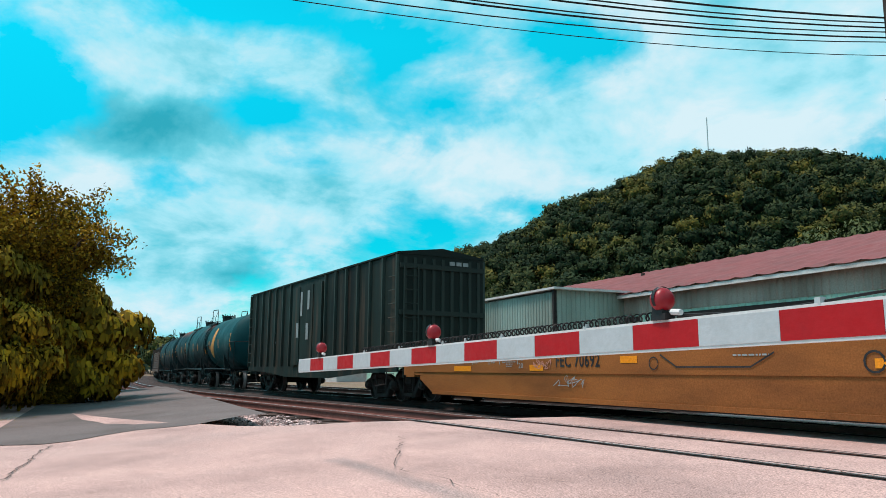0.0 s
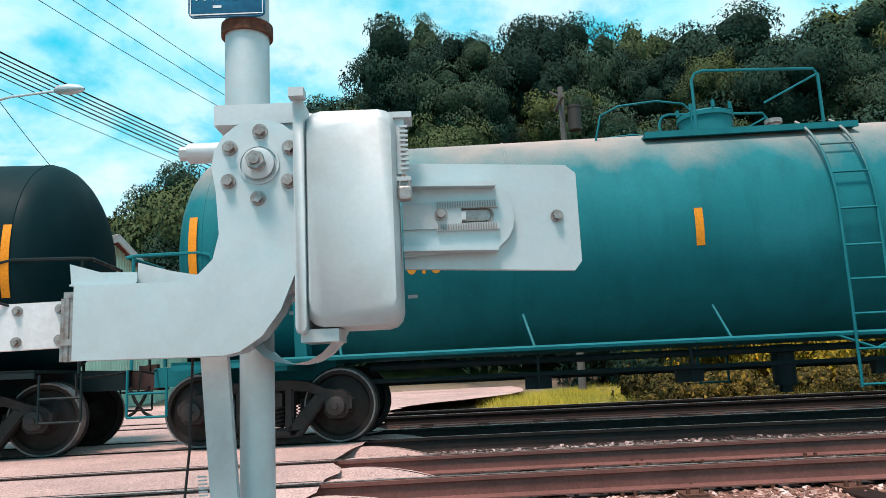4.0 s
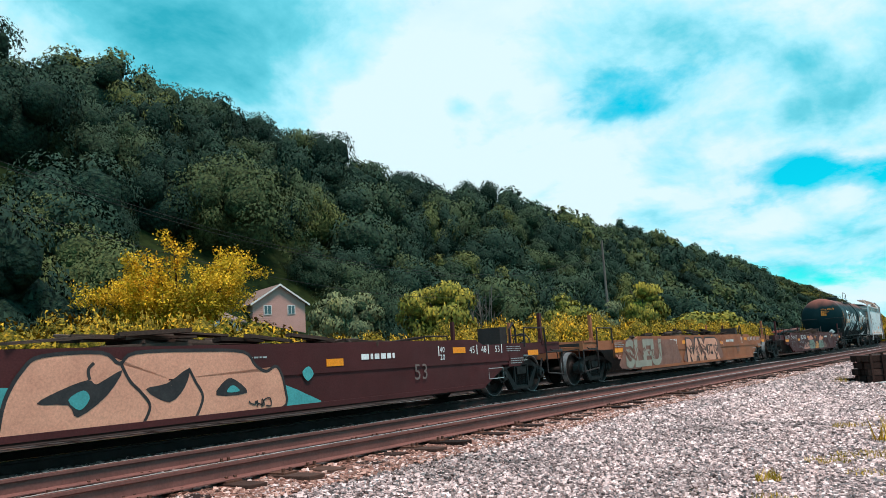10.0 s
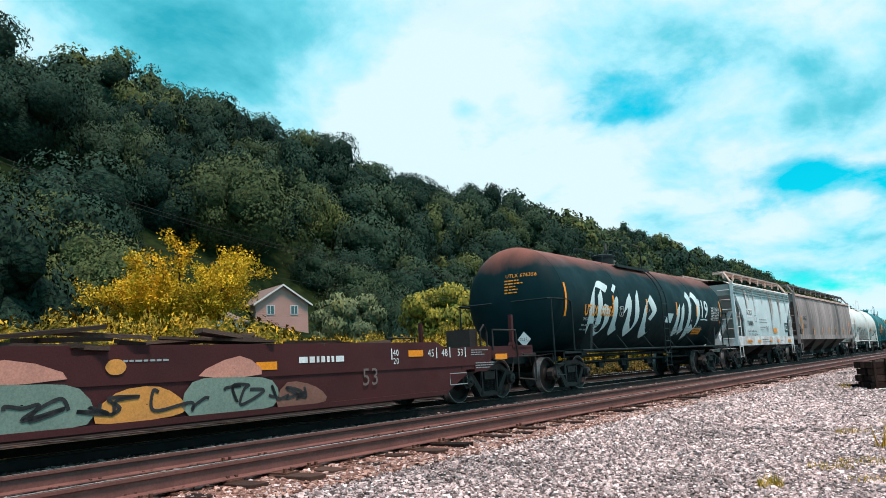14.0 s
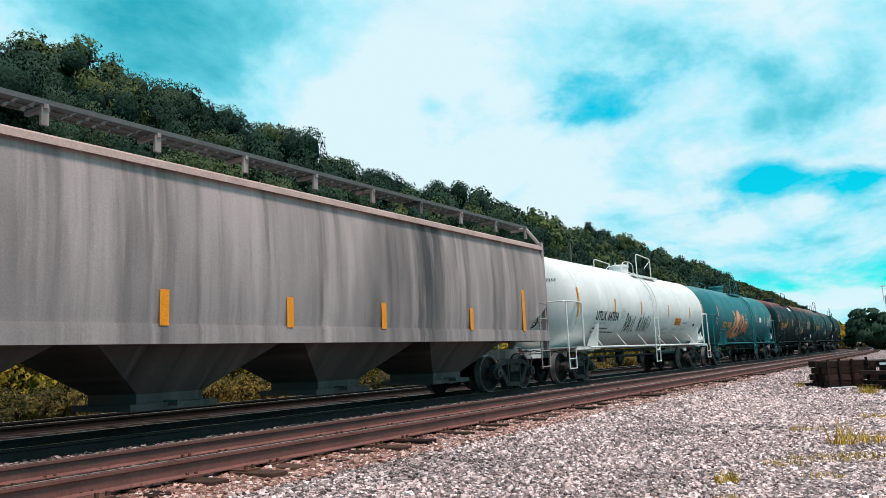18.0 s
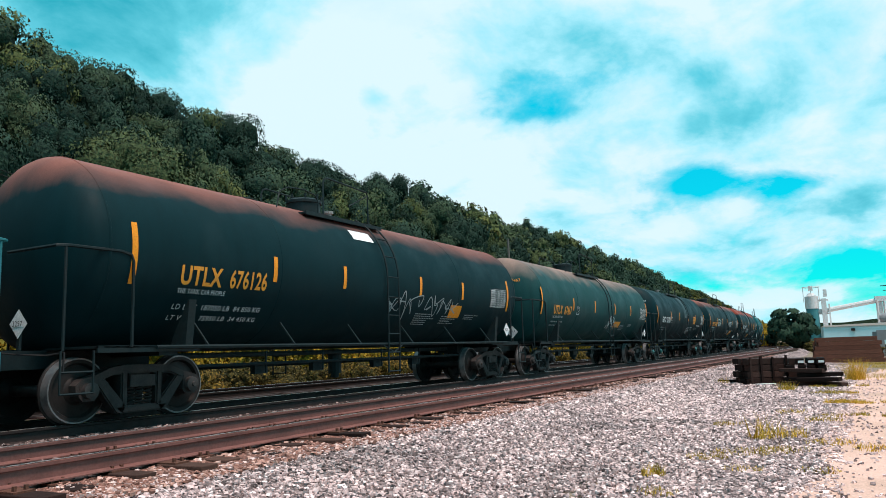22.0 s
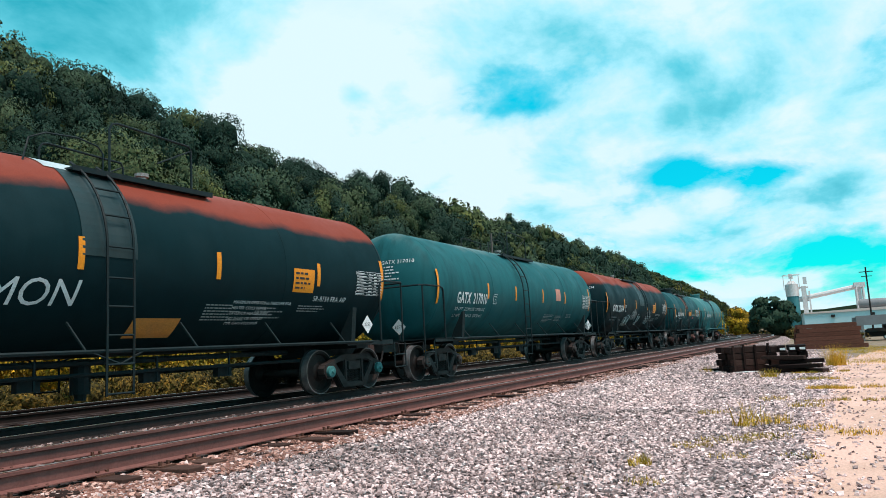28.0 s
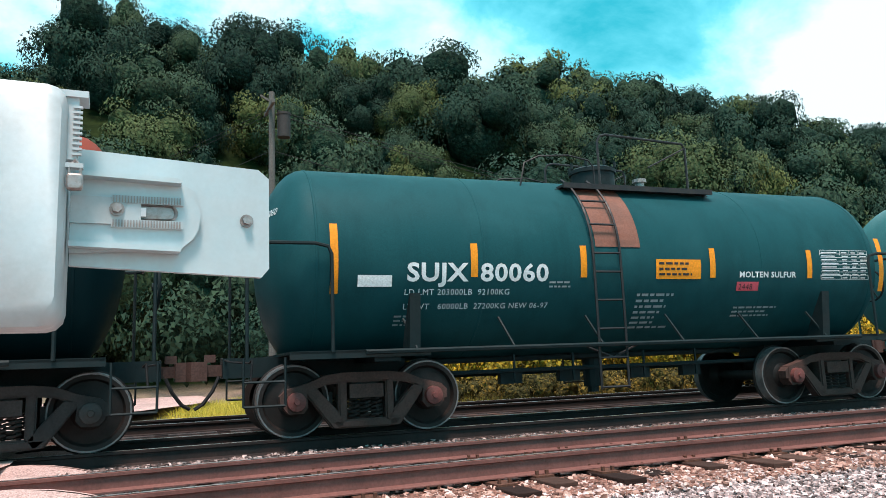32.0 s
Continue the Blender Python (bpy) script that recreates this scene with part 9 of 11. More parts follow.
build_warehouse()
small_house(53.9, 53.7, 4.9, -22, 5.6, 10.0, 3.5, 5.3, M["brown_siding"], M["brown_roof"], "small brown-sided gabled house among trees on the slope")
small_house(38.5, 50.5, 3.7, -60, 6.0, 9.0, 2.8, 4.2, M["white_trim"], M["brown_roof"], "low white house behind the yellow tree", 1)
small_house(-66, 25, 0.2, 20, 8, 9, 2.9, 4.3, M["white_trim"], M["brown_roof"], "distant white gabled house", 1)
small_house(-75, 20.5, 0.2, 10, 7, 8, 2.2, 3.4, M["white_trim"], M["white_trim"], "distant low white building", 0)


def far_plant():
    """White industrial plant on the flat to the east."""
    b = thing("factory", "long pale blue-white factory hall far across the yard", "factory", at=pose(305, 0, -1.0))
    part("wall", Geo().box(0, -50, 3.2, 30, 82, 6.4), M["pale_wall"], b)
    part("roof", Geo().prism([(-9, 6.4), (-90.8, 6.4), (-90.8, 8.3), (-50, 7.6), (-9, 6.9)], -15.4, 15.4, "x"), M["pink_roof"], b)
    for y in (-18, -30, -46):
        part("vent", Geo().box(-15.3, y, 5.2, 0.4, 1.2, 0.9), M["tar"], b)
    s = thing("silo", "white and teal cement silo tower", "silo", at=pose(306, -6.5, -1.0))
    part("tower", Geo().cyl((0, 0, 0), (0, 0, 13.5), 2.1, 20), M["teal_silo"], s)
    part("silo_top", Geo().cyl((0, 0, 13.5), (0, 0, 18), 2.3, 20).cyl((0, 0, 18), (0, 0, 19.2), 1.8, 16, 0.9), M["white_trim"], s, smooth=40)
    g = Geo()
    for k in range(6):
        a = k * math.pi / 3
        g.tube([(3 * math.cos(a), 3 * math.sin(a), 16), (3 * math.cos(a), 3 * math.sin(a), 21.4)], 0.10, 5)
    g.tube([(3 * math.cos(a * math.pi / 8), 3 * math.sin(a * math.pi / 8), 21.4) for a in range(16)], 0.10, 5, True)
    g.box(0, 0, 21, 1.4, 1.4, 1.8)
    part("railing", g, M["white_trim"], s)
    part("stair_tower", Geo().box(-1, -3.9, 8.5, 1.0, 1.6, 17).box(-1, -5.6, 7.5, 0.6, 0.5, 15).box(0, -3.2, 16.5, 1.2, 4.5, 0.5).box(0, -3.2, 11.5, 1.2, 4.5, 0.4).box(0, -4.6, 19, 1.4, 1.2, 2.6), M["white_trim"], s)
    c = thing("conveyor", "inclined white conveyor gallery with its support tower", "conveyor", at=pose(306, 0, -1.0))
    part("gallery", Geo().tube([(0, -7, 12.0), (0, -29, 15.6)], 0.85, 8), M["white_trim"], c)
    for y in (-27.4, -29.6):
        for x in (-1.2, 1.2):
            part("leg", Geo().tube([(x, y, 0), (x, y, 15.5)], 0.35, 6), M["white_trim"], c)
    part("head", Geo().box(0, -28.6, 15.9, 2.6, 3.6, 1.8).box(0, -28.2, 13, 1.2, 1.6, 5), M["white_trim"], c)
    gr = thing("garage", "grey flat-roofed shelter with open bays at the yard's far end", "garage", at=pose(108, -9.1, -0.85))
    for y0, y1 in ((0, -0.75), (-3.3, -4.6), (-7.2, -14.0)):
        part("front_wall", Geo().box(-1.6, (y0 + y1) / 2, 0.95, 0.3, y0 - y1, 1.9), M["grey_wall"], gr)
    part("lintel", Geo().box(-1.6, -7.0, 2.5, 0.34, 14.0, 1.2), M["grey_wall"], gr)
    part("roof", Geo().box(1.6, -7.0, 2.85, 6.0, 13.9, 0.2), M["grey_wall"], gr)
    part("back_wall", Geo().box(4.4, -8.7, 1.4, 0.2, 10.6, 2.7), M["grey_wall"], gr)
    for y in (-0.1, -3.5, -13.9):
        part("side_wall", Geo().box(1.45, y, 1.37, 5.7, 0.2, 2.74), M["grey_wall"], gr)
    up = thing("utility_pole", "tall dark utility pole behind the factory yard", "utility pole", at=pose(149, -15.2, -1.0))
    part("pole", Geo().cyl((0, 0, 0), (0, 0, 12.0), 0.16, 8, 0.12), M["tar"], up)
    part("cross_arm", Geo().box(0, 0, 11.2, 0.12, 2.2, 0.14).box(0, 0, 10.4, 0.12, 1.6, 0.12), M["tar"], up)
    tk = thing("roof_tank", "grey-green storage tank on the hall roof", "tank", at=pose(292, -31.5, 5.4))
    part("shell", Geo().lathe([(-5.2, 0.3), (-5.0, 1.4), (-4.2, 1.7), (4.2, 1.7), (5.0, 1.4), (5.2, 0.3)], 16, "y", (0, 0, 2.2), True), M["grey_wall"], tk, smooth=40)
    for y in (-3, 3):
        part("leg", Geo().box(0, y, 0.6, 1.6, 0.5, 1.8), M["grey_wall"], tk)
    for x, y in ((110, -11.2), (100, -15.6)):
        parked_car(pose(x, y, -0.82, 0, 0, 80), M["black"])


M["teal_silo"] = worn("teal_silo_paint", (0.05, 0.20, 0.22), (0.03, 0.12, 0.13), 0.4, 0.3, 0.6)
M["grey_wall"] = worn("grey_block_wall", (0.22, 0.22, 0.23), (0.14, 0.14, 0.14), 0.5, 0.6, 0.85)


def parked_car(at, paint):
    c = thing("car", "parked car on the street beyond the crossing" if at.translation.x < 50 else "parked car in the distant yard", "car", "parked cars", at)
    body = [(-2.2, 0.35), (2.2, 0.35), (2.25, 0.62), (2.1, 0.85), (1.2, 0.95), (0.55, 1.42), (-1.5, 1.45), (-2.1, 0.98), (-2.25, 0.6)]
    b = part("body", Geo().prism(body, -0.88, 0.88), paint, c, smooth=30)
    part("side_glass", Geo().prism([(-1.55, 0.98), (1.0, 0.98), (0.48, 1.36), (-1.35, 1.38)], -0.89, 0.89), M["glass"], c)
    part("windscreen", Geo().add([(1.22, -0.75, 0.98), (1.22, 0.75, 0.98), (0.60, 0.68, 1.40), (0.60, -0.68, 1.40)], [(0, 1, 2, 3)]), M["glass"], c)
    for y in (-0.6, 0.6):
        part("headlight", Geo().box(2.2, y, 0.70, 0.1, 0.34, 0.14), M["white_sheet"], c)
    part("grille", Geo().box(2.22, 0, 0.58, 0.06, 0.8, 0.18), M["black"], c)
    for x in (-1.4, 1.4):
        for y in (-0.84, 0.84):
            w = part("wheel", shared("car_tyre", lambda: Geo().lathe([(-0.1, 0.2), (-0.1, 0.32), (0.1, 0.32), (0.1, 0.2)], 18, "y"), 40), M["rubber"], c)
            w.location = (x, y, 0.32)
            part("rim", shared("car_rim", lambda: Geo().lathe([(-0.09, 0.0), (-0.105, 0.2), (0.105, 0.2), (0.09, 0.0)], 14, "y"), 40), M["rail_head"], w)
    return c


far_plant()
for x, y, turn, m in ((-13.0, 44, 250, "black"), (-9.0, 47.5, 262, "black"), (-10.0, 55, 262, "white_trim"), (-6.5, 57, 80, "black"), (-17, 50, 260, "grey_wall"), (-7.5, 61, 80, "white_trim")):
    parked_car(pose(x, y, 0.44, 0, 0, turn), M[m])


# ---- poles and wires ----
def sag(a, b, drop, n=22):
    a, b = Vector(a), Vector(b)
    return [a.lerp(b, k / n) - Vector((0, 0, drop * 4 * (k / n) * (1 - k / n))) for k in range(n + 1)]


def build_poles():
    p = thing("utility_pole", "dark wooden utility pole with a street lamp and crossing wires", "utility pole")
    px, py = -12.25, 18.3
    part("pole", Geo().cyl((px, py, 0.2), (px + 0.1, py, 15.5), 0.17, 14, 0.12), M["pole_wood"], p, smooth=40)
    part("lamp_arm", Geo().tube([(px, py - 0.1, 8.2), (px + 0.6, py - 0.3, 8.42), (px + 2.0, py - 0.7, 8.56), (px + 3.3, py - 0.9, 8.60)], 0.03, 6), M["galv"], p, smooth=60)
    part("lamp_head", Geo().lathe([(-0.38, 0.02), (-0.3, 0.10), (0.0, 0.14), (0.25, 0.10), (0.36, 0.03)], 14, "x", (px + 3.6, py - 0.95, 8.60)), M["galv"], p, smooth=60)
    part("transformer", Geo().cyl((px + 0.4, py, 12.3), (px + 0.4, py, 13.4), 0.25, 14), M["cap_dark"], p, smooth=40)
    part("cross_arm", Geo().box(px, py, 13.65, 2.2, 0.12, 0.12), M["pole_wood"], p)
    part("splice_box", Geo().soft_box(px + 1.35, py - 0.4, 8.9, 0.42, 0.12, 0.16, 0.05), M["black"], p)
    part("meter_box", Geo().box(px + 0.0, py - 0.22, 4.6, 0.2, 0.12, 0.5).box(px + 0.05, py - 0.24, 3.3, 0.25, 0.14, 0.3), M["galv"], p)
    for y in np.arange(3.0, 9.5, 1.1):
        part("pole_step", Geo().box(px - 0.18, py - 0.02, y, 0.12, 0.03, 0.03), M["galv"], p)
    w = thing("overhead_wires", "bundle of black overhead wires that cross the tracks", "wires")
    for z, dz, r in ((10.80, 1.77, 0.026), (10.66, 1.85, 0.018), (10.52, 1.80, 0.022), (10.40, 1.95, 0.016), (10.24, 1.85, 0.022), (10.12, 1.98, 0.014), (9.74, 1.80, 0.010)):
        part("wire", Geo().tube(sag((px, py, z - 0.1), (-15.5, -24, z + 0.8), dz), r, 5), M["rubber"], w)
        part("wire", Geo().tube(sag((px, py, z), (6.0, 66, z + 1.0), dz * 0.6), r, 5), M["rubber"], w)
    for z, x in ((13.75, -1.0), (13.75, 0.0), (13.75, 1.0)):
        part("wire", Geo().tube(sag((px + x, py, z), (-15.5 + x, -24, z + 0.4), 0.8), 0.012, 5), M["rubber"], w)
        part("wire", Geo().tube(sag((px + x, py, z), (6.0 + x, 66, z + 1), 1.5), 0.012, 5), M["rubber"], w)
    part("wire", Geo().tube(sag((px + 1.35, py - 0.4, 8.9), (-13.6, 32.2, 7.9), 0.3), 0.010, 5), M["rubber"], w)
    part("wire", Geo().tube(sag((px, py, 9.6), (px + 1.35, py - 0.4, 8.9), 0.05), 0.010, 5), M["rubber"], w)
    f = thing("utility_pole", "grey wooden utility pole with a transformer beyond the tracks", "utility pole")
    fx, fy = 5.75, 29.6
    part("pole", Geo().cyl((fx, fy, 0.4), (fx, fy, 12.9), 0.16, 12, 0.12), M["grey_wood"], f, smooth=40)
    part("transformer", Geo().cyl((fx + 0.5, fy, 11.0), (fx + 0.5, fy, 11.95), 0.27, 14).cyl((fx + 0.5, fy, 11.95), (fx + 0.5, fy, 12.05), 0.29, 14), M["cap_dark"], f, smooth=40)
    part("cross_arm", Geo().box(fx - 0.1, fy, 12.2, 0.12, 1.8, 0.12).box(fx - 0.25, fy, 12.6, 0.5, 0.08, 0.08, Euler((0, 0.5, 0)).to_matrix()), M["grey_wood"], f)
    w2 = thing("overhead_wires", "thin dark wires along the foot of the hill", "wires")
    for z in (12.2, 12.0, 10.4):
        part("wire", Geo().tube(sag((fx, fy, z), (75.2, 27.3, z - 0.4), 4.2), 0.014, 5), M["rubber"], w2)
        part("wire", Geo().tube(sag((fx, fy, z), (-12.0, 62, z), 0.9), 0.012, 5), M["rubber"], w2)
    q = thing("utility_pole", "thin distant utility pole against the wooded slope", "utility pole")
    part("pole", Geo().cyl((75.2, 27.3, 0.4), (75.2, 27.3, 13.3), 0.15, 10, 0.11), M["grey_wood"], q)
    for x, y, h in ((-58, 27, 7.2), (-36.5, 30, 7.4)):
        t = thing("utility_pole", "short distant utility pole with a cross-arm", "utility pole")
        part("pole", Geo().cyl((x, y, 0.2), (x, y, h), 0.12, 8), M["pole_wood"], t)
        part("cross_arm", Geo().box(x, y, h - 0.2, 2.0, 0.1, 0.1), M["pole_wood"], t)
    mst = thing("radio_mast", "thin lattice radio mast on the far hill", "mast")
    zz = float(base_z(np.float64(-232.0), np.float64(230.0)))
    part("lattice", Geo().tube([(-232, 230, zz), (-232, 230, zz + 36)], 0.22, 4), M["galv_worn"], mst)
    # far-side signal: mast, crossbuck, light
    s = thing("crossing_signal", "back of the far-side crossing signal with its white crossbuck", "crossing signal")
    part("mast", Geo().cyl((-11.5, 17.2, 0.5), (-11.5, 17.2, 5.0), 0.06, 12), M["galv"], s)
    for a in (50, -50):
        part("crossbuck_blade", Geo().box(-11.35, 17.1, 4.45, 1.2, 0.02, 0.22, Euler((0, radians(a), 0.5)).to_matrix()), M["white_trim"], s)
    part("light", Geo().cyl((-11.3, 17.15, 3.6), (-11.3, 16.9, 3.6), 0.22, 16), M["white_trim"], s)
    part("control_box", Geo().soft_box(-11.5, 17.05, 3.0, 0.4, 0.3, 0.5, 0.05), M["galv"], s)


build_poles()
cab = thing("signal_cabinet", "silver railway signal cabinet beside the road", "cabinet", at=pose(-18.3, -2.95, 0.12, 0, 0, 8))
part("body", Geo().soft_box(0, 0, 0.98, 1.3, 0.9, 1.9, 0.04), M["galv"], cab, smooth=40)
part("door", Geo().box(0, -0.46, 1.0, 1.1, 0.03, 1.6), M["galv"], cab)
part("foot", Geo().box(0, 0, 0.03, 1.2, 0.8, 0.1), M["concrete"], cab)


# ---- timber stacks ----
M["old_tie"] = object_mix("old_dark_timber", [(0.0, (0.010, 0.006, 0.0055)), (0.7, (0.024, 0.013, 0.011)), (1.0, (0.06, 0.034, 0.028))], 0.9, 6.0, (0.6, 8, 8))


def timber(name_parent, size, at, material=None):
    b = part("tie", shared(("timber", size), lambda: Geo().soft_box(0, 0, 0, size[0], size[1], size[2], 0.012)), material or M["old_tie"], name_parent)
    b.matrix_basis = at
    return b


# a bundle of sawn timbers between stakes, its front a wall of long sides
stack = thing("tie_stack", "strapped bundle of old dark sawn ties between stakes", "tie stack", at=pose(26.6, 1.12, 0.04, 0, 0, 28))
rnd = random.Random(5)
for r in range(4):
    for k in range(5):
        timber(stack, (0.22, 1.30, 0.19), pose(-0.46 + 0.23 * k + rnd.uniform(-0.012, 0.012), rnd.uniform(-0.05, 0.05), 0.11 + 0.205 * r, 0, rnd.uniform(-2, 2), rnd.uniform(-1, 1)))
for y in (-0.56, -0.12, 0.26, 0.60):
    part("stake", Geo().box(-0.60, y, 0.44, 0.05, 0.06, 0.88 + 0.05 * math.sin(9 * y)), M["old_tie"], stack)
part("strap", Geo().tube([(-0.62, -0.66, 0.78), (-0.66, -0.70, 0.45), (-0.64, -0.62, 0.2), (-0.72, -0.60, 0.0)], 0.018, 5), M["placard_white"], stack, "torn pale strap")
part("strap", Geo().tube([(-0.70, 0.62, 0.02), (-0.80, 0.30, 0.03), (-0.74, -0.1, 0.02)], 0.02, 5), M["placard_white"], stack, "torn pale strap")
stack2 = thing("tie_stack", "loose heap of old dark railway ties and slabs", "tie stack", at=pose(26.2, -0.22, 0.04, 0, 0, 90))
for r in range(4):
    for k in range(4):
        timber(stack2, (0.24, 1.7, 0.185), pose(-0.42 + 0.28 * k + rnd.uniform(-0.03, 0.03), -0.35 + rnd.uniform(-0.08, 0.08), 0.10 + 0.2 * r, 0, rnd.uniform(-2, 2), rnd.uniform(-3, 3)))
for k, x in enumerate((-0.42, -0.14, 0.14)):
    part("tag", Geo().box(x, 0.60, 0.70, 0.16, 0.012, 0.07), M["placard_white"], stack2, "pale paper end tag")
for k, (x, y, z, turn) in enumerate(((0.1, 1.05, 0.06, 80), (0.0, 0.95, 0.19, 68), (-0.35, 0.85, 0.32, 84), (-0.55, 1.15, 0.06, 40), (0.15, 0.85, 0.45, 72), (-0.3, 1.3, 0.19, 62))):
    timber(stack2, (0.24, 1.25, 0.11), pose(x, y, z, rnd.uniform(-3, 3), rnd.uniform(-3, 3), turn))
t = thing("loose_tie", "short old board lying on the gravel", "railway tie", at=pose(27.0, 2.15, 0.10, 0, 0, 10))
timber(t, (0.235, 0.7, 0.12), pose(0, 0, 0))
M["timber"] = object_mix("rusty_timber", [(0.0, (0.07, 0.028, 0.02)), (1.0, (0.16, 0.065, 0.045))], 0.9, 6.0, (0.6, 8, 8))
stack3 = thing("timber_stack", "long stack of rusty-brown bridge timbers", "timber stack", at=pose(54, -2.9, -0.15, 0, 0, 92))
for r in range(6):
    for k in range(5):
        timber(stack3, (4.0 - 0.12 * r, 0.3, 0.26), pose(rnd.uniform(-0.15, 0.15), -0.64 + 0.32 * k, 0.16 + 0.27 * r), M["timber"])

# ---- foliage ----
RNG = np.random.default_rng(11)
ICO = {}


def ico(level=1):
    if level not in ICO:
        bm = bmesh.new()
        bmesh.ops.create_icosphere(bm, subdivisions=level, radius=1)
        ICO[level] = np.array([v.co[:] for v in bm.verts]), np.array([[v.index for v in f.verts] for f in bm.faces])
        bm.free()
    return ICO[level]


def leaf_quads(centres, normals, sizes, rng, quads=True):
    """A leaf clump at each centre, facing about along its normal: a kite, or one triangle."""
    n = len(centres)
    a = np.cross(normals, rng.normal(size=(n, 3)))
    a /= np.linalg.norm(a, axis=1)[:, None] + 1e-9
    b = np.cross(normals, a)
    s = sizes[:, None]
    k = rng.uniform(0.45, 0.8, (n, 1))
    if quads:
        v = np.stack([centres - a * s, centres - b * s * k, centres + a * s, centres + b * s * k], 1).reshape(-1, 3)
        q = np.arange(n * 4).reshape(-1, 4)
        return v, np.concatenate([q[:, [0, 1, 2]], q[:, [0, 2, 3]]])
    v = np.stack([centres - a * s, centres + a * s * 0.7 - b * s * k, centres + a * s * 0.7 + b * s * k], 1)
    return v.reshape(-1, 3), np.arange(n * 3).reshape(-1, 3)


def unit(v):
    return v / (np.linalg.norm(v, axis=1)[:, None] + 1e-9)


def crown_points(lumps, leaves, rng, squash=0.8, ragged=0.25, flat=0.85):
    """Boughs set round a dome, and leaf clumps over the outer side of each: places, facings, soft normals, bough centres and radii."""
    i = np.arange(lumps) + 0.5
    z = 1 - 1.38 * i / lumps
    a = i * 2.39996 + rng.uniform(0, 6.28) + rng.normal(size=lumps) * 0.35
    u = np.stack([np.sqrt(np.maximum(1 - z * z, 0.0)) * np.cos(a), np.sqrt(np.maximum(1 - z * z, 0.0)) * np.sin(a), z], 1)
    c = u * rng.uniform(0.70 - ragged, 0.70 + ragged * 0.5, lumps)[:, None]
    r = rng.uniform(0.24, 0.46, lumps) * (20 / lumps) ** 0.38
    pts, face, soft = [], [], []
    for k in range(lumps):
        n = max(4, int(leaves * lumps * r[k] ** 2 / (r**2).sum()))
        d = unit(unit(rng.normal(size=(n, 3))) + u[k] * 0.75 + [0, 0, 0.30])
        p = c[k] + d * r[k] * rng.uniform(0.72, 1.14, (n, 1)) * [1, 1, flat]
        pts.append(p)
        face.append(unit(d * 0.8 + rng.normal(size=(n, 3)) * 0.38 + [0, 0, 0.2]))
        soft.append(unit(d * 0.85 + unit(p) * 0.35 + rng.normal(size=(n, 3)) * 0.16))
    pts = np.concatenate(pts)
    pts[:, 2] *= squash
    return pts, np.concatenate(face), np.concatenate(soft), c * [1, 1, squash], r


def make_crowns(kinds, lumps, leaves, leaf, core=True, quads=False, ragged=0.25, flat=0.85):
    """Crowns as vertices, triangles, how many of these are leaves, and soft normals; within the leaves an uneven heart
    whose gaps are coloured as shade.
    """
    out = []
    for k in range(kinds):
        p, n, soft, c, r = crown_points(lumps, leaves, RNG, 0.8, ragged, flat)
        v, f = leaf_quads(p, n, RNG.uniform(leaf * 0.55, leaf * 1.35, len(p)), RNG, quads)
        sn = np.repeat(soft, 4 if quads else 3, axis=0)
        m = len(f)
        if core:
            iv, jf = ico(1)
            big = c[: max(3, lumps // 2)]
            cv = np.concatenate([c[i] * 0.86 + iv * r[i] * 0.86 * [1, 1, flat * 0.9] for i in range(len(big))] + [iv * [0.58, 0.58, 0.44]])
            f = np.concatenate([f, np.concatenate([jf + i * len(iv) for i in range(len(big) + 1)]) + len(v)])
            v = np.concatenate([v, cv])
            sn = np.concatenate([sn, np.tile(iv, (len(big) + 1, 1))])
        out.append((v, f, m, sn))
    return out


def foliage_mesh(name, v, f, soft, inner, material, tint=None):
    """A crown's mesh: its leaf clumps are shaded as the rounded boughs that they cover."""
    me = big_mesh(name, v, f, True)
    me.materials.append(M[material])
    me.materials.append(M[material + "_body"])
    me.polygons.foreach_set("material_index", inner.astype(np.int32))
    a = me.attributes.new("custom_normal", "FLOAT_VECTOR", "POINT")
    a.data.foreach_set("vector", soft.astype(np.float32).ravel())
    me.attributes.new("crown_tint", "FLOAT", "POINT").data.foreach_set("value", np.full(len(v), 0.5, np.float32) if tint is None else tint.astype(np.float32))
    me.update()
    return me


def scatter(name, crowns, places, material, label, category):
    """Many crowns as one mesh: places are x, y, z, radius, height."""
    vs, fs, ms, ns, ts, off = [], [], [], [], [], 0
    for x, y, z, r, h in places:
        v, f, m, sn = crowns[RNG.integers(len(crowns))]
        a = RNG.uniform(0, 2 * math.pi)
        ca, sa = math.cos(a), math.sin(a)
        vs.append(np.stack([(v[:, 0] * ca - v[:, 1] * sa) * r + x, (v[:, 0] * sa + v[:, 1] * ca) * r + y, (v[:, 2] + 0.45) / 1.38 * h + z], 1))
        ns.append(np.stack([sn[:, 0] * ca - sn[:, 1] * sa, sn[:, 0] * sa + sn[:, 1] * ca, sn[:, 2]], 1))
        fs.append(f + off)
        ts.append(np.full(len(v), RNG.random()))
        ms.append(np.arange(len(f)) >= m)
        off += len(v)
    me = foliage_mesh(name, np.concatenate(vs), np.concatenate(fs), np.concatenate(ns), np.concatenate(ms), material, np.concatenate(ts))
    return tagged(new(name, me), label, category, kind="stuff")


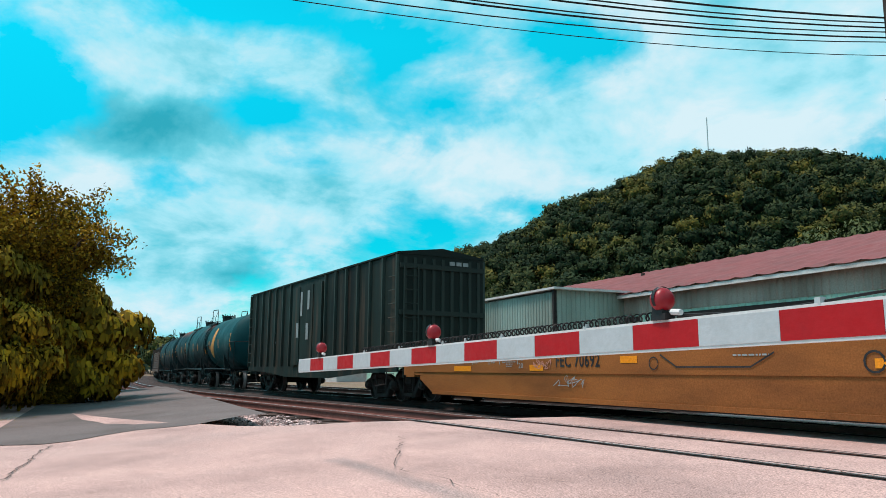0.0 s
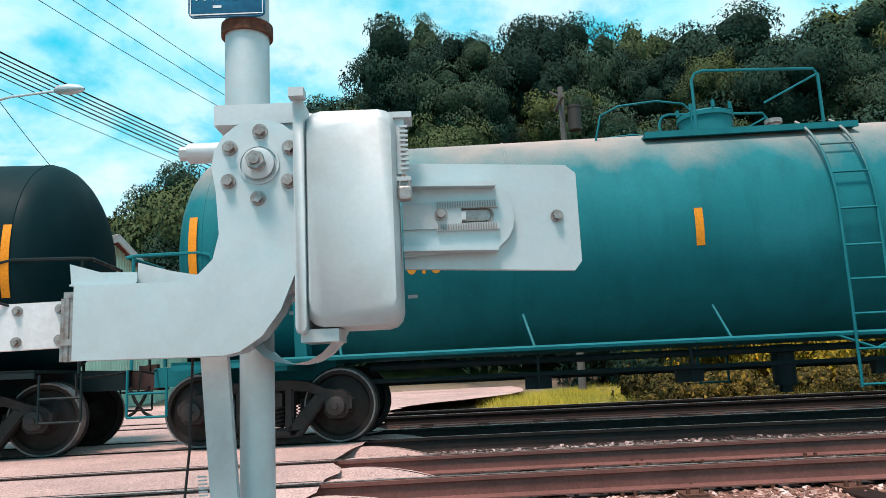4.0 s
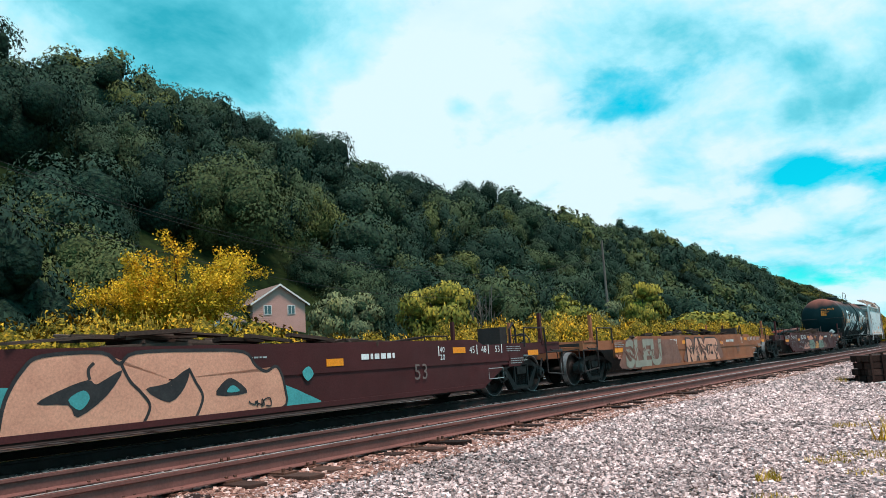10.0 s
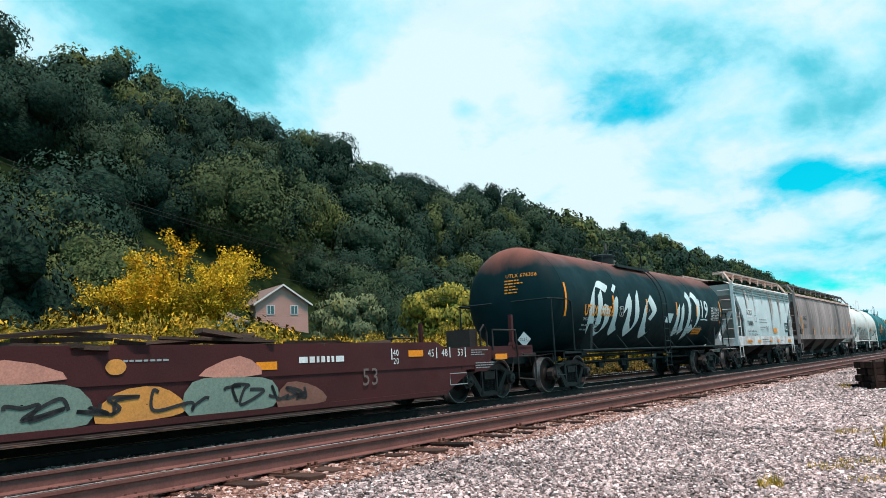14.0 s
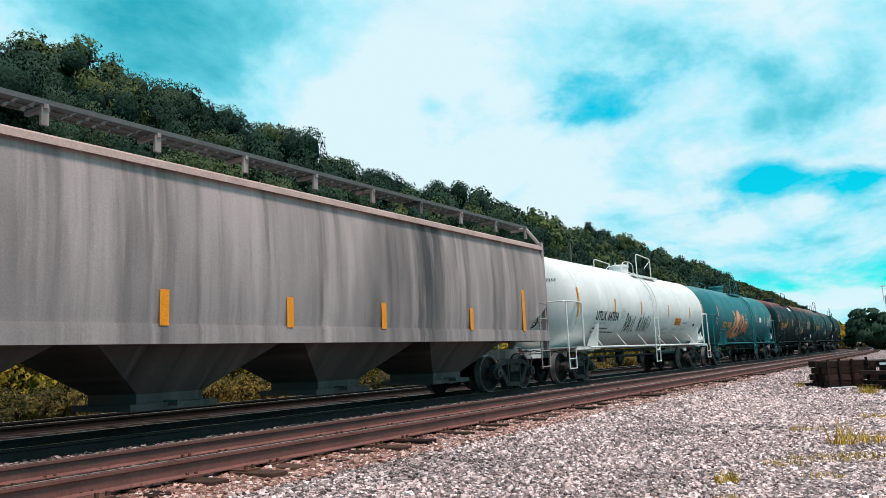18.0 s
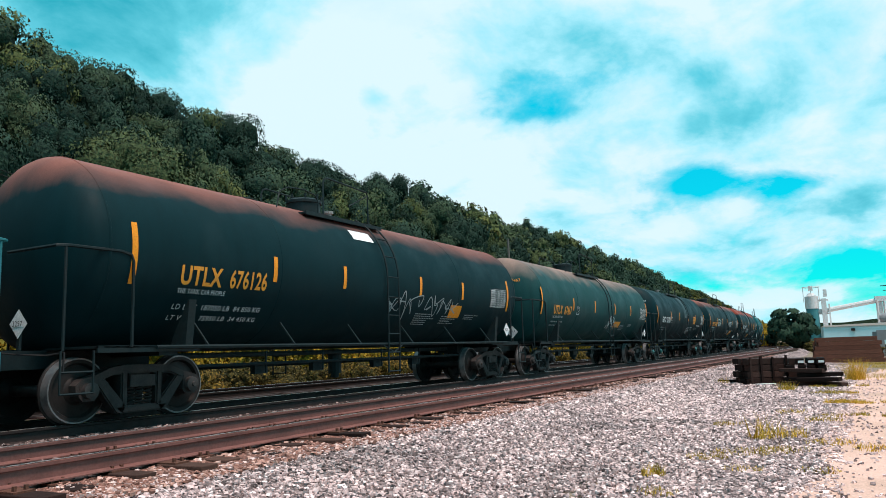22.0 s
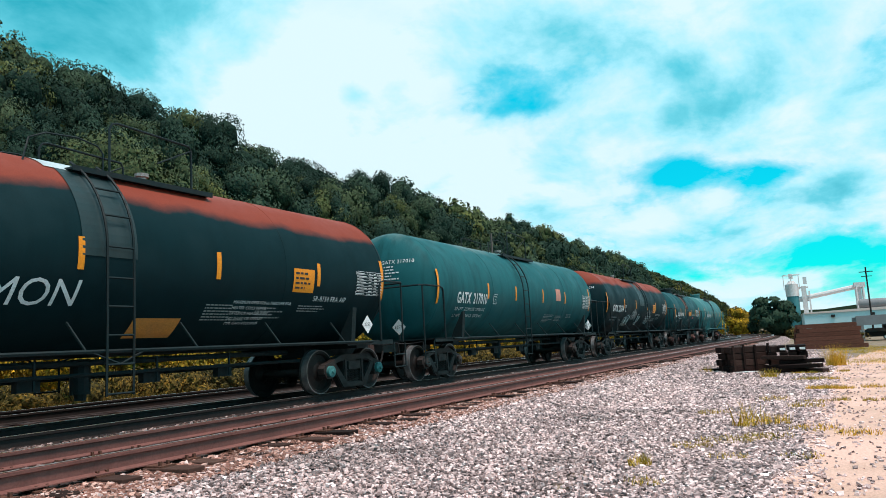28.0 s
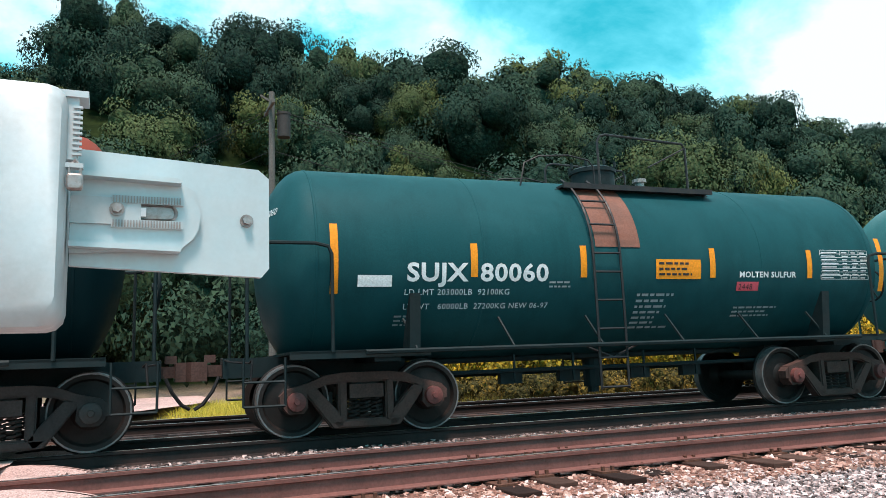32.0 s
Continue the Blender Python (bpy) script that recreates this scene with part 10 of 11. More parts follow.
# leaf colours: dark, common, bright; clumps to the metre
# the weeds' tones are the hedge's, darkened for the train's shade
for kind, dark, light, accent, cells in (("woods", (0.034, 0.056, 0.037), (0.040, 0.064, 0.040), (0.049, 0.073, 0.041), 2.2), ("weed_leaf", (0.030, 0.027, 0.011), (0.072, 0.056, 0.019), (0.19, 0.125, 0.028), 4.5), ("woods_far", (0.026, 0.040, 0.020), (0.046, 0.058, 0.024), (0.080, 0.078, 0.026), 0.8),
                                         ("yellow_leaf", (0.36, 0.235, 0.016), (0.62, 0.385, 0.025), (0.78, 0.50, 0.05), 5), ("hedge", (0.085, 0.072, 0.013), (0.21, 0.155, 0.020), (0.55, 0.33, 0.03), 4.5), ("mid_green", (0.105, 0.115, 0.030), (0.185, 0.185, 0.040), (0.33, 0.28, 0.05), 2.6),
                                         ("pale_green_leaf", (0.10, 0.125, 0.07), (0.135, 0.16, 0.085), (0.185, 0.205, 0.10), 2.6), ("bronze_leaf", (0.10, 0.066, 0.010), (0.29, 0.175, 0.017), (0.50, 0.29, 0.02), 4.0)):
    wood = kind.startswith("woods")
    M[kind] = leafy(kind + "_leaves", dark, light, accent, wood)
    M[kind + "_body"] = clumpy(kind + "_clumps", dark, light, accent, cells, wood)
M["dry_grass"] = leafy("dry_grass", (0.30, 0.20, 0.025), (0.50, 0.315, 0.04), (0.66, 0.43, 0.10))
M["meadow"] = leafy("meadow_grass", (0.30, 0.25, 0.04), (0.52, 0.42, 0.06), (0.70, 0.54, 0.10))
M["bark"] = worn("bark", (0.07, 0.052, 0.04), (0.03, 0.024, 0.02), 0.6, 3, 0.95, 0, 0.25, 20, (4, 4, 0.5), 0.02)

near_crowns = make_crowns(7, 24, 330, 0.0235, ragged=0.36)
mid_crowns = make_crowns(5, 16, 170, 0.036, ragged=0.36)
far_crowns = make_crowns(4, 9, 52, 0.09)
west_crowns = make_crowns(5, 10, 26, 0.105)
bands = [[], [], []]
for x in np.concatenate([np.arange(-70, 110, 5.9), np.arange(110, 620, 6.8)]):
    for y in np.arange(37, 110, 6.2):
        if x > 220 and RNG.random() < 0.35:
            continue
        px, py = x + RNG.uniform(-2.9, 2.9), y + RNG.uniform(-2.9, 2.9)
        side = math.degrees(math.atan2(px, py))
        if (28 < side < 48.5 and py < 45) or (48 < side < 76 and py < 42) or (34 < side < 47.5 and py < 54) or math.hypot(px - 55, py - 57) < 7.5 or (41.5 < side < 49 and py < 60 and px < 58) or math.hypot(px - 41, py - 52) < 6 or (py < 44 and RNG.random() < 0.4):
            continue
        h = float(base_z(np.float64(px), np.float64(py)))
        slope = base_z(np.full(60, px), np.linspace(37, 120, 60))
        if (h < 1.2 and px < 10) or (py > 37 + 83 * int(np.argmax(slope)) / 59 + 7 and h < slope.max() - 1.5):
            continue
        tall = RNG.uniform(6.5, 10.0) if RNG.random() < 0.7 else RNG.uniform(10.5, 14.5)
        far_off = math.hypot(px, py)
        bands[0 if far_off < 98 else 1 if far_off < 210 else 2].append((px, py, h - 1.5, tall * RNG.uniform(0.34, 0.60), tall))
for name, crowns, band in zip(("hill_woods", "hill_woods_beyond", "hill_woods_distant"), (near_crowns, mid_crowns, far_crowns), bands):
    scatter(name, crowns, band, "woods", "dense dark green woods on the hillside", "woods")
places = []
for x in np.arange(-335, -50, 6.0):
    for y in np.arange(15, 320, 6.0):
        px, py = x + RNG.uniform(-2.6, 2.6), y + RNG.uniform(-2.6, 2.6)
        reach, turn = math.hypot(px, py), math.degrees(math.atan2(-px, py))
        h = float(base_z(np.float64(px), np.float64(py)))
        if h < 2.5 or reach > 312 or turn < 18 or (reach < 215 and turn < 40 and RNG.random() < 0.5):
            continue
        places.append((px, py, h - 1.5, RNG.uniform(3.8, 6.2), RNG.uniform(6.5, 9.5)))
for x in np.arange(-330, -40, 9):
    places.append((x, 120 + RNG.uniform(-8, 8) + 0.05 * abs(x), 0, RNG.uniform(5, 7), RNG.uniform(6, 11)))
for x in np.arange(625, 1500, 10):
    for y in np.arange(44, 112, 11):
        px, py = x + RNG.uniform(-4, 4), y + RNG.uniform(-4, 4)
        places.append((px, py, float(base_z(np.float64(px), np.float64(py))) - 1, RNG.uniform(6, 9), RNG.uniform(7, 11)))
scatter("far_woods", west_crowns, places, "woods_far", "dark woods on the far hills", "woods")

# low ridges along the horizon
ring = []
for k in range(121):
    a = 2 * math.pi * k / 120
    e = 26 + 12 * noise.noise((3 * math.cos(a), 3 * math.sin(a), 1.7)) + 7 * noise.noise((11 * math.cos(a), 11 * math.sin(a), 0.3))
    e += 9 * math.exp(-((math.degrees(a) + 7 + 180) % 360 - 180) ** 2 / 120)
    ring.append([(1500 * math.cos(a), 1500 * math.sin(a), -6), (1560 * math.cos(a), 1560 * math.sin(a), e)])
tagged(part("distant_ridge", Geo().sheet(ring), M["woods_far_body"], smooth=80), "low blue-green ridge on the horizon", "hills", kind="structure")


def tree(x, y, z, height, radius, leaf_mat, label, trunk=0.25, lumps=18, leaves=200, leaf=0.028, low=0.12, bark="bark", core=True):
    """Tapered trunk, a few limbs and a crown of many leaf clumps."""
    t = thing("tree", label, "tree", at=pose(x, y, z))
    g = Geo()
    g.cyl((0, 0, -0.2), (0.05, 0, height * 0.45), trunk, 9, trunk * 0.6)
    for k in range(7):
        a = k * 2.4
        e = Vector((math.cos(a) * radius * 0.45, math.sin(a) * radius * 0.45, height * (0.40 + 0.05 * k)))
        s = Vector((0.03, 0, height * (0.14 + 0.045 * k)))
        g.tube([s, s.lerp(e, 0.5) + Vector((0, 0, height * 0.03)), e], trunk * 0.26, 6)
    part("trunk", g, M[bark], t)
    v, f, m, sn = make_crowns(1, lumps, leaves, leaf * 1.3, core, True, 0.3, min(0.95, 1.25 * radius / height / (1 - low)))[0]
    v = v * [radius, radius, 1]
    v[:, 2] = (v[:, 2] + 0.45) / 1.38 * height * (1 - low) + height * low
    me = foliage_mesh("crown", v, f, sn, np.arange(len(f)) >= m, leaf_mat)
    ob = new("crown", me)
    ob.parent = t
    return t


def airy_tree(x, y, z, height, radius, leaf_mat, label, seed, limbs=13):
    """Several thin stems that fan out into twigs, with small leaves along every twig."""
    t = thing("tree", label, "tree", at=pose(x, y, z))
    rnd = random.Random(seed)
    rng = np.random.default_rng(seed)
    g, tips = Geo(), []
    for k in range(limbs):
        a = 2 * math.pi * (k + rnd.uniform(-0.3, 0.3)) / limbs
        out = radius * rnd.uniform(0.35, 0.95)
        top = height * rnd.uniform(0.78, 1.0) * (1 - 0.28 * (out / radius) ** 2)
        s = Vector((0.1 * math.cos(a), 0.1 * math.sin(a), height * 0.12))
        e = Vector((out * math.cos(a), out * math.sin(a), top))
        m = s.lerp(e, 0.5) + Vector((-0.12 * out * math.cos(a), -0.12 * out * math.sin(a), height * 0.05))
        g.tube([Vector((0, 0, -0.2)), s, m, e], 0.05, 5)
        for i in range(15):
            w = rnd.uniform(0.30, 1.0)
            b = s.lerp(m, w * 2) if w < 0.5 else m.lerp(e, w * 2 - 1)
            d = Vector((rnd.gauss(0.5 * math.cos(a), 0.6), rnd.gauss(0.5 * math.sin(a), 0.6), rnd.gauss(0.35, 0.4))).normalized() * radius * rnd.uniform(0.2, 0.42)
            g.tube([b, b + d * 0.5 + Vector((0, 0, 0.08)), b + d], 0.014, 4)
            tips.append((b, b + d))
    part("trunk", g, M["bark"], t)
    n = 240
    a = np.array([p for p, q in tips])
    b = np.array([q for p, q in tips])
    w = rng.uniform(0.1, 1.15, (len(tips), n, 1))
    c = (a[:, None] + (b - a)[:, None] * w + rng.normal(size=(len(tips), n, 3)) * 0.16).reshape(-1, 3)
    u = rng.normal(size=(len(c), 3))
    u /= np.linalg.norm(u, axis=1)[:, None]
    r = np.cross(u, rng.normal(size=(len(c), 3)))
    r /= np.linalg.norm(r, axis=1)[:, None]
    k = rng.uniform(0.04, 0.085, (len(c), 1))
    v = np.stack([c - u * k, c + r * k * 0.5, c + u * k, c - r * k * 0.5], 1).reshape(-1, 3)
    i = np.arange(len(c))[:, None] * 4
    me = big_mesh("crown", v, np.concatenate([i + [0, 1, 2], i + [0, 2, 3]]))
    me.materials.append(M[leaf_mat])
    ob = new("crown", me)
    ob.parent = t
    return t


airy_tree(23.1, 29.6, 0.4, 8.0, 3.7, "yellow_leaf", "spreading airy yellow-leaved tree behind the track", 5, 17)
tree(44.3, 37.4, 0.9, 8.3, 2.9, "pale_green_leaf", "grey-green rounded tree at the slope's foot", 0.2, 20, 260)
tree(52.5, 33.9, 0.6, 9.6, 3.4, "mid_green", "yellow-green tree at the slope's foot", 0.2, 20, 240)
tree(59.4, 25.2, 0.5, 6.8, 2.6, "mid_green", "low green and yellow tree beside the hedge", 0.16, 16, 220)
tree(72.6, 22.6, 0.5, 9.9, 2.7, "mid_green", "upright green tree beside the line", 0.2, 18, 240)
tree(68.0, 25.0, 0.5, 6.9, 2.1, "pale_green_leaf", "grey-green bush tree beside the line", 0.16, 14, 220)
tree(98.0, 26.0, 0.5, 6.0, 4.6, "mid_green", "broad yellow-green tree down the line", 0.2, 16, 160, 0.05)
tree(118.0, 25.0, 0.5, 6.4, 4.0, "mid_green", "green bushy tree down the line", 0.2, 16, 160, 0.05)
tree(9.8, 28.5, 0.4, 6.6, 2.6, "mid_green", "green and yellow tree by the crossing", 0.2, 18, 260)
tree(-3.4, 45.0, 0.4, 9.5, 4.4, "woods", "dark green tree beside the street", 0.24, 18, 240)
# by the road to the west
airy_tree(-25.9, -3.1, -0.7, 8.4, 3.3, "bronze_leaf", "twiggy bronze-green roadside tree beside the road", 9, 28)
tree(-23.4, -3.9, -0.7, 8.2, 3.0, "bronze_leaf", "rounded bronze-green roadside tree beside the road", 0.2, 46, 560, 0.019, 0.0)
tree(-29.2, -1.5, -0.7, 7.0, 2.9, "bronze_leaf", "rounded bronze-green roadside tree beside the road", 0.2, 28, 400, 0.032, 0.0)
tree(-26.2, -5.5, -0.7, 10.2, 3.9, "bronze_leaf", "tall bronze-green roadside tree beside the road", 0.22, 30, 400, 0.03, 0.0)
tree(-38.0, -1.4, 0.1, 5.2, 2.8, "bronze_leaf", "bronze-green bushy tree along the line", 0.2, 18, 260, 0.04, 0.0)
tree(-52.0, -1.6, 0.0, 4.6, 3.0, "mid_green", "green bushy tree along the line", 0.2, 14, 200, 0.05, 0.0)
tree(-105.0, 24.0, -0.2, 7.6, 5.0, "woods", "dark round tree behind the train", 0.3, 18, 160, 0.05)
# far down the line to the east
tree(128.0, 0.1, -0.6, 8.0, 3.5, "woods", "dark rounded tree far across the yard", 0.3, 18, 240, 0.045, 0.05)
tree(140.0, 6.0, -0.3, 6.2, 3.4, "bronze_leaf", "bronze tree far down the line", 0.25, 14, 160, 0.05, 0.05)
tree(165.0, 13.0, -0.3, 6.6, 4.0, "mid_green", "green tree far down the line", 0.25, 14, 140, 0.05, 0.05)
tree(178.0, 18.5, -0.3, 7.0, 4.0, "bronze_leaf", "bronze tree far down the line", 0.25, 14, 140, 0.05, 0.05)

# a dead shrub between the trees
shrub = thing("dead_shrub", "bare grey dead shrub among the green trees", "shrub", at=pose(53.6, 30.2, 0.4))
rnd = random.Random(21)
for k in range(9):
    a, out = 0.7 * k, rnd.uniform(0.5, 1.5)
    e = Vector((out * math.cos(a), out * math.sin(a), rnd.uniform(4.8, 7.2)))
    m = e * 0.45 + Vector((rnd.uniform(-0.2, 0.2), rnd.uniform(-0.2, 0.2), 0.3))
    g = Geo().tube([Vector((0, 0, -0.1)), m * 0.5, m, e], 0.035, 5)
    for i in range(4):
        p = m.lerp(e, rnd.uniform(0.1, 0.9))
        g.tube([p, p + Vector((rnd.uniform(-0.7, 0.7), rnd.uniform(-0.7, 0.7), rnd.uniform(0.5, 1.2)))], 0.016, 4)
    part("stem", g, M["grey_wood"], shrub)

# hedge of goldenrod and bushes behind the tracks
bush_crowns = make_crowns(4, 12, 95, 0.045)
weed_crowns = make_crowns(4, 6, 46, 0.085)
places = []
for x in np.arange(12.0, 130, 1.25):
    for row in range(3):
        y = float(far_y(x)) + 9.5 + 3.4 * row + RNG.uniform(-1, 1) + (1.2 if x < 20 else 0)
        places.append((x + RNG.uniform(-0.6, 0.6), y, 0.2, RNG.uniform(1.1, 1.9), RNG.uniform(3.3, 4.3) + 0.2 * row + (0.3 if 48 < x < 70 else -0.9 if 22 < x < 44 else 0)))
scatter("hedge", bush_crowns, places, "hedge", "tangle of yellow-flowered bushes behind the tracks", "bushes")
places = []
for x in np.arange(5.5, 75, 0.55):
    for k in range(3):
        y = float(far_y(x)) + 3.6 + RNG.uniform(0, 4.5)
        places.append((x + RNG.uniform(-0.4, 0.4), y, 0.12, RNG.uniform(0.35, 0.7), RNG.uniform(0.5, 1.25)))
for x in np.arange(-26, -12.5, 0.6):
    places.append((x, float(far_y(x)) + 4.2 + RNG.uniform(0, 3), 0.2, RNG.uniform(0.4, 0.7), RNG.uniform(0.3, 0.7)))
for x in np.arange(95, 200, 1.6):
    places.append((x, float(near_y(x)) - 4.5 - RNG.uniform(0, 5), -0.5, RNG.uniform(0.9, 1.7), RNG.uniform(0.9, 2.0)))
scatter("weeds", weed_crowns, places, "weed_leaf", "rank weeds and dry stalks beside the ballast, coloured dark as in shade", "weeds")


def blades(name, spots, material, label, tall=0.25):
    """Tufts of thin blades."""
    vs = []
    for x, y, z, r, n, h in spots:
        a = RNG.uniform(0, 2 * math.pi, n)
        d = r * np.sqrt(RNG.random(n))
        bx, by = x + d * np.cos(a), y + d * np.sin(a)
        lean = RNG.normal(size=(n, 2)) * 0.35
        hh = h * RNG.uniform(0.4, 1.0, n)
        w = RNG.uniform(0.004, 0.009, n)
        t = RNG.uniform(0, math.pi, n)
        p0 = np.stack([bx - w * np.cos(t), by - w * np.sin(t), np.full(n, z)], 1)
        p1 = np.stack([bx + w * np.cos(t), by + w * np.sin(t), np.full(n, z)], 1)
        p2 = np.stack([bx + lean[:, 0] * hh, by + lean[:, 1] * hh, z + hh], 1)
        vs.append(np.stack([p0, p1, p2], 1).reshape(-1, 3))
    v = np.concatenate(vs)
    me = big_mesh(name, v, np.arange(len(v)).reshape(-1, 3))
    me.materials.append(material)
    return tagged(new(name, me), label, "grass", kind="stuff")


spots = []
for x, y, r, n, h in ((8.4, 1.53, 0.14, 90, 0.14), (9.8, 1.1, 0.26, 130, 0.06), (10.3, 0.75, 0.36, 170, 0.06), (10.6, 0.25, 0.32, 130, 0.07), (9.0, 0.65, 0.22, 90, 0.05), (9.0, -0.1, 0.22, 80, 0.05), (11.8, 0.55, 0.20, 60, 0.45), (12.2, 0.2, 0.3, 90, 0.2), (11.4, -0.3, 0.32, 130, 0.08), (10.9, -0.8, 0.28, 120, 0.08),
                      (13.6, 1.16, 0.25, 110, 0.1), (14.5, -0.3, 0.3, 130, 0.1), (16.0, 0.2, 0.3, 110, 0.1), (23.4, 0.35, 0.25, 160, 0.3), (26.2, 2.3, 0.2, 80, 0.3), (28.6, -1.7, 0.3, 400, 0.8), (7.4, 1.3, 0.2, 70, 0.07)):
    spots.append((x, y, 0.03, r, n, h))
for k in range(110):
    x = RNG.uniform(27, 62)
    spots.append((x, RNG.uniform(-14, -1.6), float(ground_z(np.float64(x), -5.0)) + 0.03, RNG.uniform(0.6, 1.8), 220, 0.10))
# along the joints of the slabs
for k in range(70):
    x, y = (15.4, 18.4, 21.6, 24.8)[k % 4] + RNG.uniform(-0.12, 0.12), -0.5 - 5.5 * RNG.random() ** 1.7
    spots.append((x, y, 0.035, RNG.uniform(0.10, 0.38), 100, RNG.uniform(0.04, 0.12)))
shade_spots = []
for k in range(110):
    x = RNG.uniform(5.0, 20)
    shade_spots.append((x, float(far_y(x)) + 3.2 + RNG.uniform(0, 3.5), 0.2, 0.5, 110, 0.45))
for k in range(70):
    spots.append((RNG.uniform(-26, -13), RNG.uniform(19, 21.4), 0.25, 0.6, 90, 0.25))
for k in range(16):
    spots.append((RNG.uniform(-22, -17), RNG.uniform(-4.5, -1.5), 0.12, 0.4, 120, 0.2))
meadow_spots = []
for k in range(260):
    x, y = RNG.uniform(-0.5, 11), RNG.uniform(18.5, 34)
    if x > 0.5 + 0.24 * (y - 18):
        meadow_spots.append((x, y, 0.16, 0.8, 120, RNG.uniform(0.25, 0.5)))
blades("meadow_grass", meadow_spots, M["meadow"], "sunlit yellow-green grass beside the street")
blades("grass", spots, M["dry_grass"], "sparse dry yellow-green grass tufts")
blades("rank_grass", shade_spots, M["weed_leaf"], "rank grass behind the tracks, coloured dark as in the train's shade")


# ---- ballast stones ----
CUBE_V = np.array([(a, b, c) for a in (-1, 1) for b in (-1, 1) for c in (-1, 1)]) * 0.72
CUBE_F = np.array([(0, 1, 3), (0, 3, 2), (4, 6, 7), (4, 7, 5), (0, 4, 5), (0, 5, 1), (2, 3, 7), (2, 7, 6), (1, 5, 7), (1, 7, 3)])


def stones(name, count, where, size, label):
    """Angular crushed stones: skewed blocks, each turned its own way."""
    c = where(count)
    n = len(c)
    s = RNG.uniform(size[0], size[1], (n, 1, 1))
    v = CUBE_V[None] * RNG.uniform(0.55, 1.3, (n, 8, 1)) * s * RNG.uniform(0.65, 1.25, (n, 1, 3)) * [1.15, 1.15, 0.8]
    for i, j in ((1, 2), (0, 1)):
        a = (RNG.normal(size=n) * 0.5 if i else RNG.uniform(0, 2 * math.pi, n))[:, None]
        p, q = v[..., i].copy(), v[..., j].copy()
        v[..., i], v[..., j] = p * np.cos(a) - q * np.sin(a), p * np.sin(a) + q * np.cos(a)
    v = v + c[:, None, :]
    f = (CUBE_F[None] + (np.arange(n) * 8)[:, None, None]).reshape(-1, 3)
    me = big_mesh(name, v.reshape(-1, 3), f)
    me.materials.append(M["stones"])
    return tagged(new(name, me), label, "gravel", kind="stuff")


def shoulder(n):
    """Places over the near shoulder and the gravel apron, closer together near the camera."""
    x = 0.2 + 22 * RNG.random(n) ** 1.45
    lo = np.maximum(-0.30 - 0.08 * (x - 9), 2.6 - 0.42 * x)
    y = lo + (near_y(x) - 1.22 + 0.06 * np.sin(x * 5.7) - lo) * RNG.random(n)
    e = np.array([np.interp(b, *zip(*bed_edges(a))) if b > near_y(a) - 4.4 else ground_z(a, b) + 0.015 for a, b in zip(x, y)])
    return np.stack([x, y, e + 0.012], 1)


def far_shoulder(n):
    x = 13 + 32 * RNG.random(n) ** 1.2
    lo = -0.1 - 0.08 * (x - 9)
    y = lo + (near_y(x) - 1.3 - lo) * RNG.random(n)
    e = np.array([np.interp(b, *zip(*bed_edges(a))) if b > near_y(a) - 4.4 else ground_z(a, b) + 0.015 for a, b in zip(x, y)])
    return np.stack([x, y, e + 0.010], 1)


def strewn(n):
    x = 6.5 + 22 * RNG.random(n) ** 1.3
    y = 0.1 - 0.08 * (x - 9) - 2.2 * RNG.random(n) ** 3.0
    return np.stack([x, y, ground_z(x, y) + 0.038], 1)


def between(n):
    x = -1.0 + 45 * RNG.random(n) ** 1.5
    w = RNG.random(n)
    return np.stack([x, near_y(x) + 0.95 + 2.0 * w, rail_z(x) - 0.215 + 0.07 * np.sin(math.pi * w)], 1)


def tie_ends(n):
    """Rust-dusted stones in the cribs, round the ends of the ties."""
    x = -0.6 + 30 * RNG.random(n) ** 1.5
    w = RNG.random(n)
    return np.stack([x, near_y(x) - 0.84 - 0.85 * w, rail_z(x) - 0.214 - 0.045 * w], 1)


def western(n):
    x = -12.4 - 16 * RNG.random(n) ** 1.4
    y = near_y(x) - 1.0 - 2.6 * RNG.random(n)
    e = np.array([np.interp(b, *zip(*bed_edges(a))) for a, b in zip(x, y)])
    return np.stack([x, y, e + 0.01], 1)


stones("ballast_stones", 50000, shoulder, (0.010, 0.0265), "loose pale crushed stones")
stones("ballast_stones_beyond", 11000, far_shoulder, (0.024, 0.042), "loose pale crushed stones farther along the track")
stones("gravel_on_yard", 2600, strewn, (0.008, 0.026), "loose gravel strewn over the concrete")
stones("ballast_stones_between", 7000, between, (0.016, 0.036), "dull brown crushed stones between the tracks").data.materials[0] = M["stones_mid"]
stones("ballast_stones_by_ties", 9000, tie_ends, (0.010, 0.028), "rust-dusted crushed stones round the tie ends").data.materials[0] = M["stones_rusty"]
def gauge(n):
    x = -0.9 + 40 * RNG.random(n) ** 1.5
    line = RNG.integers(0, 2, n)
    y = np.where(line == 0, near_y(x), middle_y(x)) + RNG.uniform(-0.66, 0.66, n)
    return np.stack([x, y, rail_z(x) - 0.20 + RNG.uniform(-0.02, 0.012, n)], 1)


stones("ballast_stones_in_tracks", 10000, gauge, (0.018, 0.042), "dark brown crushed stones between the rails").data.materials[0] = M["stones_brown"]
stones("ballast_stones_west", 6000, western, (0.02, 0.045), "crushed stones past the road")

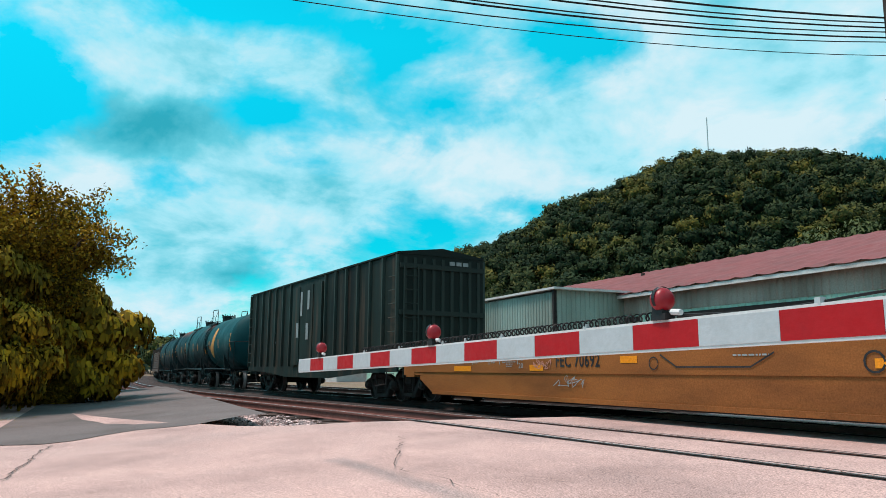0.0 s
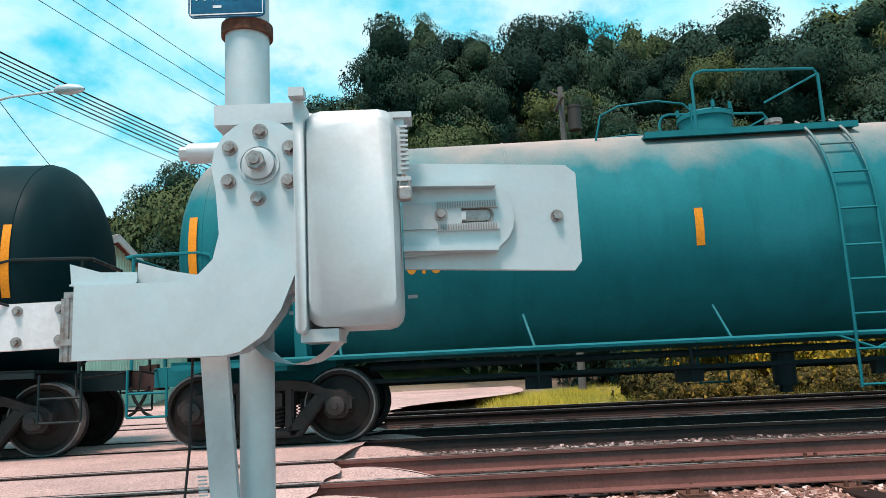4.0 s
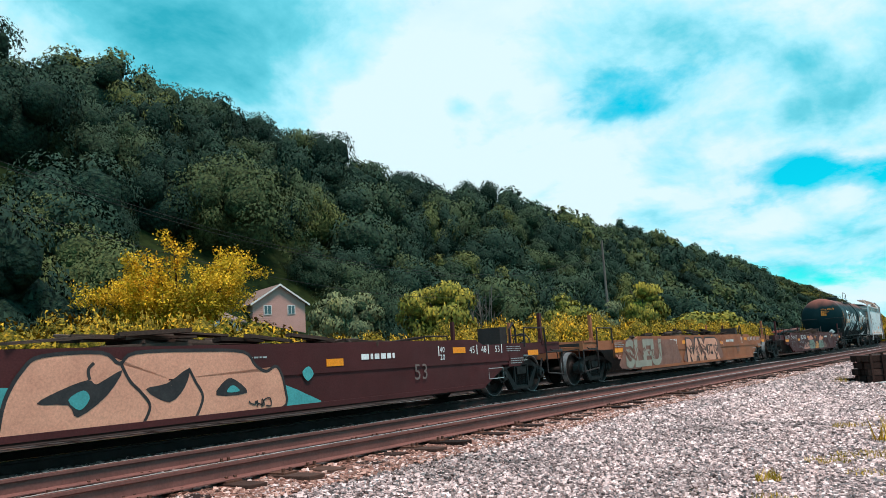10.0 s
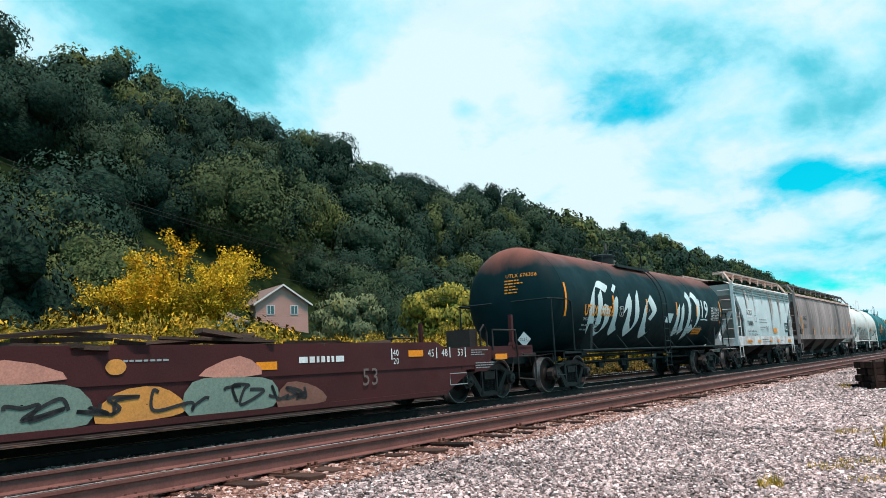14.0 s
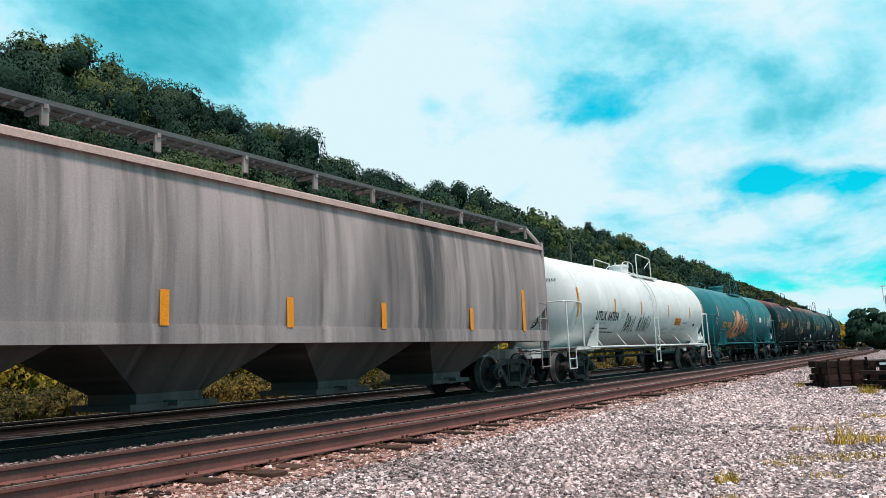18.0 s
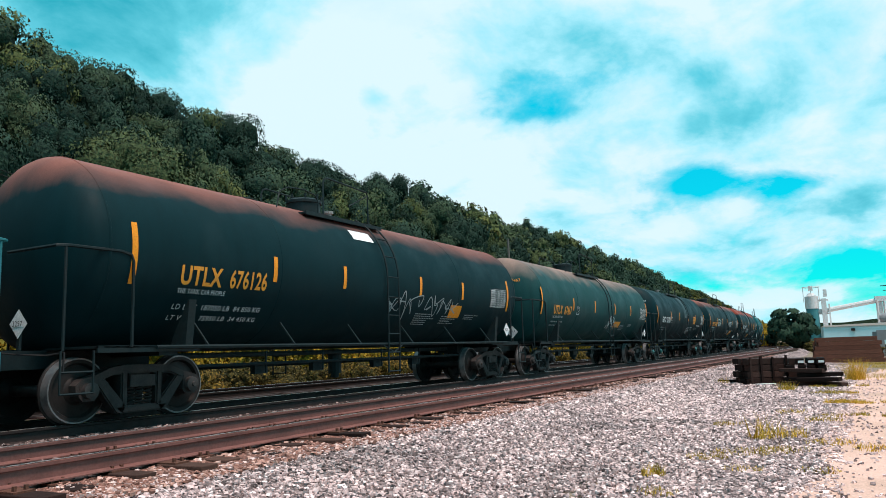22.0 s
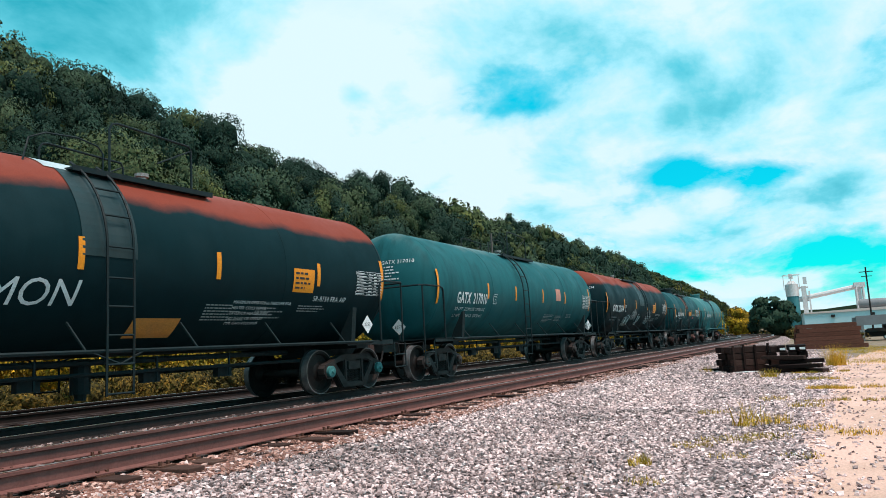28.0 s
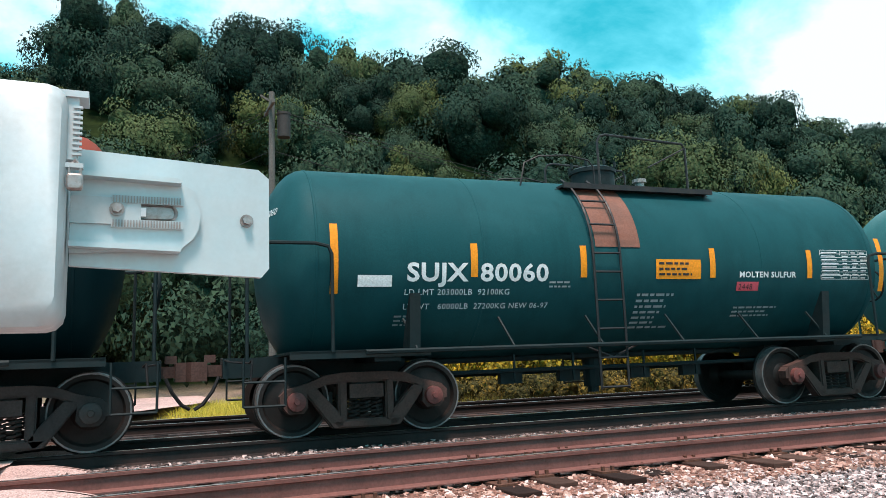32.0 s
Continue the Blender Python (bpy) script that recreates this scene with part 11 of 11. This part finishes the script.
# ---- ties under the tracks: singly near the crossing, joined farther off ----
TIE = lambda: Geo().soft_box(0, 0, 0, 0.23, 2.6, 0.18, 0.012)
PLATE = lambda: Geo().box(0, 0, 0, 0.19, 0.36, 0.02).box(0.05, 0.12, 0.025, 0.025, 0.03, 0.05).box(-0.05, -0.12, 0.025, 0.025, 0.03, 0.05).box(0.05, -0.12, 0.025, 0.025, 0.03, 0.05).box(-0.05, 0.12, 0.025, 0.025, 0.03, 0.05)
rnd = random.Random(9)
for track, line, one_to in ((track_near, near_y, 38), (track_middle, middle_y, 22), (track_far, far_y, 14)):
    rest = Geo()
    x = -58.0
    while x < 120:
        if ROAD_X0 < x < ROAD_X1:
            x += 0.55
            continue
        m = along(line, x)
        m = m @ pose(rnd.uniform(-0.05, 0.05), rnd.uniform(-0.13, 0.13), -0.288 + rnd.uniform(-0.022, 0.006), rnd.uniform(-0.8, 0.8), 0, rnd.uniform(-2.5, 2.5))
        if ROAD_X1 < x < one_to:
            t = part("tie", shared("track_tie", TIE), M["tie"], track)
            t.matrix_basis = m
            if x < 24 and track is track_near:
                for s in (-1, 1):
                    pl = part("tie_plate", shared("tie_plate", PLATE), M["iron"], track)
                    pl.matrix_basis = m @ pose(0, s * 0.755, 0.097)
        else:
            c = [m @ Vector((a * 0.115, b * 1.3, d * 0.09)) for a in (-1, 1) for b in (-1, 1) for d in (-1, 1)]
            rest.add(c, [(0, 1, 3, 2), (4, 6, 7, 5), (0, 4, 5, 1), (2, 3, 7, 6), (0, 2, 6, 4), (1, 5, 7, 3)])
        x += 0.55
    tagged(part("ties_beyond", rest, M["tie_stuff"], track), kind="stuff")


def motions():
    """The train runs to the left along the middle track; the wheels turn while a car passes the camera."""
    for car, a, b in CARS:
        rows = []
        for k in range(0, 65):
            t = k * 0.5
            d = gone(t)
            p0, p1 = on_line(a - d), on_line(b - d)
            mid = (p0 + p1) / 2
            rows.append((t, pose(mid.x, mid.y, mid.z, 0, 0, math.degrees(math.atan2(p1.y - p0.y, p1.x - p0.x)))))
        walk(car, rows)
    for w, q in SPIN:
        x = w.location.x
        t0 = max(0.0, min(32.0, (q - 26) / 11.5))
        t1 = max(0.0, min(32.0, (q + 22) / 11.5))
        turn = lambda t: pose(x, 0, 0.457, 0, -math.degrees(gone(t) / 0.457) % 360, 0)
        rows = [(0.0, turn(t0))]
        f = math.floor(t0 * FPS) + 1
        while f / FPS < t1:
            rows.append((f / FPS, turn(f / FPS)))
            f += 1
        rows = [r for i, r in enumerate(rows) if i == 0 or frame(r[0]) > 1]
        if frame(rows[-1][0]) < frame(32.0):
            rows.append((32.0, rows[-1][1]))
        walk(w, rows)


motions()
